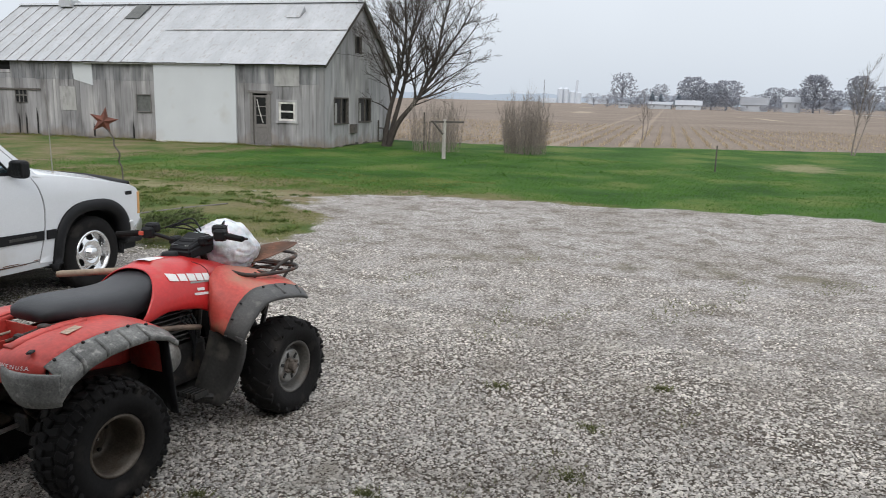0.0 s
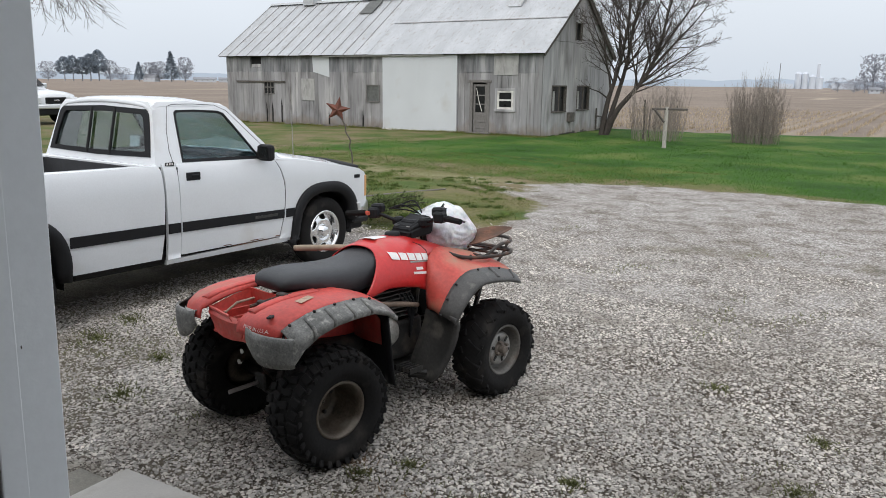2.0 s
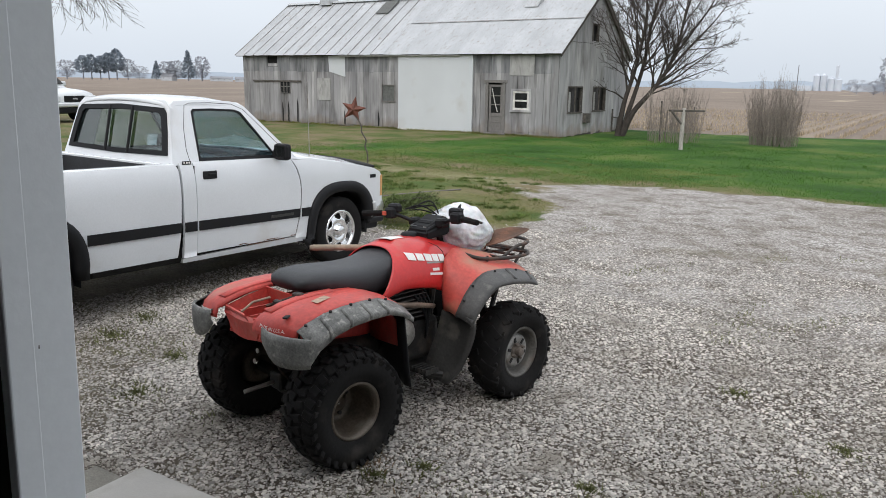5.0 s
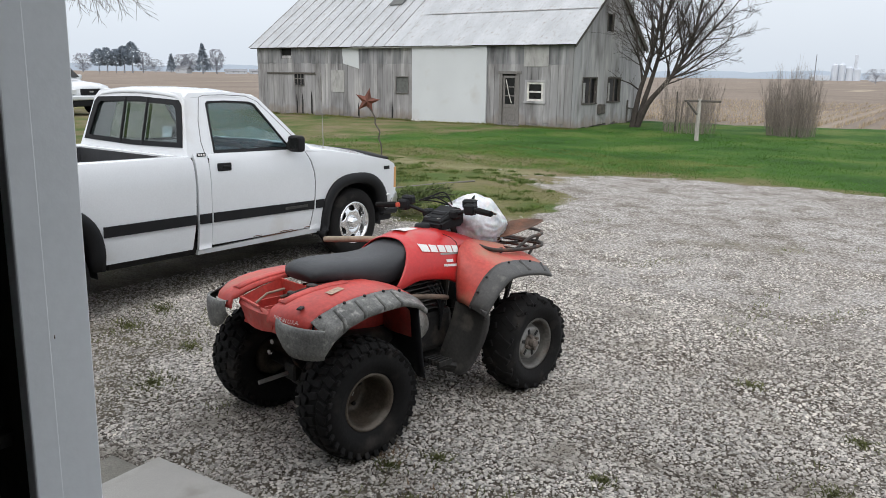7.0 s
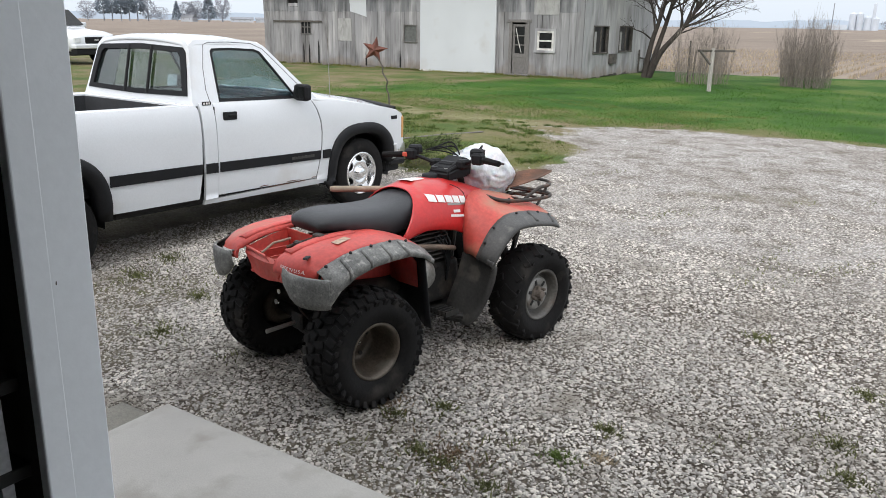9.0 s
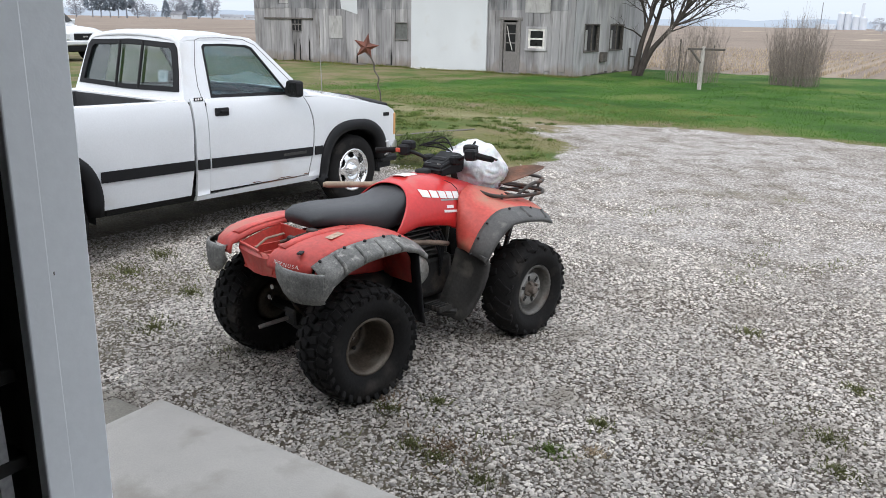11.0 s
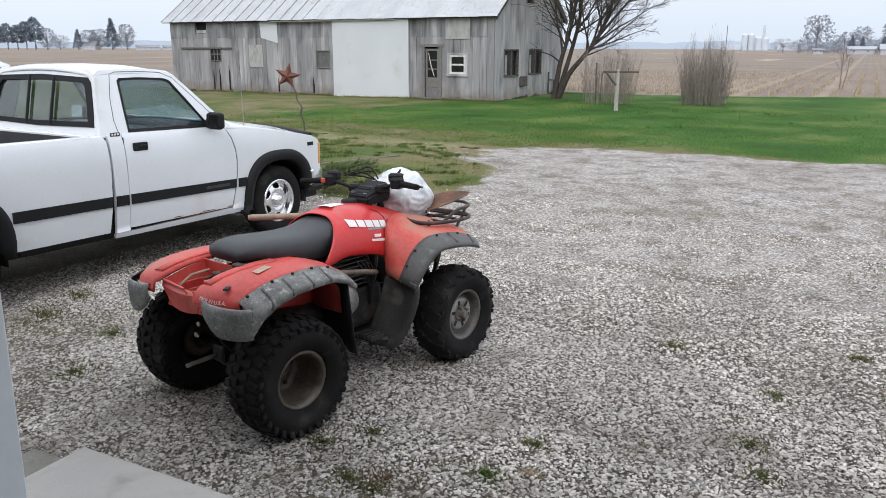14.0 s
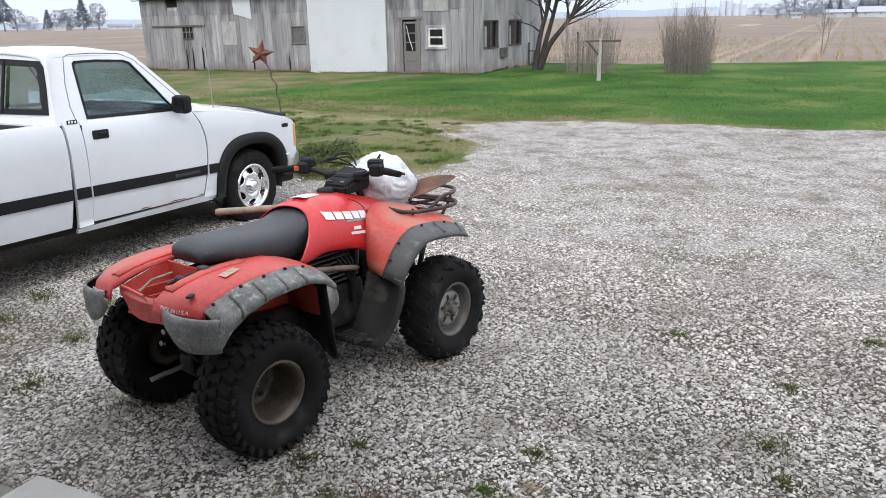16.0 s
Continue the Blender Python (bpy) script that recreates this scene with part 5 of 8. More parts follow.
# trim
for y0, y1, zr, zf in ((-2.76, -1.95, 0.628, 0.625), (-1.91, -1.795, 0.623, 0.622), (-1.77, -0.607, 0.622, 0.606), (-0.575, -0.47, 0.606, 0.606)):
    strip = side_panel([(y0, zr - 0.041), (y1, zf - 0.041), (y1, zf + 0.041), (y0, zr + 0.041)], 0.012, 0.012)
    tpair("body_stripe", strip, M["black_trim"], label="black rubbing strip")
for cy in (F_MID, R_MID):
    rings = [arch(cy, AZ, r, 4 if cy == F_MID else -2, 186, 24) for r in (AR - 0.03, AR - 0.02, AR + 0.03, AR + 0.07, AR + 0.082)]
    rows = []
    for k in range(25):
        rows.append([(side_x(min(ring[k][1], 1.0)) + h, ring[k][0], ring[k][1]) for ring, h in zip(rings, (-0.10, 0.024, 0.036, 0.026, 0.002))])
    if cy == F_MID:
        rows.append([(side_x(0.36) + h, p[1] - 0.012 * i, 0.335) for i, (p, h) in enumerate(zip(rows[-1], (-0.10, 0.024, 0.034, 0.024, 0.002)))])
    tpair("wheel_arch_flare", sheet(rows, 0.006), M["black_trim"], label="black plastic wheel arch flares", smooth=True)
    well = bmesh.new()
    loft([[(x, y, z) for y, z in arch(cy, AZ, 0.44, -8, 188, 20)] for x in (0.36, 0.82)], False, False, well)
    box(0.36, 0.40, cy - 0.46, cy + 0.46, 0.30, 0.80, 0.0, well)
    tpair("wheel_well", well, M["bed_dark"])
handle = bmesh.new()
box(0.848, 0.869, -1.705, -1.565, 1.005, 1.072, 0.006, handle)
box(0.855, 0.877, -1.66, -1.575, 1.03, 1.055, 0.006, handle)
box(0.86, 0.873, -1.694, -1.676, 1.018, 1.036, 0.003, handle)
tpair("door_handle", handle, M["black_trim"], door, "black flush door handle")
arm = bmesh.new()
box(0.80, 0.90, -0.90, -0.80, 1.14, 1.22, 0.02, arm)
box(0.86, 1.02, -0.93, -0.84, 1.13, 1.28, 0.03, arm, 2)
mirrors = tpair("door_mirror", arm, M["black_trim"], None, "black door mirror")
mirror_plate = box(-0.080, 0.080, -0.0025, 0.0025, -0.068, 0.068, 0.001)
mirror_plate.transform(Matrix.Translation((0.9425, -0.938, 1.206)) @ Matrix.Rotation(radians(-7), 4, "X"))
mirror_plate.transform(Matrix.Diagonal((-1, 1, 1, 1)))
tpart("mirror_glass", mirror_plate, M["chrome"])
# near mirror: dark colour in place of the dark house it reflects
tpart("mirror_glass", box(0.88, 1.005, -0.936, -0.931, 1.15, 1.262, 0.003), M["dark_glass"])
for y0, ln in ((-1.05, 0.20), (-1.35, 0.12), (-0.72, 0.08)):
    stain = side_panel([(y0, 0.392), (y0 + ln, 0.392), (y0 + ln * 0.8, 0.398), (y0 + ln * 0.3, 0.401)], 0.002, 0.004)
    tpart("rust_stain", stain, M["rust"], label="rust along the sill")
tpart("cab_badge", box(0.826, 0.8315, -1.885, -1.80, 1.135, 1.163), M["black_trim"], label="small black badge")
for k in range(3):
    tpart("badge_stroke", box(0.8312, 0.8325, -1.876 + 0.025 * k, -1.860 + 0.025 * k, 1.141, 1.157), M["decal"], label="small pale stroke")
tpart("fender_badge", box(0.866, 0.872, 0.43, 0.52, 0.868, 0.905), M["black_trim"], label="small dark badge")
tpart("stripe_badge", box(0.879, 0.884, -0.98, -0.70, 0.596, 0.620), M["leg_grey"], label="faint grey lettering bar on the stripe")
tpair("shut_gap", box(0.80, 0.844, -1.7855, -1.7775, 0.39, 1.12), M["seam"])
tpair("shut_gap", tube([(side_x(z) - 0.006, y + 0.001, z) for y, z in SHUT], 0.0055, 6), M["seam_soft"])
tpair("door_frame_gap", tube([(cab_x(z) + 0.001, y, z) for y, z in ((-1.79, 1.15), (-1.80, 1.25), (-1.775, 1.42), (-1.715, 1.61), (-1.66, 1.628), (-1.45, 1.632), (-1.22, 1.622), (-1.10, 1.575), (-0.93, 1.41), (-0.76, 1.24), (-0.69, 1.15))], 0.0035, 5), M["seam_soft"])
gap = box(-0.80, 0.80, -1.938, -1.918, 0.40, 1.12)
tpart("cab_bed_gap", gap, M["seam"])
aerial = tube([(0.70, -0.30, 1.12), (0.70, -0.30, 1.14), (0.70, -0.33, 1.85)], [0.012, 0.004, 0.0025], 6)
tpart("radio_aerial", aerial, M["alloy_dull"], label="thin whip aerial")
under = box(-0.50, 0.50, -4.3, 0.45, 0.26, 0.44, 0.03)
box(-0.60, 0.60, -2.6, -0.55, 0.26, 0.40, 0.02, under)
tube([(-0.7, 0.0, 0.33), (0.7, 0.0, 0.33)], 0.05, 8, under)
tube([(-0.7, -3.13, 0.34), (0.7, -3.13, 0.34)], 0.06, 8, under)
# hidden flat plate added to keep light from the ground below
box(-0.74, 0.74, -4.3, 0.42, 0.40, 0.43, 0.0, under)
tpart("chassis", under, M["seam"], label="dark underbody with an added light-blocking plate")


def car_wheel(parent, x, y, side, r=0.345, rim_r=0.214, width=0.2, slots=6):
    """Tyre, rim and cap; the outer face looks towards side * x."""
    h = width / 2
    m = Matrix.Translation((x, y + 0.01, r - 0.018)) @ Matrix.Diagonal((side, 1, 1, 1))
    prof = [(-h * 0.8, rim_r - 0.01), (-h, rim_r + 0.03), (-h * 1.02, r * 0.82), (-h * 0.9, r * 0.96), (-h * 0.7, r), (h * 0.7, r), (h * 0.9, r * 0.965), (h * 1.03, r * 0.84), (h * 1.0, rim_r + 0.035), (h * 0.86, rim_r), (h * 0.6, rim_r - 0.012)]
    bm = lathe(prof, 40)
    for k in range(-2, 3):
        a = k * h * 0.28
        lathe([(a - 0.006, r - 0.002), (a - 0.005, r + 0.006), (a + 0.012, r + 0.006), (a + 0.013, r - 0.002)], 40, bm=bm)
    bm.transform(m)
    wheel = part("wheel", bm, M["tyre"], parent, "black road tyre on a polished rim", True)
    rim = lathe([(h * 0.62, rim_r + 0.002), (h * 0.92, rim_r + 0.006), (h * 1.0, rim_r - 0.002), (h * 0.98, rim_r - 0.016), (h * 0.80, rim_r - 0.026), (h * 0.40, rim_r - 0.034), (-h * 0.3, rim_r - 0.044)], 44)
    rim.transform(m)
    rim_ob = part("rim", rim, M["chrome"], wheel, "polished slotted rim", True)
    # black disc added for the shade behind the rim's holes
    disc = lathe([(h * 0.1, rim_r - 0.03), (h * 0.12, 0.01)], 24)
    disc.transform(m)
    part("brake_disc", disc, M["seam"], wheel)
    # a dished chrome disc with oval holes near the rim
    spokes = bmesh.new()
    radii, deep = np.linspace(0.05, rim_r - 0.016, 15), {}
    for i, rad in enumerate(radii):
        u = (rad - 0.05) / (rim_r - 0.066)
        for k in range(90):
            a = math.tau * k / 90
            deep[i, k] = spokes.verts.new((h * (0.52 + 0.26 * math.sin(math.pi * min(u * 1.15, 1.0)) - 0.08 * u), rad * math.cos(a), rad * math.sin(a)))
    for i in range(14):
        for k in range(90):
            mid = (radii[i] + radii[i + 1]) / 2
            off = ((k + 0.5) / 90 * slots) % 1.0 - 0.5
            if (off / 0.27) ** 2 + ((mid - rim_r * 0.72) / 0.029) ** 2 > 1:
                j = (k + 1) % 90
                spokes.faces.new((deep[i, k], deep[i, j], deep[i + 1, j], deep[i + 1, k]))
    bmesh.ops.recalc_face_normals(spokes, faces=spokes.faces)
    bmesh.ops.solidify(spokes, geom=spokes.faces[:], thickness=0.008)
    lathe([(h * 0.5, 0.075), (h * 0.72, 0.07), (h * 0.8, 0.06), (h * 1.0, 0.055), (h * 1.1, 0.04), (h * 1.12, 0.005)], 24, bm=spokes)
    spokes.transform(m)
    part("spokes", spokes, M["chrome"], wheel, "", True)
    return wheel


for x, y in ((0.755, F_AX), (-0.755, F_AX), (0.755, R_AX), (-0.755, R_AX)):
    car_wheel(truck, x, y, 1 if x > 0 else -1)

# ---- quad bike: y forward from the rear axle, x to its right ----
atv = thing("quad_bike", pose(-2.80, 2.606, 0, 0, 0, -3.7), "faded red quad bike with grey wheel flares and black seat", "quad bike")
# the bodywork leans a little to its left on soft springs
LEAN = Matrix.Translation((-0.010, 0, 0.296)) @ Matrix.Rotation(radians(-2.2), 4, "Y") @ Matrix.Translation((0, 0, -0.29))


def both(name, bm, material, label="", smooth=False, parent=None):
    """The same part on each side, as two meshes."""
    other = bm.copy()
    other.transform(Matrix.Diagonal((-1, 1, 1, 1)))
    bmesh.ops.reverse_faces(other, faces=other.faces[:])
    part(name, other, material, parent or atv, label, smooth)
    return part(name, bm, material, parent or atv, label, smooth)


def quad_wheel(x, y, side, r, width, rim_r, rear, turn=0.0):
    h = width / 2
    m = Matrix.Translation((x, y, r - 0.012)) @ Matrix.Rotation(turn, 4, "Z") @ Matrix.Diagonal((side, 1, 1, 1))
    tr = r - 0.016
    prof = [(-h * 0.62, rim_r - 0.01), (-h * 0.8, rim_r + 0.012), (-h, rim_r + 0.06), (-h * 1.03, tr * 0.80), (-h * 0.93, tr * 0.93), (-h * 0.6, tr), (h * 0.6, tr), (h * 0.93, tr * 0.93), (h * 1.03, tr * 0.80), (h * 1.04, rim_r + 0.075), (h * 1.0, rim_r + 0.045), (h * 0.97, rim_r + 0.042), (h * 0.94, rim_r + 0.020), (h * 0.82, rim_r + 0.012), (h * 0.66, rim_r - 0.004), (h * 0.5, rim_r - 0.012)]
    bm = lathe(prof, 48)
    bm.transform(m)
    wheel = part("wheel", bm, M["tyre"], atv, "knobbly black off-road tyre", True)
    knobs = bmesh.new()
    n = 30 if rear else 17
    for k in range(n):
        rows = ((-0.72, 0.23, 0.020, 0.30), (-0.24, 0.20, 0.019, -0.25), (0.24, 0.20, 0.019, 0.25), (0.72, 0.23, 0.020, -0.30)) if rear else ((-0.52, 0.50, 0.020, 0.50), (0.52, 0.50, 0.020, -0.50))
        for row, (c, w, lng, skew) in enumerate(rows):
            a = math.tau * (k + 0.5 * (row % 2)) / n
            own = box(-w * h, w * h, -lng, lng, -0.014, 0.014, 0.004)
            base = tr - 0.001 - (0.012 if abs(c) > 0.5 else 0.0)
            merge(knobs, own, Matrix.Rotation(a, 4, "X") @ Matrix.Translation((c * h, 0, base)) @ Matrix.Rotation(skew, 4, "Z") @ Matrix.Rotation(c * 0.35, 4, "Y"))
        for sgn in (-1, 1):
            a = math.tau * (k + (0.25 if rear else 0.1 + 0.25 * sgn)) / n
            own = box(-0.006, 0.006, -0.014 if rear else -0.012, 0.014 if rear else 0.012, -0.022, 0.024 if rear else 0.014, 0.004)
            merge(knobs, own, Matrix.Rotation(a, 4, "X") @ Matrix.Translation((sgn * h * 0.985, 0, tr * 0.885)) @ Matrix.Rotation(sgn * 0.5, 4, "Y"))
    knobs.transform(m)
    part("tread", knobs, M["tyre"], wheel, "worn tread blocks")
    if rear:
        rim = lathe([(h * 0.60, rim_r + 0.004), (h * 0.80, rim_r + 0.012), (h * 0.84, rim_r + 0.006), (h * 0.80, rim_r - 0.006), (h * 0.5, rim_r - 0.014), (h * 0.1, rim_r - 0.018), (-h * 0.50, rim_r - 0.03), (-h * 0.62, rim_r - 0.05), (-h * 0.62, 0.055), (-h * 0.36, 0.045), (-h * 0.33, 0.01)], 40)
    else:
        rim = lathe([(h * 0.60, rim_r + 0.002), (h * 0.80, rim_r + 0.010), (h * 0.84, rim_r + 0.004), (h * 0.80, rim_r - 0.007), (h * 0.40, rim_r - 0.016), (h * 0.15, rim_r - 0.022), (h * 0.12, rim_r - 0.034), (h * 0.13, 0.09)], 40)
        disc = lathe([(h * 0.10, rim_r - 0.040), (h * 0.40, rim_r - 0.046), (h * 0.50, rim_r - 0.056), (h * 0.46, 0.052), (h * 0.40, 0.045)], 40)
        disc.transform(m)
        part("wheel_disc", disc, M["rim_steel"], wheel, "dirty grey slotted wheel disc", True)
    rim.transform(m)
    part("rim", rim, M["rim_dark" if rear else "rim_front"], wheel, "muddy dark steel rim" if rear else "dirty grey steel rim", True)
    if rear:
        for k in range(4):
            own = lathe([(0.0, 0.011), (0.012, 0.010), (0.013, 0.002)], 8)
            own.transform(m @ Matrix.Rotation(math.tau * k / 4 + 0.4, 4, "X") @ Matrix.Translation((-h * 0.62, 0, 0.075)))
            part("wheel_nut", own, M["engine"], wheel)
        return wheel
    hub = lathe([(h * 0.36, 0.050), (h * 0.52, 0.040), (h * 0.56, 0.028), (h * 0.86, 0.024), (h * 0.90, 0.015), (h * 0.90, 0.002)], 20)
    for k in range(4):
        own = lathe([(h * 0.5, 0.010), (h * 0.72, 0.009), (h * 0.73, 0.002)], 6)
        merge(hub, own, Matrix.Rotation(math.tau * k / 4 + 0.4, 4, "X") @ Matrix.Translation((0, 0, 0.045)))
    hub.transform(m)
    part("hub", hub, M["hub"], wheel, "rusty wheel hub")
    for k in range(6):
        slot = box(-0.003, 0.004, -0.010, 0.010, -0.017, 0.017, 0.004)
        slot.transform(m @ Matrix.Rotation(math.tau * k / 6 + 0.25, 4, "X") @ Matrix.Translation((h * 0.49, 0, 0.070)))
        part("vent_slot", slot, M["seam"], wheel)
    return wheel


for side in (1, -1):
    quad_wheel(0.412 * side, 0.0, side, 0.302, 0.245, 0.137, True)
    quad_wheel(0.414 * side, 1.245, side, 0.298, 0.205, 0.146, False, 0.03)

# rear mudguards: a flat red deck, rounded at the tail corners, inside a grey flare
RY = [-0.300, -0.262, -0.20, -0.11, 0.0, 0.12, 0.23, 0.33, 0.40]
DECK = [0.735, 0.752, 0.770, 0.784, 0.790, 0.788, 0.777, 0.748, 0.708]
EDGE = [0.680, 0.690, 0.716, 0.742, 0.756, 0.760, 0.752, 0.716, 0.676]
LIP = [0.545, 0.550, 0.612, 0.660, 0.687, 0.696, 0.695, 0.664, 0.618]


def tail_pull(x):
    return 0.075 * max(0.0, (x - 0.26) / 0.18) ** 2


def deck_edge(y):
    return 0.446 - 0.03 * max(0.0, (y - 0.1) / 0.3)


def flare_out(y):
    return 0.540 - 0.035 * max(0.0, (y - 0.1) / 0.3) ** 2


guard = []
for y, z in ((-0.331, 0.664), (-0.329, 0.685), (-0.318, 0.715)):
    guard.append([(x, y + tail_pull(x), z - 0.012 * max(0.0, (x - 0.26) / 0.18)) for x in (0.172, 0.20, 0.25, 0.30, 0.345, 0.385, 0.415, 0.438)])
for y, d, s in zip(RY, DECK, EDGE):
    e = deck_edge(y)
    k = max(0.0, 1 - (y + 0.30) / 0.08)
    row = []
    for u in (0.0, 0.08, 0.26, 0.46, 0.64, 0.80, 0.92, 1.0):
        x = 0.165 + (e - 0.165) * u
        row.append((x, y + k * tail_pull(x), d + 0.004 - 0.022 * (u == 0) + (s + 0.012 - d - 0.004) * max(0.0, (u - 0.45) / 0.55) ** 2.2))
    guard.append(row)
both("rear_mudguard", sheet(guard, 0.006), M["red_dull"], "scuffed red rear mudguard", True)
crease = [[(x, y + 0.0, float(np.interp(y, RY, DECK)) + 0.0055 + hh) for x, hh in ((0.185, 0.0), (0.20, 0.007), (0.235, 0.007), (0.25, 0.0))] for y in (-0.27, -0.2, -0.1, 0.0, 0.1)]
both("deck_ridge", sheet(crease, 0.003), M["red_dull"], "", True)
flare = []
for y, s, l in zip(RY[1:], EDGE[1:], LIP[1:]):
    e, o = deck_edge(y) - 0.004, flare_out(y)
    flare.append([(e, y, s + 0.016), (e + 0.022, y, s + 0.010), (e + (o - e) * 0.62, y, s - 0.010), (o - 0.012, y, s - 0.026), (o - 0.001, y, s * 0.72 + l * 0.28 - 0.012), (o, y, s * 0.35 + l * 0.65), (o - 0.003, y, l + 0.006), (o - 0.016, y, l)])
both("rear_flare", sheet(flare, 0.007), M["grey_flare"], "weathered grey plastic wheel flare", True)


def tail_flare(side, sag, inner):
    tail = []
    for u in range(11):
        a = u / 10
        x = inner + (0.539 - inner) * math.sin(a * math.pi / 2) ** 0.92
        y = -0.338 + 0.078 * max(0.0, (x - 0.33) / 0.209) ** 2.4
        top = 0.686 - 0.012 * a + 0.012 * (a < 0.05)
        low = 0.548 - 0.010 * math.sin(a * math.pi) + (0.075 if u == 0 else 0.025 if u == 1 else 0.006 if u == 2 else 0.0) - sag * a
        tail.append([(side * (x - 0.006), y + 0.012, top + 0.006), (side * x, y, top + 0.002), (side * (x + 0.002), y - 0.005, top - 0.02), (side * (x + 0.002), y - 0.006, top * 0.6 + low * 0.4), (side * x, y - 0.003, top * 0.25 + low * 0.75), (side * (x - 0.004), y + 0.004, low)])
    part("tail_flare", sheet(tail, 0.007), M["grey_flare"], atv, "scratched grey plastic tail guard", True)


tail_flare(1, 0.0, 0.268)
tail_flare(-1, 0.025, 0.215)
for yy in (-0.14, -0.02, 0.10, 0.21):
    ridge = []
    for dy, hh in ((-0.011, -0.002), (-0.004, 0.006), (0.004, 0.006), (0.011, -0.002)):
        y = yy + dy
        s, l = float(np.interp(y, RY, EDGE)), float(np.interp(y, RY, LIP))
        e, o = deck_edge(y), flare_out(y)
        ridge.append([(e + 0.018, y, s + 0.011 + hh), (e + (o - e) * 0.62, y, s - 0.009 + hh), (o - 0.010 + hh, y, s - 0.024 + hh), (o + 0.001 + hh, y, s * 0.72 + l * 0.28 - 0.012), (o + hh, y, l + 0.014)])
    both("flare_rib", sheet(ridge, 0.004), M["grey_flare"], "", True)
for yy in (-0.22, -0.08, 0.04, 0.16, 0.27):
    own = lathe([(-0.004, 0.008), (0.004, 0.0075), (0.006, 0.001)], 8)
    own.transform(Matrix.Translation((deck_edge(yy) + 0.010, yy, float(np.interp(yy, RY, EDGE)) + 0.018)) @ Matrix.Rotation(radians(-75), 4, "Y"))
    both("flare_screw", own, M["seam"])
bar = sheet([[(-x, -0.337 + tail_pull(x), z) for z in (0.682, 0.702)] for x in (0.21, 0.26, 0.30, 0.335)], 0.001)
part("tail_lettering_bar", bar, M["decal"], atv, "small white lettering bar")
words = bpy.data.curves.new("tail_words", "FONT")
words.body, words.size, words.align_x = "MADE IN U.S.A.", 0.023, "CENTER"
words_ob = bpy.data.objects.new("tail_words", words)
words_bm = bmesh.new()
words_me = bpy.data.meshes.new_from_object(words_ob)
words_bm.from_mesh(words_me)
bpy.data.objects.remove(words_ob)
bpy.data.meshes.remove(words_me)
for v in words_bm.verts:
    x, z = 0.315 + v.co.x, 0.694 + v.co.y - 0.07 * v.co.x
    v.co = Vector((x, -0.3335 + tail_pull(x) + 0.4 * max(0.0, z - 0.69), z))
part("tail_words", words_bm, M["decal"], atv, "small white words MADE IN U.S.A.")
sticker = sheet([[(0.30 + u - 0.3 * (y + 0.05), y, float(np.interp(y, RY, DECK)) + 0.0052) for u in (0.0, 0.03, 0.055)] for y in (-0.09, -0.04, 0.01)], 0.001)
part("worn_sticker", sticker, M["sticker"], atv, "worn tan sticker")
for x, y in ((0.365, -0.262), (0.205, -0.07), (0.21, 0.06)):
    own = box(-0.012, 0.012, -0.022, 0.022, -0.004, 0.006, 0.003)
    own.transform(Matrix.Translation((x, y, float(np.interp(y, RY, DECK)) + 0.004)) @ Matrix.Rotation(0.6, 4, "Z"))
    part("deck_notch", own, M["seam"], atv, "dark cracked slot in the plastic")
liner = []
for u in range(6):
    z = 0.675 - 0.40 * u / 5
    liner.append([(x, 0.385 + 0.035 * (u / 5) - 0.03 * (x > 0.4), z) for x in (0.17, 0.28, 0.38, 0.44, 0.485)])
both("mud_flap", sheet(liner, 0.008), M["black_trim"], "black mud flap ahead of the rear wheel", True)
inner_wall = sheet([[(0.172, y, z) for z in (0.50, 0.60, 0.72)] for y in (-0.06, 0.15, 0.38)], 0.006)
both("inner_guard", inner_wall, M["red_dull"])
arch_in = sheet([[(x, y, z) for x in (0.18, 0.30, 0.40)] for y, z in ((0.16, 0.735), (0.30, 0.70), (0.372, 0.62), (0.378, 0.48))], 0.005)
both("arch_liner", arch_in, M["red_dull"], "red inside of the mudguard", True)

# open tool box between the guards
tray = bmesh.new()
sheet([[(-0.185, -0.268, 0.715), (-0.170, -0.285, 0.69), (-0.105, -0.272, 0.588)], [(-0.06, -0.270, 0.703), (-0.05, -0.292, 0.68), (-0.035, -0.280, 0.582)], [(0.06, -0.270, 0.697), (0.05, -0.292, 0.677), (0.035, -0.280, 0.582)], [(0.185, -0.268, 0.71), (0.170, -0.285, 0.685), (0.105, -0.272, 0.588)]], 0.008, tray)
box(-0.15, 0.15, -0.272, -0.02, 0.590, 0.600, bm=tray)
for sgn in (-1, 1):
    sheet([[(sgn * 0.178, -0.27, 0.715), (sgn * 0.14, -0.27, 0.592)], [(sgn * 0.175, -0.14, 0.752), (sgn * 0.145, -0.14, 0.592)], [(sgn * 0.172, -0.02, 0.772), (sgn * 0.15, -0.02, 0.592)]], 0.007, tray)
sheet([[(-0.17, -0.03, 0.775), (-0.15, -0.02, 0.592)], [(0.0, -0.035, 0.772), (0.0, -0.02, 0.592)], [(0.17, -0.03, 0.775), (0.15, -0.02, 0.592)]], 0.008, tray)
bin_ob = part("rear_tray", tray, M["red_dull"], atv, "open red plastic rear tray with a broken rim")
part("tray_rim", tube(curve_pts([(-0.178, -0.02, 0.778), (-0.182, -0.14, 0.760), (-0.187, -0.262, 0.722), (-0.10, -0.276, 0.712), (0.02, -0.278, 0.700)], 4), 0.008, 6), M["red_dull"], bin_ob)
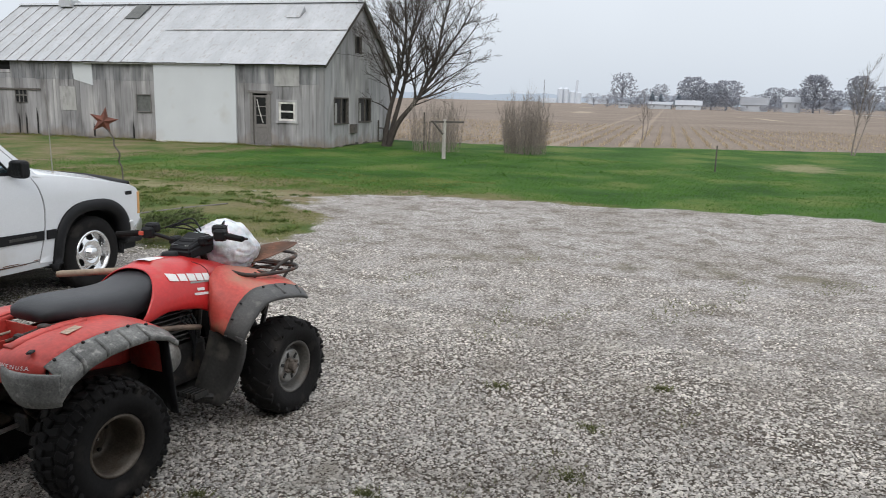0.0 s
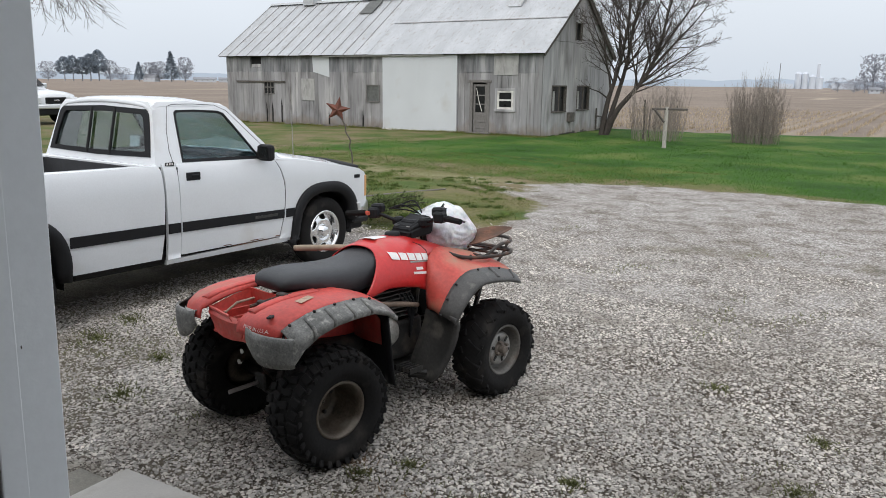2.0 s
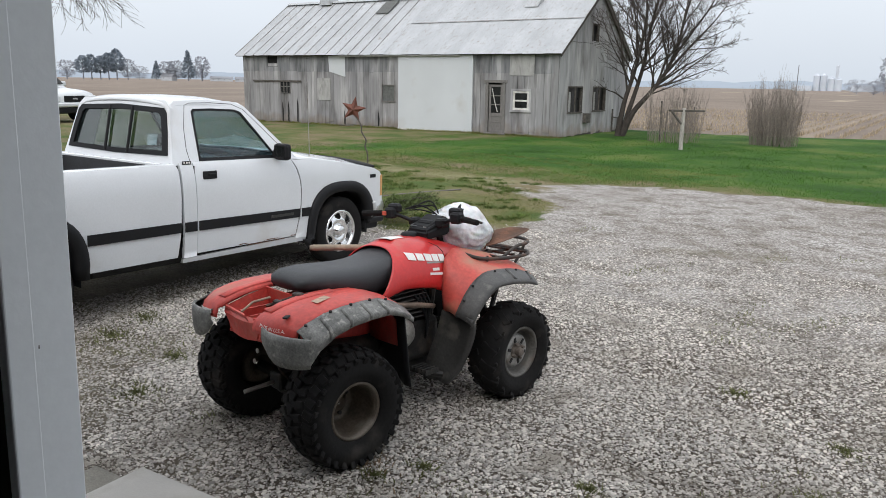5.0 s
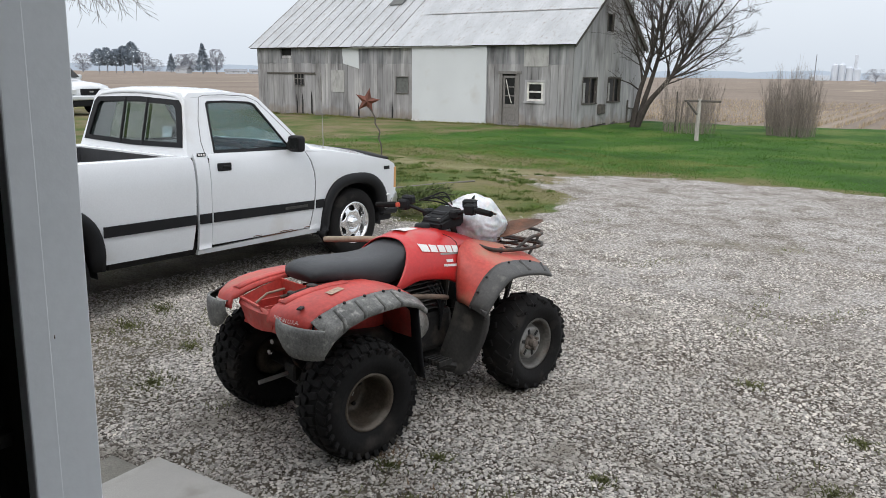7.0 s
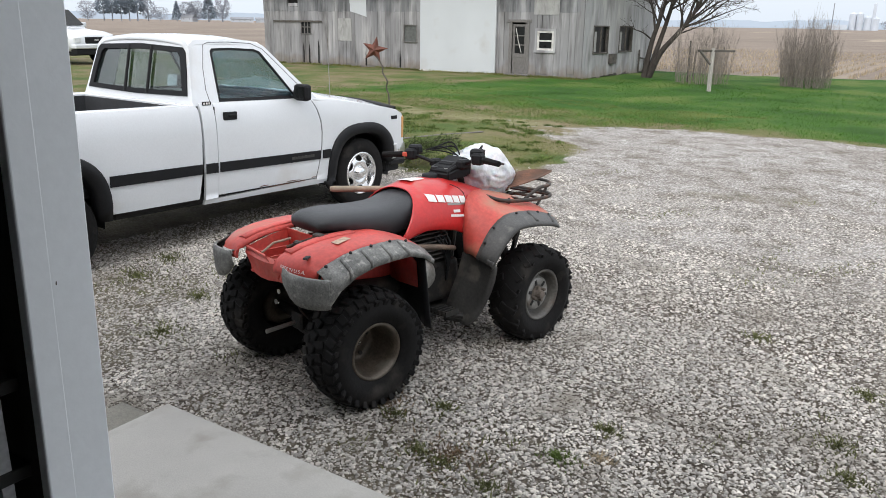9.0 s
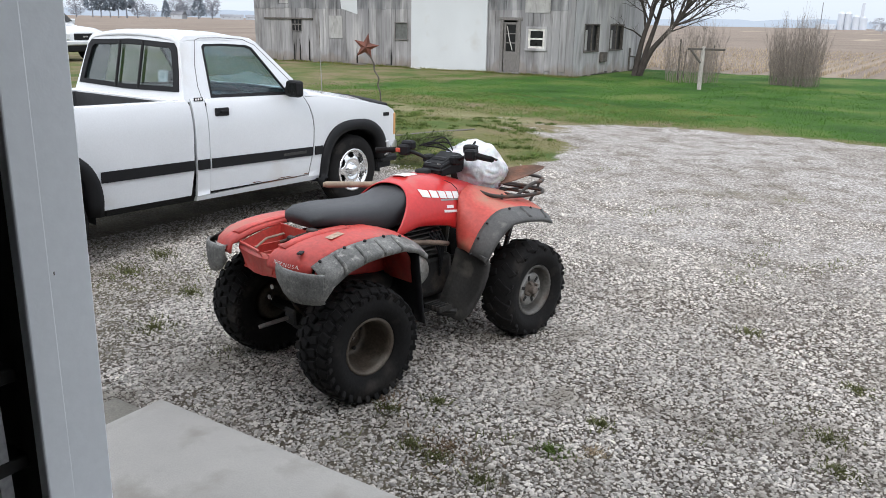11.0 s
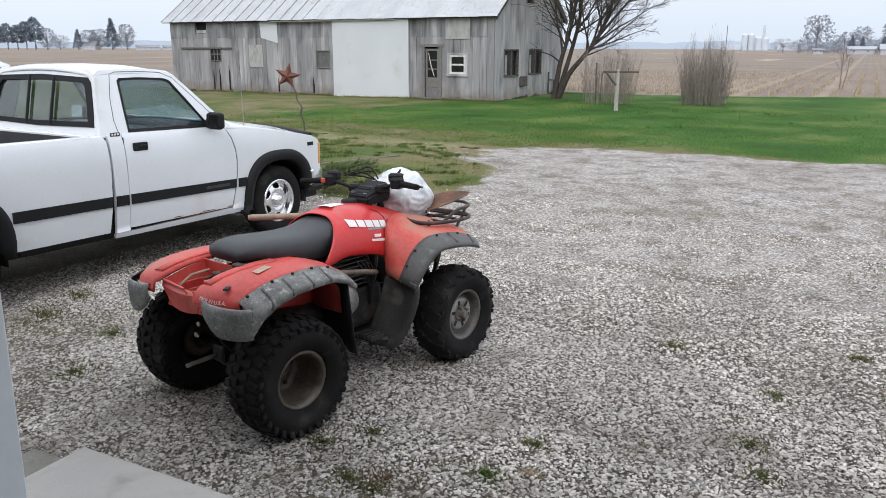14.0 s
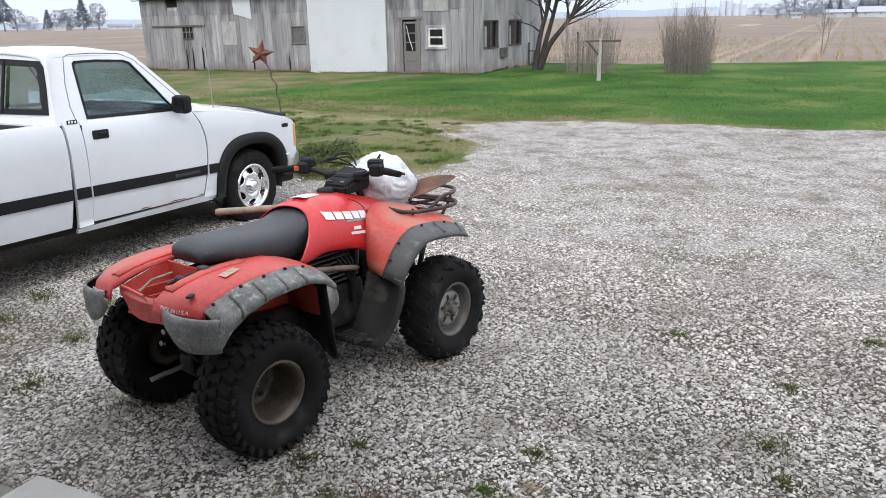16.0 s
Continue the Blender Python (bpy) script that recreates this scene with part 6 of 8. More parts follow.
part("tray_rim", tube(curve_pts([(0.105, -0.276, 0.698), (0.187, -0.266, 0.716), (0.184, -0.20, 0.742)], 4), 0.008, 6), M["red_dull"], bin_ob)
for pts in ([(0.19, -0.275, 0.715), (0.15, -0.286, 0.66), (0.165, -0.284, 0.645), (0.21, -0.28, 0.70)], [(0.02, -0.285, 0.70), (0.05, -0.30, 0.715), (0.09, -0.30, 0.695), (0.06, -0.288, 0.68)]):
    own = bmesh.new()
    own.faces.new([own.verts.new(p) for p in pts])
    bmesh.ops.solidify(own, geom=own.faces[:], thickness=0.005)
    part("broken_edge", own, M["red_dull"], bin_ob, "torn plastic edge")
part("tray_divider", box(-0.062, -0.052, -0.262, -0.03, 0.60, 0.712), M["red_dull"], bin_ob)
part("tray_divider", box(0.035, 0.043, -0.262, -0.03, 0.60, 0.70), M["red_dull"], bin_ob)
part("tray_divider", box(-0.14, 0.14, -0.15, -0.142, 0.60, 0.675), M["red_dull"], bin_ob)
part("latch", tube([(0.075, -0.19, 0.742), (0.115, -0.13, 0.762), (0.15, -0.09, 0.778), (0.205, -0.03, 0.797)], 0.009, 6), M["rack"], bin_ob, "rusty latch rod")
part("latch_bracket", box(0.10, 0.155, -0.17, -0.14, 0.745, 0.775, 0.006), M["rack"], bin_ob, "rusty latch bracket")
part("latch_bracket", box(0.15, 0.21, -0.09, -0.05, 0.776, 0.806, 0.006), M["rack"], bin_ob)
part("latch_clip", box(0.125, 0.16, -0.235, -0.205, 0.715, 0.75, 0.004), M["red_dull"], bin_ob)
part("strap", tube([(-0.025, -0.268, 0.66), (-0.03, -0.266, 0.71), (-0.032, -0.20, 0.745), (-0.03, -0.10, 0.752)], 0.0065, 6), M["handle_wood"], bin_ob, "frayed tan cord")

# seat
srings = []
for y, hw, top, bot in ((-0.035, 0.12, 0.838, 0.795), (-0.020, 0.145, 0.860, 0.785), (0.03, 0.168, 0.877, 0.775), (0.12, 0.184, 0.881, 0.755), (0.24, 0.188, 0.874, 0.730), (0.36, 0.186, 0.868, 0.704), (0.44, 0.184, 0.871, 0.690), (0.52, 0.184, 0.884, 0.705), (0.58, 0.178, 0.903, 0.77), (0.63, 0.145, 0.918, 0.82), (0.665, 0.10, 0.928, 0.86)):
    mid, hz = (top + bot) / 2, (top - bot) / 2
    srings.append([(hw * math.copysign(abs(math.cos(a)) ** 0.6, math.cos(a)), y, mid + hz * math.copysign(abs(math.sin(a)) ** 0.68, math.sin(a))) for a in [math.tau * k / 24 for k in range(24)]])
seat = part("seat", loft(srings), M["vinyl"], atv, "long black vinyl saddle", True)
both("seat_piping", tube(curve_pts([(0.15, 0.0, 0.782), (0.185, 0.10, 0.768), (0.190, 0.24, 0.745), (0.187, 0.40, 0.712)], 4), 0.006, 6), M["black_trim"], parent=seat)

# tank cover and nose: an open shell whose lower edge arches over the engine
BODY_Y = [0.38, 0.45, 0.52, 0.58, 0.69, 0.80, 0.87, 0.95, 1.06, 1.16, 1.28, 1.42, 1.54, 1.60]
BODY_W = [0.222, 0.236, 0.244, 0.248, 0.250, 0.246, 0.236, 0.222, 0.198, 0.172, 0.175, 0.19, 0.19, 0.15]
BODY_LOW = [0.694, 0.688, 0.708, 0.722, 0.712, 0.690, 0.66, 0.65, 0.645, 0.64, 0.64, 0.645, 0.65, 0.66]
BODY_TOP = [0.82, 0.87, 0.905, 0.928, 0.957, 0.957, 0.950, 0.932, 0.898, 0.866, 0.825, 0.775, 0.735, 0.705]


def body_at(y):
    return [float(np.interp(y, BODY_Y, row)) for row in (BODY_W, BODY_LOW, BODY_TOP)]


def body_x(y, z):
    w, low, top = body_at(y)
    v = min(max((z - low) / (top - low), 0.0), 0.999)
    return w * (1 - v ** 2.5) ** (1 / 2.5)


brings = []
ends = curve_pts([(y, 0, 0) for y in BODY_Y], 2)
for p in ends:
    ring = []
    for k in range(-18, 19):
        a = k / 18 * math.pi / 2
        s, c = abs(math.sin(a)) ** 0.8, math.cos(a) ** 0.8
        y = p.x + (0.035 + 0.17 * c ** 1.2) * max(0.0, 1 - (p.x - 0.38) / 0.27)
        w, low, top = body_at(y if p.x < 0.6 else p.x)
        ring.append((math.copysign(w * s, a), y, low + (top - low) * c))
    # the lower edge turns in
    x0, y0, z0 = ring[-1]
    ring = [(-x0 + 0.012, y0, z0 - 0.008)] + ring + [(x0 - 0.012, y0, z0 - 0.008)]
    brings.append(ring)
cover = part("tank_cover", sheet(brings, 0.005), M["red"], atv, "faded red tank and nose cover", True)


def body_decal(name, y0, y1, z0, z1, material, label, lift=0.003, slant=0.0, n=8, bm=None):
    rows = []
    for i in range(n + 1):
        y = y0 + (y1 - y0) * i / n
        rows.append([(body_x(y, z) + lift, y, z + 0.5 * lift) for z in [z0 + slant * i / n + (z1 - z0) * j / 3 for j in range(4)]])
    own = sheet(rows, 0.0012, bm)
    return own if bm is not None else part(name, own, material, cover, label)


blocks = bmesh.new()
for k in range(5):
    y0 = 0.632 + 0.060 * k
    body_decal("", y0, y0 + 0.051, 0.868 - 0.010 * k, 0.905 - 0.010 * k, None, "", 0.004, -0.010, 4, blocks)
part("side_lettering_bar", blocks, M["decal"], cover, "row of bold white blocks")
body_decal("side_small_bar", 0.755, 0.925, 0.832, 0.842, M["alloy_dull"], "thin grey lettering bar", slant=-0.022)
body_decal("side_emblem", 0.765, 0.885, 0.766, 0.780, M["decal"], "small white emblem", slant=-0.018)
body_decal("side_emblem", 0.79, 0.85, 0.786, 0.802, M["decal"], "small white emblem", slant=-0.008, n=3)
gap_line = tube([(body_x(y, z) + 0.001, y, z) for y, z in ((0.865, 0.925), (0.915, 0.90), (0.935, 0.87), (0.925, 0.82), (0.895, 0.76), (0.875, 0.70))], 0.003, 5)
part("panel_gap", gap_line, M["seam"], cover)
top_label = sheet([[(x, y, 0.9605 - 0.35 * abs(x) ** 1.5) for x in (-0.10, -0.05, 0.0, 0.03)] for y in (0.66, 0.71, 0.76)], 0.0015)
part("tank_label", top_label, M["decal"], cover, "pale warning label")
filler = lathe([(0.0, 0.048), (0.022, 0.046), (0.028, 0.038), (0.029, 0.002)], 20)
filler.transform(Matrix.Translation((-0.02, 0.845, 0.945)) @ Matrix.Rotation(radians(-90), 4, "Y"))
part("fuel_cap", filler, M["black_trim"], cover, "black round fuel cap", True)
both("cover_bolt", tube([(0.238, 0.43, 0.70), (0.247, 0.43, 0.70)], 0.008, 8), M["seam"], parent=cover)

# front mudguards: red column behind the wheel, then over it
INNER = [(0.248, 0.860, 0.535), (0.246, 0.852, 0.64), (0.240, 0.868, 0.735), (0.215, 0.905, 0.835), (0.185, 1.00, 0.880), (0.160, 1.12, 0.862), (0.160, 1.28, 0.822), (0.165, 1.40, 0.780), (0.165, 1.50, 0.740)]
BOUND = [(0.398, 0.812, 0.545), (0.412, 0.852, 0.628), (0.420, 0.915, 0.706), (0.422, 1.010, 0.757), (0.424, 1.10, 0.764), (0.424, 1.20, 0.757), (0.424, 1.29, 0.742), (0.42, 1.40, 0.708), (0.412, 1.48, 0.668)]
OUTER = [(0.500, 0.826, 0.508), (0.518, 0.885, 0.606), (0.526, 0.948, 0.668), (0.528, 1.02, 0.707), (0.528, 1.11, 0.709), (0.526, 1.19, 0.702), (0.522, 1.27, 0.690), (0.516, 1.335, 0.674), (0.506, 1.395, 0.655)]
fg, ff = [], []
for i, (a, b, c) in enumerate(zip(*[curve_pts(p, 2) for p in (INNER, BOUND, OUTER)])):
    arch_up = 0.028 * math.sin(math.pi * min(i / 16, 1.0))
    fg.append([a.lerp(b, u) + Vector((0, -0.006, 0.016 - arch_up * 1.6)) * math.sin(math.pi * u) for u in (0, 0.15, 0.3, 0.45, 0.6, 0.75, 0.88, 1.0)])
    up = Vector((0, -0.004, 0.006))
    ff.append([b + up + Vector((-0.006, 0, 0)), b.lerp(c, 0.2) + up, b.lerp(c, 0.55) + up * 1.8, b.lerp(c, 0.85) + up * 1.5, c + Vector((0, 0, 0.004)), c + Vector((0.001, 0.006, -0.012)), c + Vector((-0.012, 0.010, -0.018))])
both("front_mudguard", sheet(fg, 0.006), M["red_dusty"], "scuffed red front mudguard", True)
both("front_flare", sheet(ff, 0.007), M["front_grey"], "weathered grey plastic wheel flare", True)
for i in (0, 1, 2, 4, 6, 7):
    b, c = Vector(BOUND[i]), Vector(OUTER[i])
    own = lathe([(-0.004, 0.0075), (0.004, 0.007), (0.006, 0.001)], 8)
    own.transform(Matrix.Translation(b.lerp(c, 0.12) + Vector((0, -0.008, 0.010))) @ Matrix.Rotation(radians(-75), 4, "Y"))
    both("flare_screw", own, M["seam"])
for i in (5, 7):
    b, c = Vector(BOUND[i]), Vector(OUTER[i])
    rib = [[b.lerp(c, u) + Vector((0, dy - 0.004, 0.010 + hh)) for u in (0.1, 0.5, 0.9)] for dy, hh in ((-0.012, 0.0), (0, 0.007), (0.012, 0.0))]
    both("flare_rib", sheet(rib, 0.003), M["front_grey"], "", True)
leg = []
for z, xi, yi, xo, yo in ((0.550, 0.250, 0.846, 0.502, 0.818), (0.50, 0.243, 0.838, 0.498, 0.838), (0.43, 0.232, 0.822, 0.476, 0.845), (0.36, 0.216, 0.802, 0.452, 0.840), (0.29, 0.200, 0.782, 0.424, 0.826), (0.22, 0.188, 0.762, 0.392, 0.806), (0.175, 0.186, 0.752, 0.362, 0.790), (0.150, 0.192, 0.750, 0.335, 0.780)):
    leg.append([(xi - 0.012, yi + 0.05, z), (xi, yi, z), (xi * 0.7 + xo * 0.3, yi * 0.7 + yo * 0.3 + 0.012, z), (xi * 0.35 + xo * 0.65, yi * 0.35 + yo * 0.65 + 0.012, z), (xo - 0.02, yo - 0.004, z), (xo, yo, z - 0.006), (xo + 0.004, yo + 0.03, z - 0.012)])
both("leg_shield", sheet(leg, 0.008), M["leg_grey"], "dirty dark grey plastic leg shield", True)
both("foot_rest", tube([(0.16, 0.62, 0.25), (0.34, 0.63, 0.25), (0.40, 0.70, 0.24)], 0.018, 8), M["engine"])
peg = bmesh.new()
for k in range(5):
    box(0.27 + 0.028 * k, 0.278 + 0.028 * k, 0.58, 0.68, 0.255, 0.285, 0.002, peg)
both("foot_peg", peg, M["engine"])

# engine, frame and running gear
engine = part("engine", box(-0.16, 0.17, 0.42, 0.90, 0.26, 0.50, 0.03, None, 2), M["engine"], atv, "dark oily engine")
part("cylinder", box(-0.10, 0.12, 0.54, 0.78, 0.48, 0.66, 0.015), M["engine"], engine)
for k in range(7):
    part("cooling_fin", box(-0.135, 0.185, 0.47, 0.80, 0.520 + k * 0.026, 0.527 + k * 0.026, 0.002), M["fin"], engine)
cover_bm = lathe([(0.165, 0.088), (0.205, 0.083), (0.228, 0.064), (0.236, 0.02), (0.237, 0.002)], 28)
cover_bm.transform(Matrix.Translation((0.03, 0.565, 0.465)))
part("clutch_cover", cover_bm, M["alloy_dull"], atv, "dull aluminium round engine cover", True)
for k in range(5):
    own = lathe([(0.0, 0.009), (0.008, 0.008), (0.009, 0.001)], 6)
    own.transform(Matrix.Translation((0.235, 0.565, 0.465)) @ Matrix.Rotation(math.tau * k / 5, 4, "X") @ Matrix.Translation((0, 0, 0.072)))
    part("cover_screw", own, M["engine"], engine)
pipes = bmesh.new()
for sgn in (-1, 1):
    tube(curve_pts([(sgn * 0.13, 1.50, 0.66), (sgn * 0.14, 1.30, 0.30), (sgn * 0.17, 0.9, 0.22), (sgn * 0.17, 0.45, 0.22), (sgn * 0.13, 0.2, 0.46), (sgn * 0.12, -0.16, 0.54)], 5), 0.016, 8, pipes)
    tube([(sgn * 0.14, 1.05, 0.80), (sgn * 0.13, 0.4, 0.62), (sgn * 0.12, -0.16, 0.57)], 0.015, 8, pipes)
part("frame_tube", pipes, M["engine"], atv)
part("side_rail", tube(curve_pts([(0.20, 0.40, 0.665), (0.245, 0.52, 0.64), (0.25, 0.66, 0.615), (0.23, 0.80, 0.58)], 4), 0.015, 8), M["pipe"], atv, "rusty brown exhaust pipe", True)
part("carburettor", box(-0.05, 0.16, 0.42, 0.52, 0.52, 0.64, 0.02, None, 2), M["engine"], engine)
for k in range(4):
    hose = tube(curve_pts([(0.17, 0.70 + 0.03 * k, 0.66), (0.20, 0.74 + 0.02 * k, 0.58), (0.19, 0.78, 0.48 - 0.02 * k), (0.15, 0.80, 0.36)], 4), 0.007, 6)
    part("hose", hose, M["black_trim"], engine)
muffler = tube([(0.20, 0.40, 0.44), (0.205, 0.34, 0.45), (0.21, -0.02, 0.49), (0.21, -0.14, 0.51)], [0.03, 0.055, 0.06, 0.045], 14)
part("muffler", muffler, M["engine"], atv, "dark exhaust muffler", True)
axle = bmesh.new()
tube([(-0.34, 0.0, 0.29), (0.34, 0.0, 0.29)], 0.03, 10, axle)
merge(axle, lathe([(-0.10, 0.03), (-0.07, 0.085), (0.07, 0.085), (0.10, 0.03)], 18), Matrix.Translation((0, 0, 0.29)))
part("rear_axle", axle, M["engine"], atv)
both("rear_shock", tube([(0.15, 0.02, 0.30), (0.12, 0.10, 0.60)], 0.03, 10), M["engine"])
both("front_axle_arm", tube([(0.10, 1.20, 0.36), (0.34, 1.24, 0.29)], 0.022, 8), M["engine"])
both("front_shock", tube([(0.16, 1.18, 0.70), (0.27, 1.23, 0.36)], 0.03, 10), M["engine"])
part("hitch_bar", tube([(-0.02, -0.285, 0.298), (-0.01, -0.06, 0.312)], 0.013, 4), M["alloy_dull"], atv, "bare steel hitch bar")
part("hitch_bracket", box(-0.05, 0.05, -0.12, 0.0, 0.27, 0.36, 0.01), M["engine"], atv)
part("guard_stay", tube([(0.16, -0.10, 0.33), (0.19, -0.20, 0.44), (0.24, -0.29, 0.60)], 0.006, 6), M["rack"], atv, "thin rusty stay")
for x, z in ((-0.165, 0.44), (-0.20, 0.375)):
    own = lathe([(0, 0.013), (0.006, 0.013), (0.007, 0.001)], 10)
    own.transform(Matrix.Translation((x, -0.11, z)) @ Matrix.Rotation(radians(-90), 4, "Z"))
    part("bolt", own, M["decal"], atv, "pale bolt head")
part("skid_plate", box(-0.18, 0.18, 0.25, 1.25, 0.20, 0.235, 0.01), M["engine"], atv)
part("air_box", box(-0.15, 0.15, 0.0, 0.50, 0.48, 0.70, 0.02), M["black_trim"], atv)

# handlebars, turned a little
BARS = Matrix.Translation((-0.018, 1.00, 0)) @ Matrix.Rotation(radians(13), 4, "Z") @ Matrix.Translation((0, -1.04, 0))
hb = tube(curve_pts([(-0.40, 0.93, 1.055), (-0.24, 0.985, 1.06), (-0.12, 1.03, 1.02), (-0.05, 1.04, 0.985), (0.05, 1.04, 0.985), (0.12, 1.03, 1.02), (0.24, 0.985, 1.06), (0.40, 0.93, 1.055)], 5), 0.011, 8)
hb.transform(BARS)
bars = part("handlebar", hb, M["black_trim"], atv, "black handlebars with levers and switches", True)
for sgn in (-1, 1):
    g = tube([(sgn * 0.285, 0.970, 1.06), (sgn * 0.29, 0.968, 1.06), (sgn * 0.405, 0.928, 1.055), (sgn * 0.41, 0.926, 1.055)], [0.014, 0.018, 0.017, 0.013], 10)
    g.transform(BARS)
    part("grip", g, M["tyre"], bars, "black rubber grip")
    lv = tube(curve_pts([(sgn * 0.21, 1.03, 1.065), (sgn * 0.27, 1.035, 1.06), (sgn * 0.40, 0.99, 1.045)], 4), 0.007, 6)
    lv.transform(BARS)
    part("lever", lv, M["rack"], bars)
    sw = box(sgn * 0.235 - 0.035, sgn * 0.235 + 0.035, 0.955, 1.02, 1.03, 1.095, 0.012)
    box(sgn * 0.22 - 0.05, sgn * 0.22 + 0.03, 0.99, 1.05, 1.06, 1.115, 0.012, sw)
    sw.transform(BARS)
    part("switch_housing", sw, M["black_trim"], bars)
    for k, (dy, dz) in enumerate(((0.05, 0.02), (0.07, -0.01), (-0.03, 0.0), (0.02, -0.04))):
        cb = tube(curve_pts([(sgn * 0.20, 1.0 + dy * 0.6, 1.08), (sgn * 0.13, 1.08 + dy, 1.10 + dz), (sgn * 0.05, 1.13, 1.02), (sgn * 0.03, 1.12, 0.90)], 5), 0.0045, 5)
        part("cable", cb, M["black_trim"], bars)
rs = box(-0.275, -0.245, 0.945, 0.957, 1.05, 1.075, 0.003)
rs.transform(BARS)
part("kill_switch", rs, M["decal_red"], bars, "red kill switch")
pod = bmesh.new()
loft([[(-0.085, 0.955, 0.925), (0.085, 0.955, 0.925), (0.10, 1.15, 0.94), (-0.10, 1.15, 0.94)], [(-0.09, 0.95, 0.965), (0.09, 0.95, 0.965), (0.105, 1.155, 1.005), (-0.105, 1.155, 1.005)], [(-0.07, 0.975, 0.985), (0.07, 0.975, 0.985), (0.08, 1.13, 1.03), (-0.08, 1.13, 1.03)]], True, True, pod)
bmesh.ops.bevel(pod, geom=pod.edges[:], offset=0.01, segments=2, affect="EDGES")
pod.transform(Matrix.Translation((-0.018, -0.04, 0)) @ Matrix.Translation((0, 0, 0.925)) @ Matrix.Diagonal((1.0, 0.9, 1.25, 1)) @ Matrix.Translation((0, 0.10, -0.925)))
pod_ob = part("instrument_pod", pod, M["black_trim"], bars, "black instrument and headlight pod")
part("dial", tube([(-0.068, 0.95, 0.98), (-0.068, 0.945, 1.003)], 0.032, 14), M["vinyl"], pod_ob)
part("dial", tube([(0.027, 0.95, 0.98), (0.027, 0.945, 1.002)], 0.022, 14), M["alloy_dull"], pod_ob)
clutter = bmesh.new()
box(-0.06, 0.06, 1.0, 1.06, 0.965, 1.03, 0.012, clutter)
box(0.07, 0.13, 1.02, 1.10, 0.99, 1.045, 0.012, clutter)
box(-0.14, -0.08, 1.0, 1.07, 0.985, 1.035, 0.012, clutter)
clutter.transform(Matrix.Translation((-0.018, -0.04, 0)))
part("bar_clamp", clutter, M["black_trim"], bars)
part("steering_stem", tube([(0, 1.12, 0.80), (0, 1.045, 1.0)], 0.02, 8), M["engine"], atv)

# front rack
rk = part("front_rack", tube(curve_pts([(-0.15, 1.14, 0.855), (-0.29, 1.22, 0.81), (-0.32, 1.45, 0.785), (-0.29, 1.66, 0.775), (-0.15, 1.77, 0.77), (0.15, 1.77, 0.77), (0.29, 1.66, 0.775), (0.32, 1.45, 0.785), (0.29, 1.22, 0.81), (0.15, 1.14, 0.855)], 5), 0.0115, 8), M["rack"], atv, "rusted black tube carrier over the nose", True)
part("rack_rail", tube(curve_pts([(-0.29, 1.42, 0.785), (-0.30, 1.54, 0.84), (-0.27, 1.68, 0.84), (-0.14, 1.80, 0.838), (0.14, 1.80, 0.838), (0.27, 1.68, 0.84), (0.30, 1.54, 0.84), (0.29, 1.42, 0.785)], 5), 0.0105, 8), M["rack"], rk, "", True)
for y in (1.28, 1.40, 1.52, 1.64):
    part("rack_bar", tube([(-0.30, y, 0.79), (0.30, y, 0.79)], 0.009, 6), M["rack"], rk)
for x in (-0.12, 0.12):
    part("rack_bar", tube([(x, 1.2, 0.835), (x, 1.45, 0.792), (x, 1.77, 0.772)], 0.009, 6), M["rack"], rk)
for x in (-0.24, 0.24):
    part("rack_post", tube([(x, 1.34, 0.74), (x, 1.34, 0.80)], 0.01, 6), M["rack"], rk)
    part("rack_post", tube([(x, 1.58, 0.70), (x, 1.66, 0.775), (x, 1.70, 0.84)], 0.01, 6), M["rack"], rk)
both("flare_stay", tube([(0.34, 1.18, 0.58), (0.40, 1.20, 0.735)], 0.012, 6), M["rack"])
rk.location = (-0.02, -0.075, 0.0)

for ob in list(atv.children):
    if not ob.name.startswith(("wheel", "rear_axle", "front_axle_arm")):
        ob.matrix_basis = LEAN @ ob.matrix_basis

# ---- shovel and bag carried on the quad bike ----
AT = pose(-2.84, 2.565, 0, 0, 0, -4.0)
shovel = thing("shovel", AT, "long-handled shovel with a rusty pointed blade", "shovel")
end, heel, tip = Vector((-0.37, 0.43, 0.89)), Vector((0.06, 1.40, 0.832)), Vector((0.20, 1.73, 0.915))
part("handle", tube([end, end + 0.02 * (heel - end), heel - 0.05 * (heel - end), heel], [0.014, 0.018, 0.0175, 0.018], 10), M["handle_wood"], shovel, "worn wooden handle", True)
part("socket", tube([heel - 0.14 * (heel - end), heel, heel + 0.12 * (tip - heel)], [0.02, 0.022, 0.024], 10), M["rust"], shovel)
d = (tip - heel).normalized()
seen = Vector((0.55, -0.80, 0.20))
seen = (seen - d * seen.dot(d)).normalized()
sx = (seen + 0.62 * d.cross(seen)).normalized()
sn = sx.cross(d)
blade = []
for u, w in ((0.06, 0.04), (0.14, 0.075), (0.3, 0.088), (0.5, 0.086), (0.7, 0.07), (0.87, 0.042), (0.96, 0.018), (1.0, 0.005)):
    c = heel + (tip - heel) * u
    blade.append([c + sx * (w * v) + sn * (0.035 * v * v * w / 0.115 + 0.012 * u) for v in (-1, -0.6, -0.2, 0.2, 0.6, 1)])
part("blade", sheet(blade, 0.004), M["rust"], shovel, "rusty pointed steel blade", True)

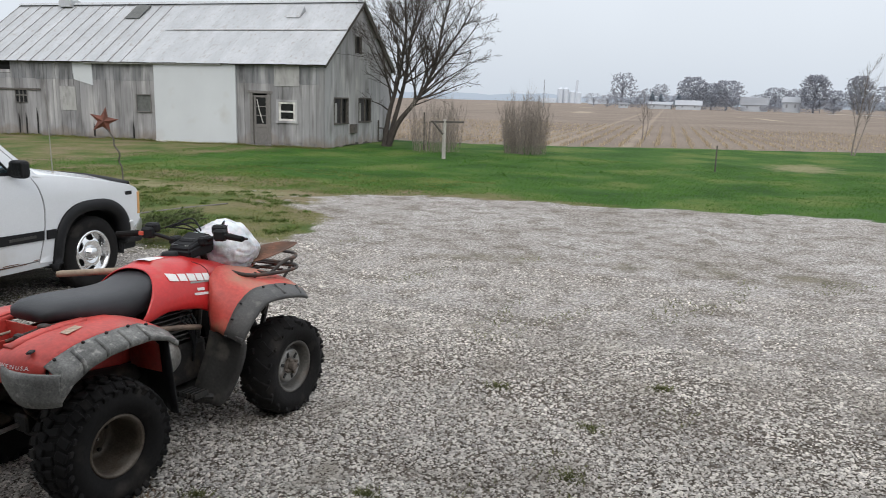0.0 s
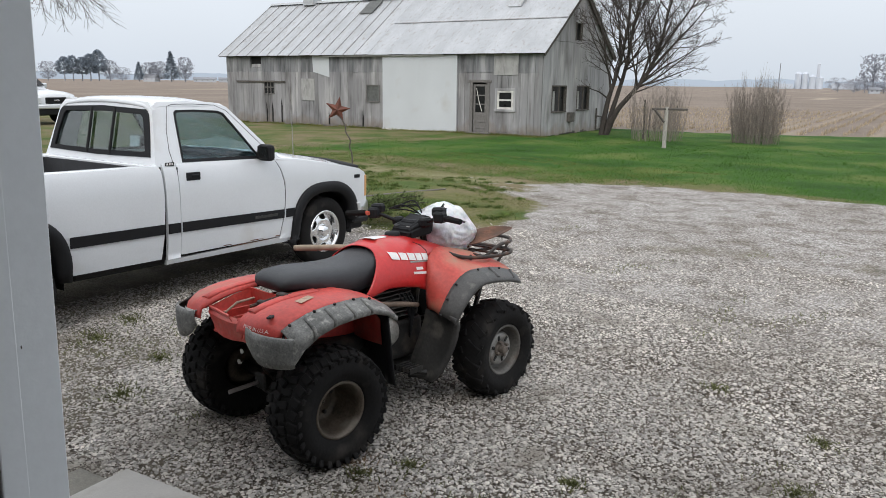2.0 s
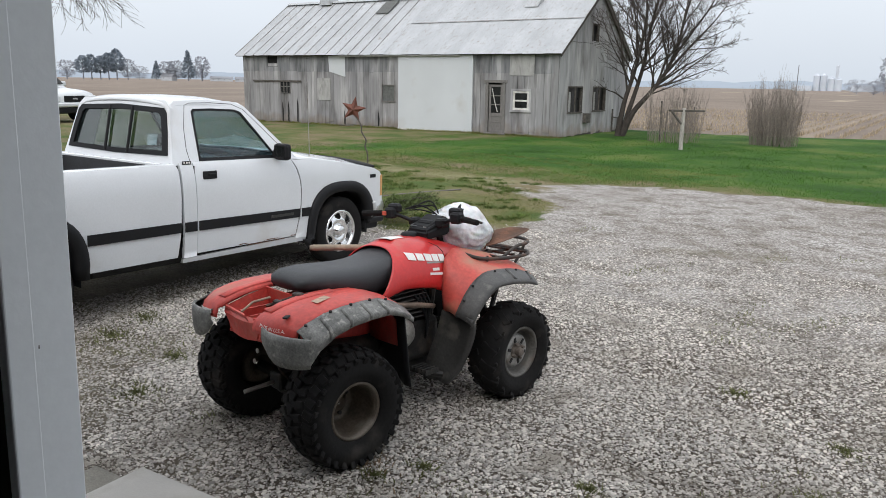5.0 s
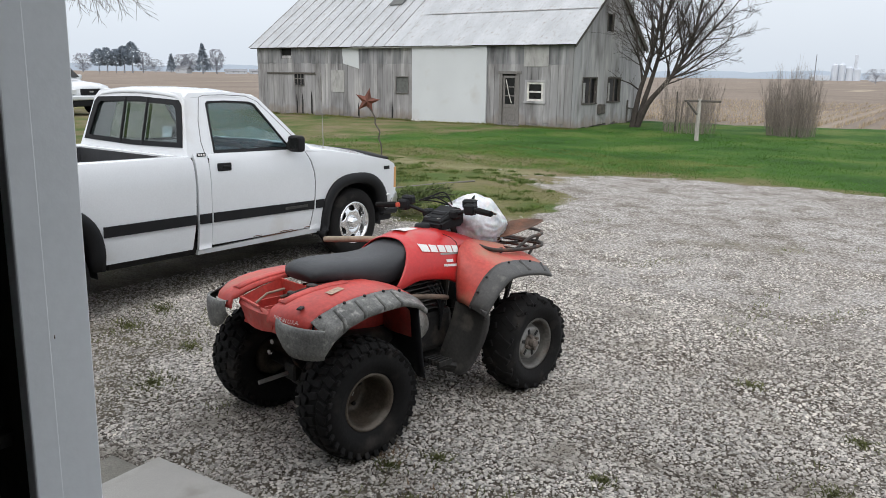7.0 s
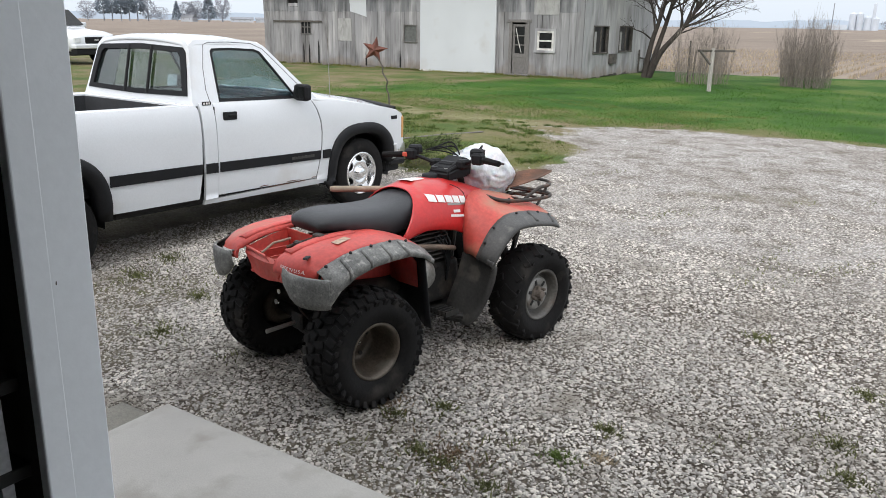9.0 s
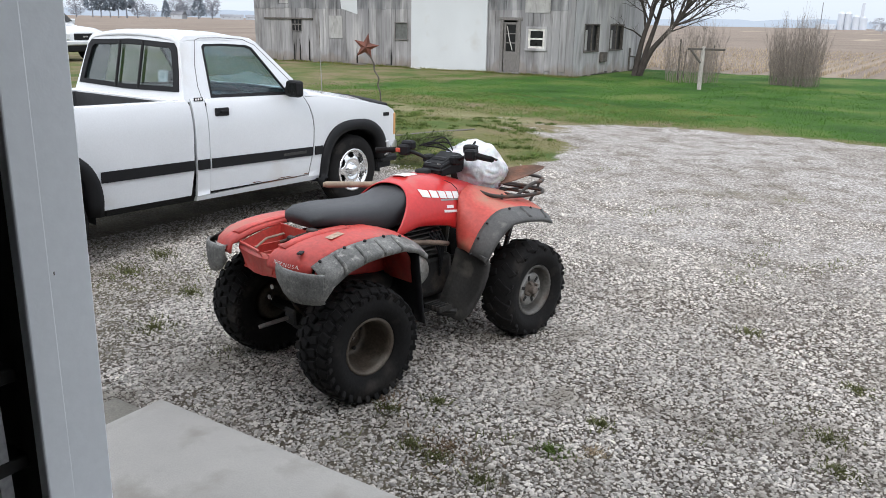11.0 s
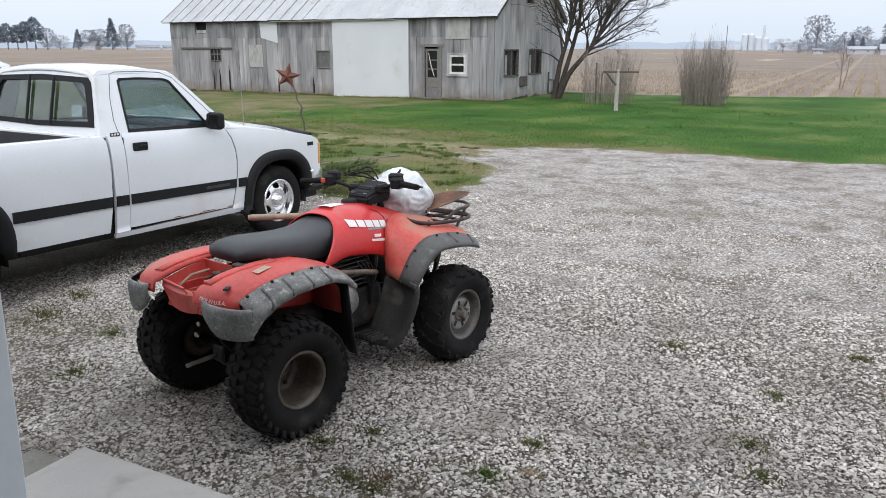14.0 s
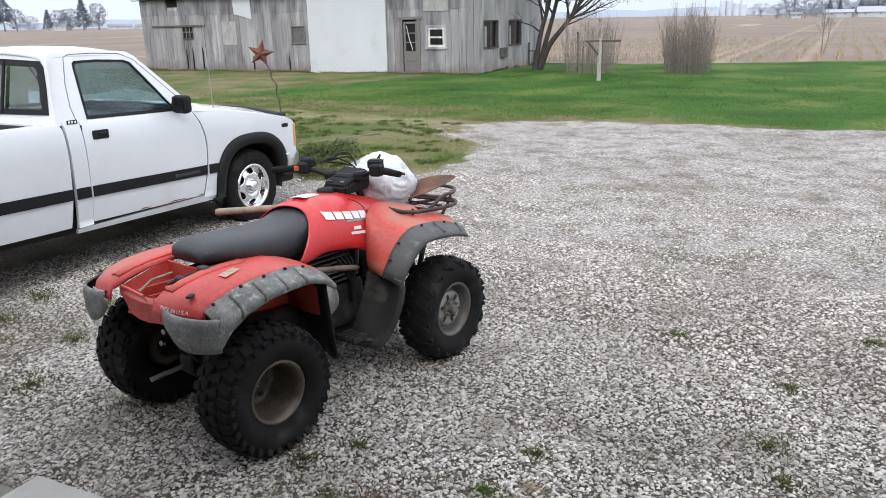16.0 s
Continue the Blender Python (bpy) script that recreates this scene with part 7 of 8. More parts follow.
bag = bmesh.new()
bmesh.ops.create_icosphere(bag, subdivisions=5, radius=1.0)
for v in bag.verts:
    n = v.co.normalized()
    swirl = n + 0.35 * Vector((noise.noise(n * 2.3), noise.noise(n * 2.3 + Vector((5, 1, 0))), noise.noise(n * 2.3 + Vector((0, 7, 2)))))
    fold = 1 - abs(noise.noise(swirl * 3.3)) * 1.6
    crease = 1 - abs(noise.noise(swirl * 8.0 + Vector((2, 0, 4)))) * 1.8
    f = 1 + 0.12 * noise.noise(n * 1.7) + 0.06 * (fold - 0.6) + 0.035 * (crease - 0.6)
    wedge = 1.12 - 0.30 * max(0.0, n.y)
    v.co = Vector((0.178 * n.x * f, 0.222 * n.y * f, max(0.150 * n.z * f * wedge, -0.125)))
bag.transform(Matrix.Translation((-0.035, 1.345, 0.928)) @ Matrix.Rotation(radians(-18), 4, "X"))
bag_ob = single("plastic_bag", bag, M["bag"], AT, "crumpled white plastic bag tied on the front carrier", "bag", smooth=True)

# ---- plants: limbs and twigs as one skin ----
def add_tube(V, F, pts, radii, sides=4):
    pts = [Vector(p) for p in pts]
    up = Vector((0.31, 0.17, 0.93)).normalized()
    start = len(V)
    for i, p in enumerate(pts):
        d = pts[min(i + 1, len(pts) - 1)] - pts[max(i - 1, 0)]
        if d.length < 1e-6:
            d = Vector((0, 0, 1))
        d.normalize()
        if abs(d.dot(up)) > 0.95:
            up = Vector((0.9, -0.3, 0.2)).normalized()
        a = d.cross(up).normalized()
        b = d.cross(a)
        for k in range(sides):
            t = k * math.tau / sides
            V.append(tuple(p + radii[i] * (math.cos(t) * a + math.sin(t) * b)))
    for i in range(len(pts) - 1):
        for k in range(sides):
            j = (k + 1) % sides
            o = start + i * sides
            F.append((o + k, o + j, o + sides + j, o + sides + k))


def skin(name, V, F, material, parent, label=""):
    ob = join_arrays(name, V, F, material, label, "", "stuff", True)
    ob.parent = parent
    return ob


def limb(rng, start, direction, length, wiggle, lift, n=5):
    pts, d = [Vector(start)], Vector(direction).normalized()
    for i in range(n):
        d = (d + Vector((rng.uniform(-1, 1), rng.uniform(-1, 1), rng.uniform(-1, 1))) * wiggle + Vector((0, 0, lift))).normalized()
        pts.append(pts[-1] + d * length / n)
    return pts


def grow(rng, big, small, pts, r0, depth, spread=0.75, lift=0.06, least=0.006):
    """Hangs side limbs on a limb, and so on down to twigs."""
    n = len(pts)
    total = sum((b - a).length for a, b in zip(pts, pts[1:]))
    radii = [max(r0 * (1 - 0.8 * i / (n - 1)), least * 0.6) for i in range(n)]
    V, F = big if r0 > 0.03 else small
    add_tube(V, F, pts, radii, 7 if r0 > 0.06 else 5 if r0 > 0.02 else 3)
    if depth == 0:
        return
    count = max(3, int(total * (4.6 if depth > 1 else 13.0)))
    for k in range(count):
        u = rng.uniform(0.22, 1.0) if depth < 3 else rng.uniform(0.35, 1.0)
        i = min(int(u * (n - 1)), n - 2)
        p = pts[i].lerp(pts[i + 1], u * (n - 1) - i)
        along = (pts[i + 1] - pts[i]).normalized()
        side = along.cross(Vector((rng.uniform(-1, 1), rng.uniform(-1, 1), rng.uniform(-1, 1)))).normalized()
        d = along * rng.uniform(0.5, 1.0) + side * spread * rng.uniform(0.6, 1.2)
        ln = total * (1 - 0.55 * u) * rng.uniform(0.35, 0.62)
        grow(rng, big, small, limb(rng, p, d, max(ln, 0.18), 0.16, lift), max(radii[i] * rng.uniform(0.4, 0.6), least), depth - 1, spread, lift, least)


def yard_tree():
    rng = random.Random(17)
    base = Vector((-13.68, 26.5, -0.03))
    right, away = Vector((0.88, 0.475, 0)), Vector((-0.475, 0.88, 0))
    at = lambda u, v, w=0.0: base + right * (u - 0.42 + 0.13 * v) + away * w + Vector((0, 0, v))
    big, small = ([], []), ([], [])
    stems = [
        ([at(-0.10, 0), at(-0.10, 0.7), at(-0.07, 1.4), at(0.05, 2.2, -0.1), at(0.12, 3.2, -0.1), at(0.10, 4.4), at(-0.15, 5.8, 0.2)], 0.15),
        ([at(0.06, 0), at(0.12, 0.8, 0.1), at(0.25, 1.7, 0.2), at(0.36, 2.8, 0.3), at(0.34, 4.0, 0.4), at(0.5, 5.6, 0.3), at(0.6, 6.8, 0.2)], 0.14),
        ([at(0.08, 0.05), at(0.3, 0.9, -0.1), at(0.72, 1.55, -0.2), at(1.12, 2.25, -0.3), at(1.38, 3.2, -0.3), at(1.45, 4.4, -0.2), at(1.62, 5.8, -0.4)], 0.15),
        ([at(1.0, 2.1, -0.28), at(1.5, 2.8, -0.3), at(2.0, 3.5, -0.2), at(2.45, 4.1, 0.1), at(2.8, 4.7, 0.2)], 0.08),
        ([at(1.32, 2.9, -0.3), at(1.8, 3.8, -0.6), at(2.2, 4.6, -0.8), at(2.5, 5.6, -0.9)], 0.07),
        ([at(0.30, 2.4, 0.3), at(0.8, 3.4, 0.7), at(1.1, 4.6, 1.0), at(1.3, 5.8, 1.1)], 0.06),
        ([at(-0.08, 1.35), at(-0.45, 1.6, -0.3), at(-0.8, 1.72, -0.5), at(-1.05, 1.9, -0.6)], 0.045),
        ([at(0.06, 3.0), at(-0.12, 3.8, 0.5), at(-0.25, 4.7, 0.8), at(-0.3, 5.6, 0.9)], 0.05),
        ([at(0.72, 1.55, -0.2), at(1.2, 1.75, -0.1), at(1.8, 2.0, 0.1), at(2.4, 2.2, 0.0)], 0.04),
    ]
    for pts, r in stems:
        fine = curve_pts(pts, 3)
        grow(rng, big, small, fine, r * 0.76, 3 if r > 0.05 else 2)
    tree = thing("bare_tree", Matrix(), "leafless many-stemmed tree beside the barn gable", "tree")
    skin("trunk", *big, M["bark"], tree, "grey-brown forked stems")
    skin("crown", *small, M["twig"], tree, "bare crown of fine twigs")


def side_tree():
    """A tree off to the side of which only hanging twigs come into view."""
    rng = random.Random(23)
    base = Vector((-22.0, 5.6, -0.03))
    big, small = ([], []), ([], [])
    at = lambda x, y, z: base + Vector((x, y, z))
    grow(rng, big, small, curve_pts([at(0, 0, 0), at(0.05, 0.1, 1.5), at(-0.1, 0.0, 3.5), at(0.1, -0.1, 6.0)], 3), 0.2, 1)
    for pts in ([at(0, 0, 2.8), at(0.8, 0.9, 4.0), at(1.4, 2.0, 4.7), at(1.8, 3.0, 4.5), at(2.0, 3.9, 4.0)], [at(0, 0, 3.4), at(0.3, 1.0, 4.9), at(0.6, 2.2, 5.7), at(0.9, 3.4, 5.4), at(1.0, 4.4, 4.7)], [at(0, 0, 3.0), at(-0.8, -1.0, 4.5), at(-1.4, -2.0, 5.6)]):
        grow(rng, big, small, curve_pts(pts, 3), 0.055, 2, 0.7, -0.05)
    tree = thing("bare_tree", Matrix(), "leafless yard tree with drooping grey twigs", "tree")
    skin("trunk", *big, M["bark"], tree, "grey bark")
    skin("crown", *small, M["twig"], tree, "thin drooping twigs")


def bush(x, y, h, w, count, seed, label):
    """A clump of upright bare stems."""
    rng = random.Random(seed)
    V, F = [], []
    for k in range(count):
        a, r = rng.uniform(0, math.tau), math.sqrt(rng.random())
        p = Vector((x + 0.33 * w * r * math.cos(a), y + 0.33 * w * r * math.sin(a), -0.03))
        lean = Vector((math.cos(a) * r * 0.13 * w / h, math.sin(a) * r * 0.13 * w / h, 1))
        ln = h * rng.uniform(0.5, 1.05) * (1 - 0.25 * r)
        pts = limb(rng, p, lean, ln, 0.07, 0.05, 6)
        add_tube(V, F, pts, [0.0048 * (1 - 0.7 * i / 6) for i in range(7)], 3)
        for _ in range(9):
            i = rng.randint(1, 5)
            d = (pts[i + 1] - pts[i]).normalized() + Vector((rng.uniform(-0.5, 0.5), rng.uniform(-0.5, 0.5), 0.3))
            tw = limb(rng, pts[i], d, ln * rng.uniform(0.12, 0.34), 0.12, 0.05, 3)
            add_tube(V, F, tw, [0.0032, 0.003, 0.0025, 0.002], 3)
    holder = thing("bare_shrub", Matrix(), label, "shrub", "shrubs at the field edge")
    skin("stem_clump", V, F, M["shrub"], holder, "dense tan bare stems")


yard_tree()
side_tree()
bush(-8.5, 26.4, 2.3, 2.3, 300, 31, "upright leafless tan shrub on the lawn")
bush(-11.35, 25.0, 2.4, 2.6, 150, 32, "sparse leafless shrub behind the clothesline post")


def sapling(x, y, h, seed, label):
    rng = random.Random(seed)
    big, small = ([], []), ([], [])
    grow(rng, big, small, limb(rng, (x, y, -0.03), (0.05, 0, 1), h, 0.05, 0.04, 8), 0.033, 2, 0.40, 0.12, 0.004)
    grow(rng, big, small, limb(rng, (x + 0.1, y, -0.03), (0.25, 0.1, 1), h * 0.75, 0.05, 0.04, 8), 0.0315, 2, 0.40, 0.12, 0.004)
    tree = thing("sapling", Matrix(), label, "sapling")
    skin("trunk", *big, M["pale_twig"], tree)
    skin("twigs", *small, M["pale_twig"], tree)


sapling(2.3, 35.9, 3.4, 41, "thin leafless sapling at the edge of the field")
sapling(-7.0, 40.5, 2.2, 43, "small bare sapling standing in the stubble")

# clothesline post, stakes
post = thing("clothesline_post", pose(-9.72, 22.15, 0, 0, 0, 28), "weathered wooden clothesline post with a crossarm", "post")
part("upright", tube([(0, 0, -0.2), (0, 0, 0.6), (0.01, 0, 1.22)], [0.065, 0.06, 0.055], 8), M["post_wood"], post)
part("crossarm", box(-0.42, 0.60, -0.045, 0.045, 1.115, 1.175, 0.01), M["barn_dark"], post, "dark wooden arm")
part("brace", tube([(-0.34, -0.055, 1.13), (-0.04, -0.055, 0.76)], 0.032, 6), M["barn_dark"], post, "dark diagonal brace")
part("hook", tube([(0.3, 0, 1.18), (0.3, 0, 1.26)], 0.015, 6), M["barn_dark"], post)


def stake(x, y, h, r, label, lean=0.0):
    bm = tube([(0, 0, -0.1), (lean * 0.5, 0, h * 0.5), (lean, 0, h)], [r, r * 0.95, r * 0.8], 7)
    single("stake", bm, M["barn_dark"], Matrix.Translation((x, y, 0)), label, "stake", "garden stakes")


stake(-1.76, 23.3, 0.75, 0.024, "short dark stake standing in the lawn")
stake(-12.3, 26.4, 1.0, 0.03, "thin dark fence stake near the tree", 0.03)
stake(-11.9, 25.2, 1.35, 0.035, "thin grey fence stake near the shrub", -0.02)

# star on a bent rod
star = thing("garden_star", Matrix(), "rusty red metal star on a wavy iron rod", "garden ornament")
rod = curve_pts([(-10.58, 10.30, -0.1), (-10.57, 10.30, 0.45), (-10.62, 10.28, 0.62), (-10.57, 10.26, 0.75), (-10.66, 10.23, 0.90), (-10.64, 10.20, 1.02), (-10.74, 10.14, 1.22), (-10.76, 10.13, 1.30)], 5)
part("rod", tube(rod, 0.013, 6), M["barn_dark"], star, "thin wavy iron rod")
sb = bmesh.new()
front_v, back_v = sb.verts.new((0, -0.06, 0)), sb.verts.new((0, 0.03, 0))
rim = [sb.verts.new(((0.25 if k % 2 == 0 else 0.10) * math.sin(k * math.pi / 5 + 0.2), 0, (0.25 if k % 2 == 0 else 0.10) * math.cos(k * math.pi / 5 + 0.2))) for k in range(10)]
for k in range(10):
    sb.faces.new((front_v, rim[k], rim[(k + 1) % 10]))
    sb.faces.new((back_v, rim[(k + 1) % 10], rim[k]))
sb.transform(pose(-10.76, 10.12, 1.32, 6, 0, 40))
part("star", sb, M["rust_red"], star, "folded rust-red tin star")

# grey pole and cut evergreen branches lying at the edge of the grass
pole = tube([(0, 0, 0), (0.02, 0.9, 0.01), (-0.01, 1.75, 0)], [0.014, 0.016, 0.012], 8)
single("fence_pole", pole, M["door_wood"], pose(-8.72, 8.75, 0.018, 0, 0, -12.5), "thin weathered grey pole lying in the grass", "pole")


def evergreen(x, y, length, height, heading, seed):
    rng = random.Random(seed)
    V, F = [], []
    N, NF = [], []
    d = Vector((math.cos(heading), math.sin(heading), 0))
    main = curve_pts([Vector((x, y, 0.04)), Vector((x, y, height * 0.5)) + d * length * 0.3, Vector((x, y, height * 0.85)) + d * length * 0.65, Vector((x, y, height)) + d * length], 5)
    add_tube(V, F, main, [0.014 * (1 - 0.8 * i / (len(main) - 1)) for i in range(len(main))], 4)
    for i in range(2, len(main) - 1):
        for sgn in (-1, 1):
            ln = length * 0.42 * (1 - i / len(main)) * rng.uniform(0.7, 1.2) + 0.08
            side = Vector((-d.y * sgn, d.x * sgn, rng.uniform(-0.1, 0.5))) + d * 0.6
            tw = limb(rng, main[i], side, ln, 0.12, 0.02, 4)
            add_tube(V, F, tw, [0.006, 0.005, 0.004, 0.003, 0.002], 3)
            for k in range(int(ln * 190)):
                u = rng.random()
                j = min(int(u * 4), 3)
                p = tw[j].lerp(tw[j + 1], u * 4 - j)
                nd = Vector((rng.uniform(-1, 1), rng.uniform(-1, 1), rng.uniform(-0.7, 1))).normalized() + (tw[j + 1] - tw[j]).normalized()
                w = nd.cross(Vector((0.3, 0.2, 1))).normalized() * 0.006
                q = p + nd.normalized() * rng.uniform(0.04, 0.075)
                o = len(N)
                N += [tuple(p - w), tuple(p + w), tuple(q)]
                NF.append((o, o + 1, o + 2))
    holder = thing("evergreen_branch", Matrix(), "cut green evergreen branch lying by the drive", "branch", "cut branches")
    skin("stem", V, F, M["bark"], holder)
    nd = join_arrays("needles", N, NF, M["needles"], "dense dull green needles", "", "stuff")
    nd.parent = holder


evergreen(-7.35, 7.15, 1.1, 0.38, 0.55, 51)
evergreen(-7.25, 7.45, 1.0, 0.32, 0.15, 52)
evergreen(-7.0, 6.95, 0.9, 0.26, 0.9, 53)
evergreen(-7.6, 7.8, 0.9, 0.30, -0.4, 54)


# ---- white SUV at the edge of the grass ----
def suv():
    car = thing("suv", pose(-32.0, 14.0, 0, 0, 0, math.degrees(math.atan2(0.31, 0.95)) - 90) @ Matrix.Scale(1.25, 4), "white sport utility vehicle parked on the grass", "suv")
    # y forward, nose at y = 0
    low = []
    for y, hw, top in ((-0.02, 0.74, 0.84), (-0.10, 0.86, 0.95), (-0.5, 0.90, 1.04), (-1.25, 0.91, 1.10), (-1.35, 0.92, 1.12), (-3.0, 0.92, 1.13), (-4.5, 0.91, 1.12), (-4.66, 0.84, 1.05)):
        low.append([(-hw * 0.93, y, 0.42), (-hw, y, 0.62), (-hw, y, top - 0.16), (-hw * 0.92, y, top - 0.02), (-hw * 0.4, y, top + 0.03), (hw * 0.4, y, top + 0.03), (hw * 0.92, y, top - 0.02), (hw, y, top - 0.16), (hw, y, 0.62), (hw * 0.93, y, 0.42)])
    part("body", loft(low), M["white_car"], car, "white painted body", True)
    top = []
    for y, hw, z in ((-1.28, 0.80, 1.12), (-1.95, 0.70, 1.72), (-2.15, 0.69, 1.80), (-3.2, 0.69, 1.83), (-4.35, 0.68, 1.80), (-4.6, 0.76, 1.12)):
        top.append([(-0.84, y if z < 1.2 else y, 1.08), (-hw, y, z - 0.05), (-hw * 0.8, y, z), (hw * 0.8, y, z), (hw, y, z - 0.05), (0.84, y, 1.08)])
    part("cabin", loft(top), M["white_car"], car, "white roof and pillars", True)
    wind = sheet([[(-0.72, -1.33, 1.20), (0.72, -1.33, 1.20)], [(-0.63, -1.88, 1.68), (0.63, -1.88, 1.68)]], 0.01)
    wind.transform(Matrix.Translation((0, 0.02, 0.02)))
    part("windscreen", wind, M["dark_glass"], car)
    for sgn in (-1, 1):
        for y0, y1, z0, z1 in ((-2.2, -1.62, 1.18, 1.66), (-3.15, -2.3, 1.18, 1.68), (-4.2, -3.25, 1.18, 1.66)):
            off = 0.012
            g = sheet([[(sgn * (0.815 + off), y0, z0), (sgn * (0.815 + off), y1, z0)], [(sgn * (0.71 + off), y0, z1), (sgn * (0.71 + off), y1 - (0.30 if y1 > -1.7 else 0), z1)]], 0.008)
            part("side_window", g, M["dark_glass"], car)
        part("headlamp", box(sgn * 0.70 - 0.13, sgn * 0.70 + 0.13, -0.06, 0.015, 0.68, 0.86, 0.02), M["lamp"], car)
        part("door_mirror", box(sgn * 1.0 - 0.11, sgn * 1.0 + 0.11, -1.75, -1.62, 1.14, 1.30, 0.03), M["white_car"], car)
        for y in (-0.88, -3.75):
            w = part("wheel", tube([(sgn * 0.72, y, 0.37), (sgn * 0.94, y, 0.37)], 0.37, 24), M["tyre"], car, "dark tyre and grey wheel")
            part("hub_cap", tube([(sgn * 0.93, y, 0.37), (sgn * 0.955, y, 0.37)], 0.21, 16), M["rim_steel"], w)
            part("wheel_arch", tube([(sgn * 0.80, y, 0.42), (sgn * 0.926, y, 0.42)], 0.45, 24), M["seam"], car)
    part("grille", box(-0.40, 0.40, -0.06, 0.02, 0.66, 0.86, 0.02), M["black_trim"], car, "black front grille")
    part("grille_badge", box(-0.09, 0.09, 0.02, 0.03, 0.74, 0.79, 0.01), M["chrome"], car)
    part("front_bumper", box(-0.88, 0.88, -0.16, 0.08, 0.50, 0.64, 0.03), M["white_car"], car)
    part("lower_bumper", box(-0.84, 0.84, -0.2, 0.05, 0.30, 0.50, 0.03), M["black_trim"], car, "dark lower bumper")
    part("underbody", box(-0.7, 0.7, -4.4, -0.3, 0.28, 0.45), M["seam"], car)


suv()

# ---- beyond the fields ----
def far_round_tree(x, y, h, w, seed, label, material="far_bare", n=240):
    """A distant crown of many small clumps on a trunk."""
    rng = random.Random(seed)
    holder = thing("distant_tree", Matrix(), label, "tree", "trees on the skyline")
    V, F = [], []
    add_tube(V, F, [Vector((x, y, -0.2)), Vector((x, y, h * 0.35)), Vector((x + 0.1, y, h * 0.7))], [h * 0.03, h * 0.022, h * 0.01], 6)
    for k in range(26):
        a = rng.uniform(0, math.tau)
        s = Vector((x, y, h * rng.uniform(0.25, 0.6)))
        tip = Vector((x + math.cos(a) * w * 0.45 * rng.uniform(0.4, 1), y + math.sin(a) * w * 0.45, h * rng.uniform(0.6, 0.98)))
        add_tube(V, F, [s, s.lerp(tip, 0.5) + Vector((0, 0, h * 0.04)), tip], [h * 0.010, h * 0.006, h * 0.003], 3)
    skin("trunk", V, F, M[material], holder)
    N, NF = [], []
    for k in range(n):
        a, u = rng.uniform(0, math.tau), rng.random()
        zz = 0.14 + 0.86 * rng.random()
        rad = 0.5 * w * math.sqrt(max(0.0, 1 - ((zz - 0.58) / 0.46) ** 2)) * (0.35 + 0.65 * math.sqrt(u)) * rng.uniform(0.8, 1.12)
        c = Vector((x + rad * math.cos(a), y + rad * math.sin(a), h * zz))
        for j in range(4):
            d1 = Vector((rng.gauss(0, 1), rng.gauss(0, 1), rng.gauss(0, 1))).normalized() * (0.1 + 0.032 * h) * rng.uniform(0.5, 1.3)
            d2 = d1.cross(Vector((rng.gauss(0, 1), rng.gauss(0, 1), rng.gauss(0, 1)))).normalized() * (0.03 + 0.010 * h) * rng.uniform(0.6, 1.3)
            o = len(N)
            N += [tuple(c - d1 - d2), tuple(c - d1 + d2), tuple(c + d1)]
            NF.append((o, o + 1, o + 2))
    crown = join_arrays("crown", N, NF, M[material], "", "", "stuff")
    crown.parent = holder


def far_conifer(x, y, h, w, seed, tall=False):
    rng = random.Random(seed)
    holder = thing("distant_conifer", Matrix(), "hazy pale evergreen on the skyline", "conifer", "evergreens on the skyline")
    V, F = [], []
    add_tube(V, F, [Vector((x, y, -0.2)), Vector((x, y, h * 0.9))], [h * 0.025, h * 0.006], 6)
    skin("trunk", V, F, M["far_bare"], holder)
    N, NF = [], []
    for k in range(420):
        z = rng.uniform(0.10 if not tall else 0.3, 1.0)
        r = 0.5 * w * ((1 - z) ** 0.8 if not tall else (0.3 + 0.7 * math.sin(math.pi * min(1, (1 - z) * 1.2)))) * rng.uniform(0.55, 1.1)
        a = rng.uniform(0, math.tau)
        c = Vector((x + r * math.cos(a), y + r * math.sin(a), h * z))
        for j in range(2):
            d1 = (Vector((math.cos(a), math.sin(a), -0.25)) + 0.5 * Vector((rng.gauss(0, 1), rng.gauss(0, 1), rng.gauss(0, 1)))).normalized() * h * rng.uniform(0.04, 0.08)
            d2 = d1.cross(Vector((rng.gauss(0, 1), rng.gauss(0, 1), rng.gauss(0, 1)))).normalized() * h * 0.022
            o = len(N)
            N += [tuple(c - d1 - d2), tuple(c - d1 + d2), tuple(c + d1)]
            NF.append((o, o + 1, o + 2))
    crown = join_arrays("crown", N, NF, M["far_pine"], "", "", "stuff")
    crown.parent = holder


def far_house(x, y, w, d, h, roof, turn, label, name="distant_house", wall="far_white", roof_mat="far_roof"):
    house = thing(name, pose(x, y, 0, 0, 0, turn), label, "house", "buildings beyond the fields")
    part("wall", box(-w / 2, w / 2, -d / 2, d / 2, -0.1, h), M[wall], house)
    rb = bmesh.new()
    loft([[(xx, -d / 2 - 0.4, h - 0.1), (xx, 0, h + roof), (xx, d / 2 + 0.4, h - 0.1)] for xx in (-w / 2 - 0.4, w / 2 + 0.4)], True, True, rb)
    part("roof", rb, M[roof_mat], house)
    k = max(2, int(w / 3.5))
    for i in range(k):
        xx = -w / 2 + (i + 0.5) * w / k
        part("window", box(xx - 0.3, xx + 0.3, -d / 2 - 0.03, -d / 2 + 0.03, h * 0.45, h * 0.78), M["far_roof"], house)


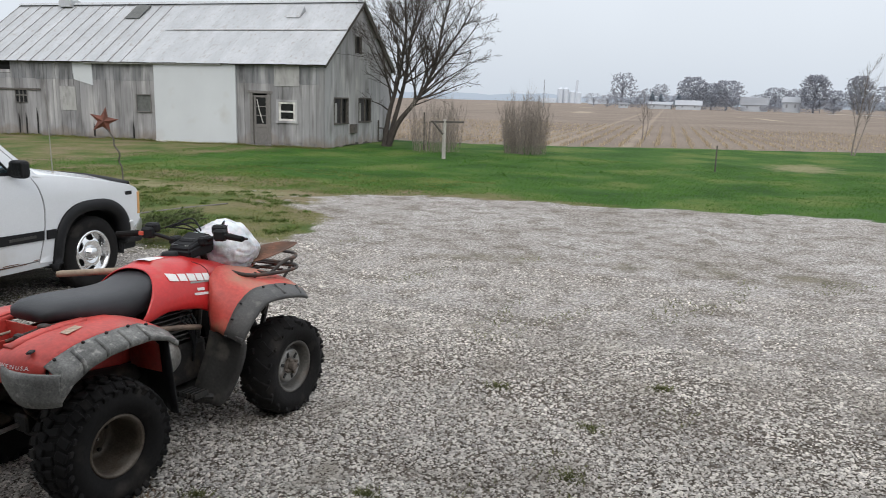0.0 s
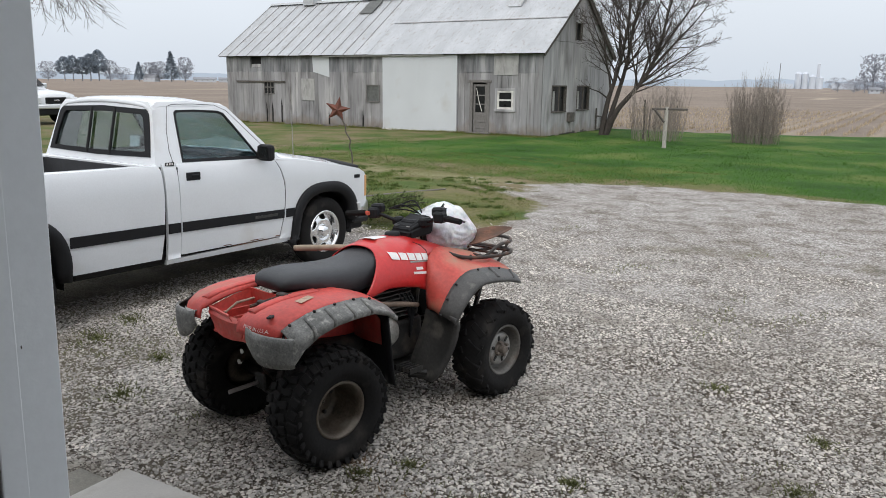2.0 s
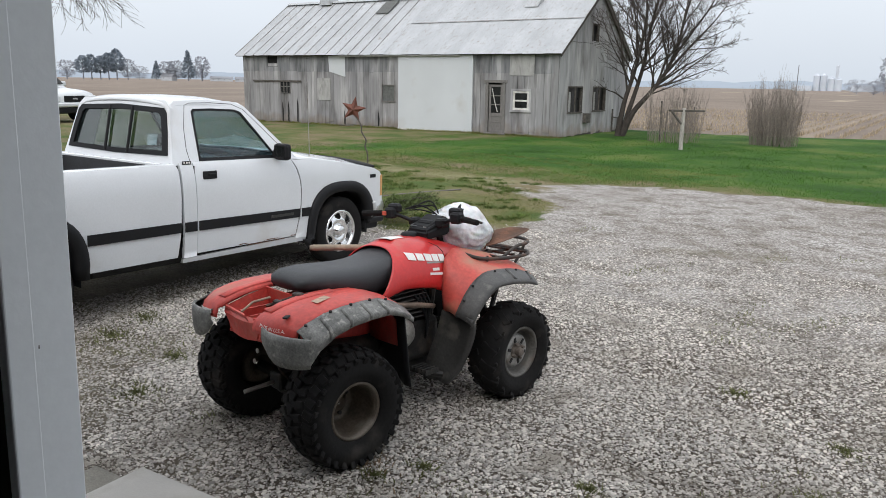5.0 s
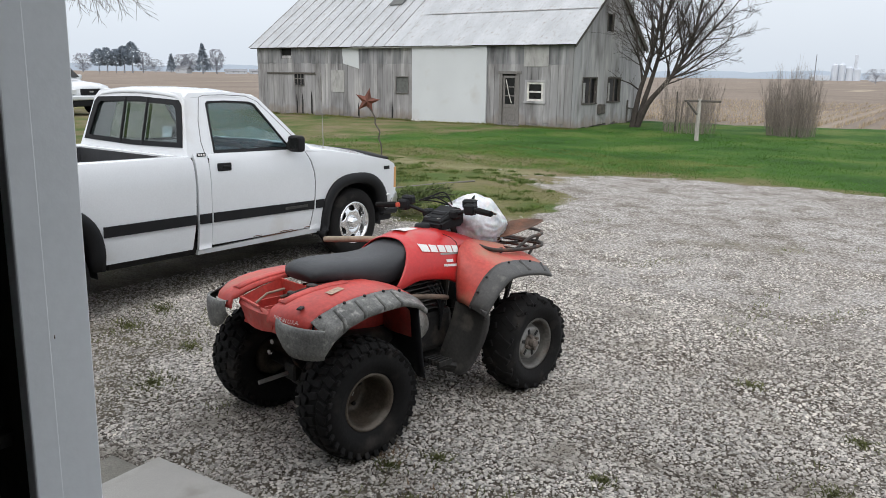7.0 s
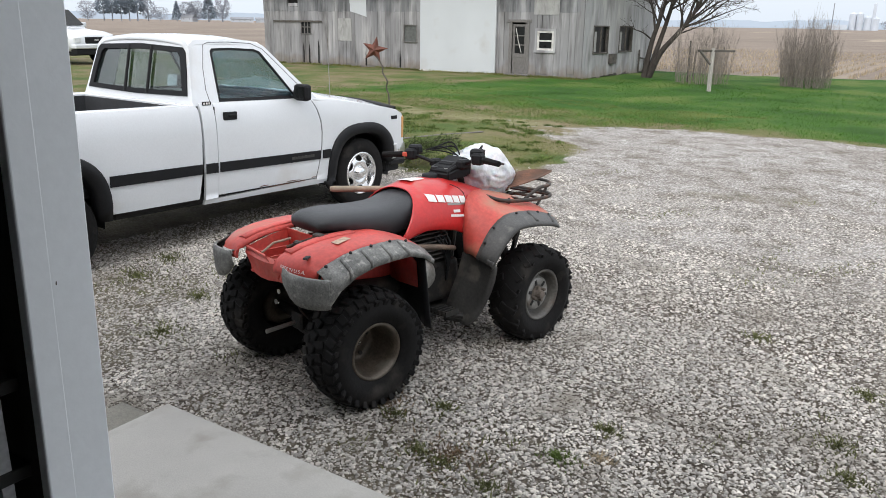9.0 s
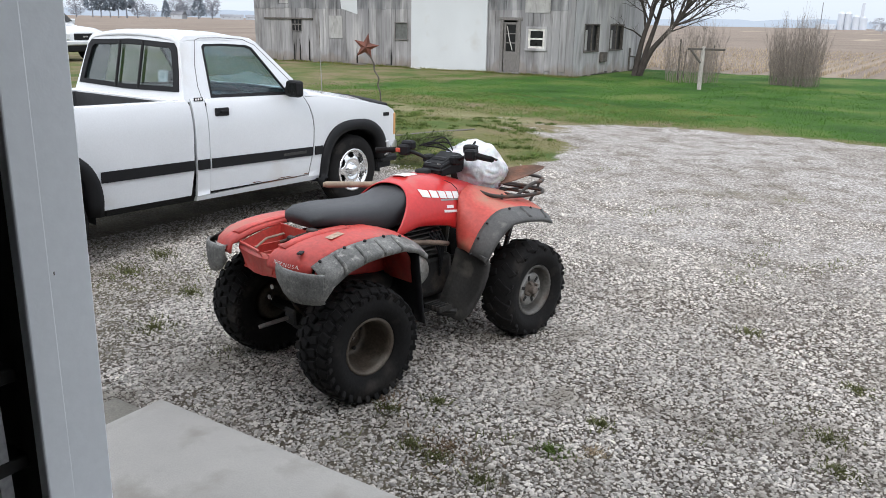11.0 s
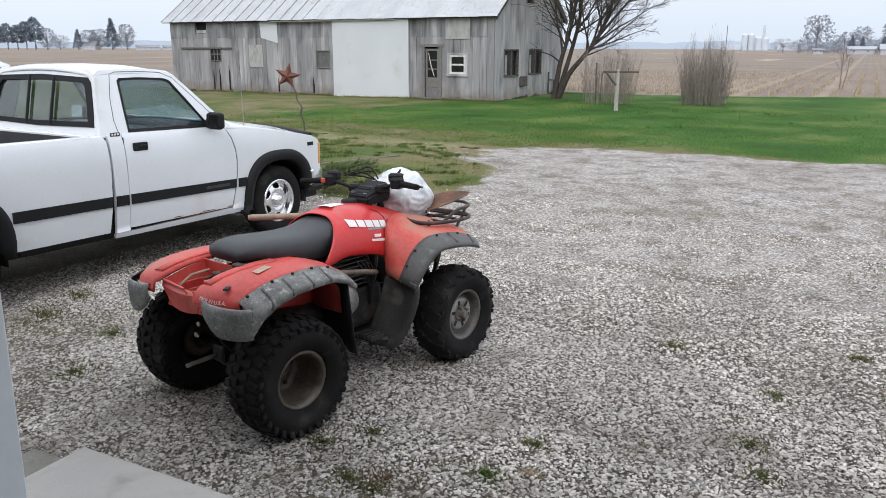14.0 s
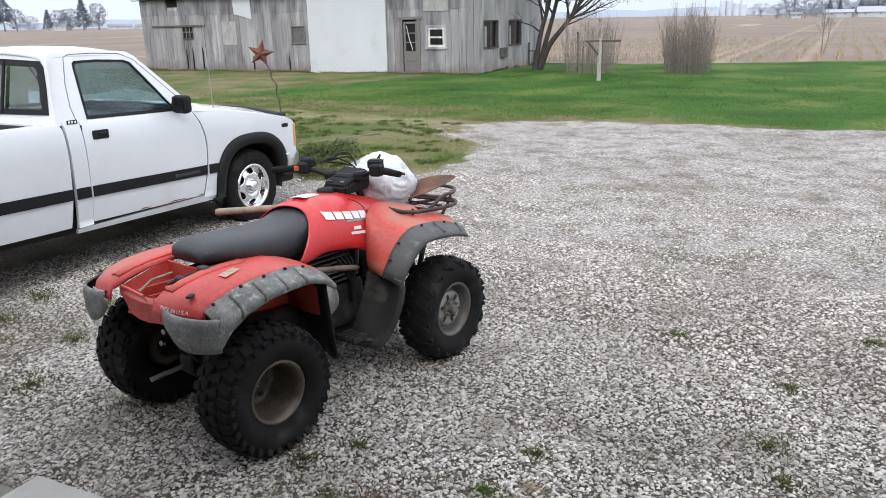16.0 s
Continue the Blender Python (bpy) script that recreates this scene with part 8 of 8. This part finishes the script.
# towards the farm on the left
K = 1.6
for k, (x, y, h, w) in enumerate(((-346.5, 152, 10, 7), (-345, 155, 10.5, 6.5), (-344, 158.5, 10, 6.5), (-342.5, 161.5, 11.5, 6.5), (-341, 164.5, 13, 7.5))):
    far_conifer(x * K, y * K, h * K, w * K, 60 + k, True)
far_conifer(-335 * K, 180 * K, 8.5 * K, 5.5 * K, 66)
far_conifer(-327.5 * K, 191.5 * K, 13 * K, 8 * K, 67)
far_round_tree(-325 * K, 197 * K, 11 * K, 8 * K, 71, "leafless tree beside the far farm", n=420)
far_round_tree(-333 * K, 184 * K, 8.5 * K, 8 * K, 72, "leafless tree beside the far farm", n=420)
far_round_tree(-330.5 * K, 187 * K, 9 * K, 8 * K, 73, "leafless tree beside the far farm", n=420)
far_round_tree(-339 * K, 168.5 * K, 9 * K, 8 * K, 74, "leafless tree beside the far farm", n=420)
far_round_tree(-337 * K, 173 * K, 6 * K, 9 * K, 75, "leafless tree beside the far farm", n=420)
far_round_tree(-349 * K, 146 * K, 8 * K, 9 * K, 76, "leafless tree beside the far farm", n=420)
far_house(-331.5 * K, 184 * K, 9, 7, 3.0, 2.6, 30, "white farmhouse beyond the field")
far_house(-320 * K, 204 * K, 16, 8, 2.2, 1.4, 58, "low white shed beyond the field")
far_house(-317 * K, 214 * K, 12, 8, 2.2, 1.4, 58, "low white shed beyond the field")
# towards the village on the right
VILLAGE = (("large leafless tree by the village", -61, 290, 12.6, 10.5, 300), ("leafless tree by the village", -53.4, 326, 9.6, 8, 300), ("dense leafless tree by the village", -38, 303, 11.8, 11, 900), ("dense leafless tree by the village", -25.5, 299, 10.6, 13, 900), ("dense leafless tree by the village", -31, 304, 9.6, 10, 700),
           ("dense leafless tree by the village", 3.2, 300, 12.8, 10.5, 900), ("dense leafless tree by the village", 16.8, 300, 12.6, 9, 800), ("leafless tree by the village", -10, 328, 9.0, 11, 600), ("leafless tree by the village", -2, 326, 8.6, 11, 600), ("leafless tree by the village", 26, 305, 9.5, 13, 600), ("leafless tree by the village", 10, 312, 8.0, 9, 600))
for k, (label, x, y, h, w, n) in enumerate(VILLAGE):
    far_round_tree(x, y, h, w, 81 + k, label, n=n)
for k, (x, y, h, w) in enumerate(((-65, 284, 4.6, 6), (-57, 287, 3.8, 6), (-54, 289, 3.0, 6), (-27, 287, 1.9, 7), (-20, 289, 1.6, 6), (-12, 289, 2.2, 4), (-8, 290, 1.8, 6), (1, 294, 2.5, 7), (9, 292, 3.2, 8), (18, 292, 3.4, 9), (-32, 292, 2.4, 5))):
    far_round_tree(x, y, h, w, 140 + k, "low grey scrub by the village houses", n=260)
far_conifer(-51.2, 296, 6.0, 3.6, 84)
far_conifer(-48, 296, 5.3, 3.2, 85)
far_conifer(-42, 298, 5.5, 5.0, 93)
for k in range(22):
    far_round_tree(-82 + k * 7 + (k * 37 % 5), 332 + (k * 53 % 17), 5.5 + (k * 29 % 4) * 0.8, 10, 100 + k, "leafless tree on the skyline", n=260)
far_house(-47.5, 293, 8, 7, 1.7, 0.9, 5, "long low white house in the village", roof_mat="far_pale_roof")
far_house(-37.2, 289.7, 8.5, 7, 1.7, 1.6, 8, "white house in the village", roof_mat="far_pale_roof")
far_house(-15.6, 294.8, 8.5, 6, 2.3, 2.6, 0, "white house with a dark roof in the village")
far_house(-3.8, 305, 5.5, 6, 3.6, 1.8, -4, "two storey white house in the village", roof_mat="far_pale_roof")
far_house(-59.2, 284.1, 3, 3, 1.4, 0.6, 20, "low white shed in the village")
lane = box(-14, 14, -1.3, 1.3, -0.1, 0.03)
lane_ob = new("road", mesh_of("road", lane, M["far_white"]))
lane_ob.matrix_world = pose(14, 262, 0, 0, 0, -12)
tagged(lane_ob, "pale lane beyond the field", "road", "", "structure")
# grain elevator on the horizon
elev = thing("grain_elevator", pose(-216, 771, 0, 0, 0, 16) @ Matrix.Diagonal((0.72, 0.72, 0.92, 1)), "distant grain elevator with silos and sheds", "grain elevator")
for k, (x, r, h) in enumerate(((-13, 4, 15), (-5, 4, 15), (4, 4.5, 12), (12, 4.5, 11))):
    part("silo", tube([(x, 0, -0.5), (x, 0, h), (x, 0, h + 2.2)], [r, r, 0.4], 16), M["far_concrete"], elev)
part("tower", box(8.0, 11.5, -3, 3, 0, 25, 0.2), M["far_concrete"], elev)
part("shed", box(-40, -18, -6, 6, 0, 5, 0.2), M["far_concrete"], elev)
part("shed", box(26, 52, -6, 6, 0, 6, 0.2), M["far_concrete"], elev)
pole_ob = single("utility_pole", tube([(0, 0, -0.5), (0, 0, 8.5)], [0.15, 0.10], 8), M["far_roof"], Matrix.Translation((-75, 239, 0)), "weathered utility pole in the field", "utility pole")


def backdrop():
    """A wooded skyline all round, far behind everything else; colour and glow paint its haze."""
    rng = random.Random(9)
    V, F, n, R = [], [], 720, 1700.0
    h = 14.0
    for k in range(n + 1):
        a = math.tau * k / n
        h = max(11.0, min(26.0, h + rng.uniform(-1.6, 1.6)))
        V += [(R * math.cos(a), R * math.sin(a), -1.0), (R * math.cos(a), R * math.sin(a), h)]
        if k < n:
            F.append((2 * k, 2 * k + 2, 2 * k + 3, 2 * k + 1))
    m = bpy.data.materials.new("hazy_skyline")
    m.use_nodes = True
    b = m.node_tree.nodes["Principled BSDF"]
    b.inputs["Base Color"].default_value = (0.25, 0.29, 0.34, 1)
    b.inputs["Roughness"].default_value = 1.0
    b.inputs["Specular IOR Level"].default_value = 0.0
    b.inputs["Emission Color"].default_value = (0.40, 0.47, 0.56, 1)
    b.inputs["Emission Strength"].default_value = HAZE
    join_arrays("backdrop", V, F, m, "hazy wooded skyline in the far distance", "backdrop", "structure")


# strength of the skyline's glow, which stands in for haze
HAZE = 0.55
backdrop()

# ---- gravel, grass and stubble ----
def stones():
    r = np.random.RandomState(4)
    spots = []
    for y0, y1, per in ((1.0, 1.9, 6800), (1.9, 3.4, 8200), (3.4, 4.6, 6600), (4.6, 6.2, 3600), (6.2, 8.4, 1000)):
        x0, x1 = (-7.5, 2.6) if y0 > 1.5 else (-5.6, -2.3)
        n = int((x1 - x0) * (y1 - y0) * per)
        spots.append(np.stack([r.uniform(x0, x1, n), r.uniform(y0, y1, n), np.full(n, 0.69 + 0.06 * (y0 > 4) + 0.05 * (y0 > 6))], 1))
    P = np.concatenate(spots)
    x, y = P[:, 0], P[:, 1]
    c, s = math.cos(radians(10)), math.sin(radians(10))
    hx, hy = x * c + y * s, -x * s + y * c
    keep = ~((hx > -2.62) & (hy < 2.335)) & ~((hx > -2.86) & (hy < 2.25))
    keep &= r.rand(len(P)) < gravel_mask(x, y) ** 1.5 * (1 - 0.5 * soil_shade_mask(x, y))
    keep &= ~((x < -6.35 - 0.117 * (y - 5.4)) & (y < 5.6))
    # only the yard before the doorway
    keep &= (y - 0.2) > 0.42 * (x - 0.6)
    keep &= (y + 0.0) > -0.30 * (x - 0.3)
    P = P[keep]
    n = len(P)
    t = (1 + 5 ** 0.5) / 2
    ico = np.array([(-1, t, 0), (1, t, 0), (-1, -t, 0), (1, -t, 0), (0, -1, t), (0, 1, t), (0, -1, -t), (0, 1, -t), (t, 0, -1), (t, 0, 1), (-t, 0, -1), (-t, 0, 1)]) / math.hypot(1, t)
    tri = np.array([(0, 11, 5), (0, 5, 1), (0, 1, 7), (0, 7, 10), (0, 10, 11), (1, 5, 9), (5, 11, 4), (11, 10, 2), (10, 7, 6), (7, 1, 8), (3, 9, 4), (3, 4, 2), (3, 2, 6), (3, 6, 8), (3, 8, 9), (4, 9, 5), (2, 4, 11), (6, 2, 10), (8, 6, 7), (9, 8, 1)])
    tri = tri[ico[tri][:, :, 2].mean(1) > 0.12]
    V = ico[None] * (1 + 0.40 * r.uniform(-1, 1, (n, 12, 1)))
    size = r.gamma(6.0, 0.00146, n).clip(0.0048, 0.0165) * P[:, 2]
    V = V * np.stack([size * r.uniform(1.0, 1.5, n), size * r.uniform(0.8, 1.15, n), size * r.uniform(0.55, 0.95, n)], 1)[:, None]
    a, tilt = r.uniform(0, math.tau, n), r.uniform(-0.5, 0.5, n)
    ct, st = np.cos(tilt)[:, None], np.sin(tilt)[:, None]
    V = np.stack([V[..., 0], V[..., 1] * ct - V[..., 2] * st, V[..., 1] * st + V[..., 2] * ct], 2)
    ca, sa = np.cos(a)[:, None], np.sin(a)[:, None]
    V = np.stack([V[..., 0] * ca - V[..., 1] * sa, V[..., 0] * sa + V[..., 1] * ca, V[..., 2]], 2)
    base = np.stack([P[:, 0], P[:, 1], ground_z(P[:, 0], P[:, 1]) + size * r.uniform(0.10, 0.45, n)], 1)
    V = (V + base[:, None]).reshape(-1, 3)
    F = (tri[None] + 12 * np.arange(n)[:, None, None]).reshape(-1, 3)
    ob = join_arrays("gravel", V, F, M["stone"], "loose pale crushed limestone gravel", "gravel")
    stain = ob.data.attributes.new("stain", "FLOAT", "POINT")
    stain.data.foreach_set("value", np.repeat(stain_mask(P[:, 0], P[:, 1]), 12).astype(np.float32))


def blades(name, x, y, h, w, lean, material, label, category, seed, z=None):
    """One thin bent blade for each place."""
    r = np.random.RandomState(seed)
    n = len(x)
    a, b = r.uniform(0, math.tau, n), r.uniform(0, math.tau, n)
    z = ground_z(x, y) - 0.004 if z is None else z
    o = np.stack([x, y, z], 1)
    side = np.stack([np.cos(a), np.sin(a), np.zeros(n)], 1) * (w * r.uniform(0.6, 1.3, n))[:, None]
    out = np.stack([np.cos(b), np.sin(b), np.zeros(n)], 1) * (h * lean * r.uniform(0.2, 1.4, n))[:, None]
    up = np.zeros((n, 3))
    up[:, 2] = h
    V = np.stack([o - side, o + side, o + side * 0.7 + up * 0.6 + out * 0.4, o - side * 0.7 + up * 0.6 + out * 0.4, o + up + out], 1).reshape(-1, 3)
    k = 5 * np.arange(n)[:, None]
    F = np.concatenate([k + [0, 1, 2], k + [0, 2, 3], k + [3, 2, 4]])
    return join_arrays(name, V, F, M[material], label, category)


def lawn():
    r = np.random.RandomState(7)
    n = 110000
    x, y = r.uniform(-18, 12, n), 12.6 + 13 * r.rand(n) ** 1.5
    ok = (r.rand(n) > gravel_mask(x, y) * 1.3) & (field_mask(x, y) < 0.4) & (y > -0.5 * x + 2) & (r.rand(n) > bare_mask(x, y)) & (wobble(x, y, 1.4, 33) + 0.7 * wobble(x, y, 4.5, 34) > r.uniform(-0.75, 0.35, n))
    x, y = x[ok], y[ok]
    blades("grass", x, y, 0.020 + 0.035 * r.rand(len(x)) ** 2, 0.006, 1.5, "grass", "short bright green spring lawn", "grass", 8)
    n = 60000
    x, y = r.uniform(-15, -5.4, n), r.uniform(6.4, 16.5, n)
    g = gravel_mask(x, y)
    ok = (r.rand(n) > 0.1 + g * 1.25) & (wobble(x, y, 2.2, 31) + 0.4 * wobble(x, y, 6.0, 32) > -0.22)
    x, y = x[ok], y[ok]
    blades("rough_grass", x, y, 0.010 + 0.028 * r.rand(len(x)) ** 2, 0.006, 1.6, "rough_grass", "patchy rough yellow-green grass by the drive", "grass", 9)
    # longer tufts along the barn and the field
    n = 9000
    u = r.uniform(-15.8, 0.3, n)
    v = -0.05 - 0.5 * r.rand(n) ** 2
    c, s = math.cos(radians(8.31)), math.sin(radians(8.31))
    x, y = -14.95 + u * c - v * s, 23.40 + u * s + v * c
    ok = wobble(x, y, 3.0, 41) > -0.25
    x, y = x[ok], y[ok]
    blades("tall_grass", x, y, 0.02 + 0.08 * r.rand(len(x)) ** 3, 0.010, 1.0, "rough_grass", "longer dry grass along the barn foot", "grass", 10)


def clumps():
    """Low leafy clumps in the rough grass beside the drive."""
    r = np.random.RandomState(19)
    cx, cy = r.uniform(-13, -5.9, 230), r.uniform(6.9, 12.2, 230)
    ok = gravel_mask(cx, cy) < 0.45
    cx, cy = cx[ok], cy[ok]
    size = r.uniform(0.05, 0.22, len(cx))
    k = np.repeat(np.arange(len(cx)), 90)
    a, d = r.uniform(0, math.tau, len(k)), np.abs(r.normal(0, 0.6, len(k))) * size[k]
    blades("weed_clumps", cx[k] + d * np.cos(a), cy[k] + d * np.sin(a), 0.02 + 0.05 * r.rand(len(k)) * (size[k] / 0.2), 0.007, 1.2, "clump", "leafy green clumps in the rough grass", "weeds", 20)


def weeds():
    r = np.random.RandomState(12)
    tufts = [(-1.38, 2.81, 0.07, 1), (-0.41, 3.53, 0.07, 0), (-2.16, 2.57, 0.06, 0), (-0.53, 3.79, 0.08, 0), (-1.71, 2.42, 0.05, 0), (-2.04, 2.79, 0.06, 0), (-1.35, 3.17, 0.05, 0), (-1.29, 4.77, 0.07, 0), (-1.45, 2.42, 0.06, 0), (-0.31, 5.26, 0.06, 0), (-0.58, 4.42, 0.07, 0), (-3.90, 2.27, 0.14, 0), (-5.02, 2.65, 0.16, 0), (-5.24, 3.03, 0.15, 0), (-4.3, 2.75, 0.12, 0), (-4.7, 3.2, 0.14, 0), (-1.85, 2.42, 0.05, 0)]
    for k, (x, y, size, lush) in enumerate(tufts):
        n = int(100 + 1500 * size)
        a, d = r.uniform(0, math.tau, n), np.abs(r.normal(0, 0.85, n)) * size
        blades("weed", x + d * np.cos(a), y + d * np.sin(a) * 0.8, (0.012 + 0.024 * r.rand(n)) * (1.15 if size > 0.1 else 1.0), 0.0038, 1.2, "clump" if lush else "weed", "low green weed tuft in the gravel", "weed", 100 + k)["group"] = "weeds in the gravel"
    for k, (x, y, size, n, of) in enumerate(((-1.72, 2.50, 0.15, 420, "litter"), (-1.24, 2.93, 0.05, 160, "straw"), (-2.25, 2.62, 0.12, 200, "litter"))):
        a, d = r.uniform(0, math.tau, n), np.abs(r.normal(0, 1, n)) * size
        blades("dead_weeds", x + d * np.cos(a), y + 0.7 * d * np.sin(a), 0.008 + 0.022 * r.rand(n), 0.0042, 1.6, of, "flat dead brown weeds among the stones", "weeds", 140 + k)
    n = 26000
    x, y = r.uniform(-5.9, 2.0, n), r.uniform(2.2, 9.5, n)
    ok = (wobble(x, y, 1.7, 61) + 0.6 * wobble(x, y, 5.0, 62) > 0.58 - 0.6 * soil_shade_mask(x, y)) & (y - 0.2 > 0.42 * (x - 0.6))
    c, s = math.cos(radians(10)), math.sin(radians(10))
    ok &= ~((x * c + y * s > -2.62) & (-x * s + y * c < 2.33))
    x, y = x[ok], y[ok]
    blades("sparse_weeds", x, y, 0.012 + 0.03 * r.rand(len(x)), 0.004, 1.2, "weed", "sparse flat weeds among the stones", "weeds", 77)


def stubble():
    r = np.random.RandomState(15)
    n = 26000
    x, y = r.uniform(-30, 30, n), 31 + 34 * r.rand(n) ** 1.6
    row = np.round((x * math.cos(radians(8.7)) + y * math.sin(radians(8.7))) / 0.76) * 0.76
    u = row + r.normal(0, 0.06, n)
    along = -x * math.sin(radians(8.7)) + y * math.cos(radians(8.7))
    x, y = u * math.cos(radians(8.7)) - along * math.sin(radians(8.7)), u * math.sin(radians(8.7)) + along * math.cos(radians(8.7))
    ok = field_mask(x, y) > 0.6
    x, y = x[ok], y[ok]
    blades("stubble", x, y, 0.08 + 0.16 * r.rand(len(x)), 0.012, 0.4, "straw", "rows of pale cut corn stubble", "stubble", 16)


stones()
lawn()
clumps()
weeds()
stubble()
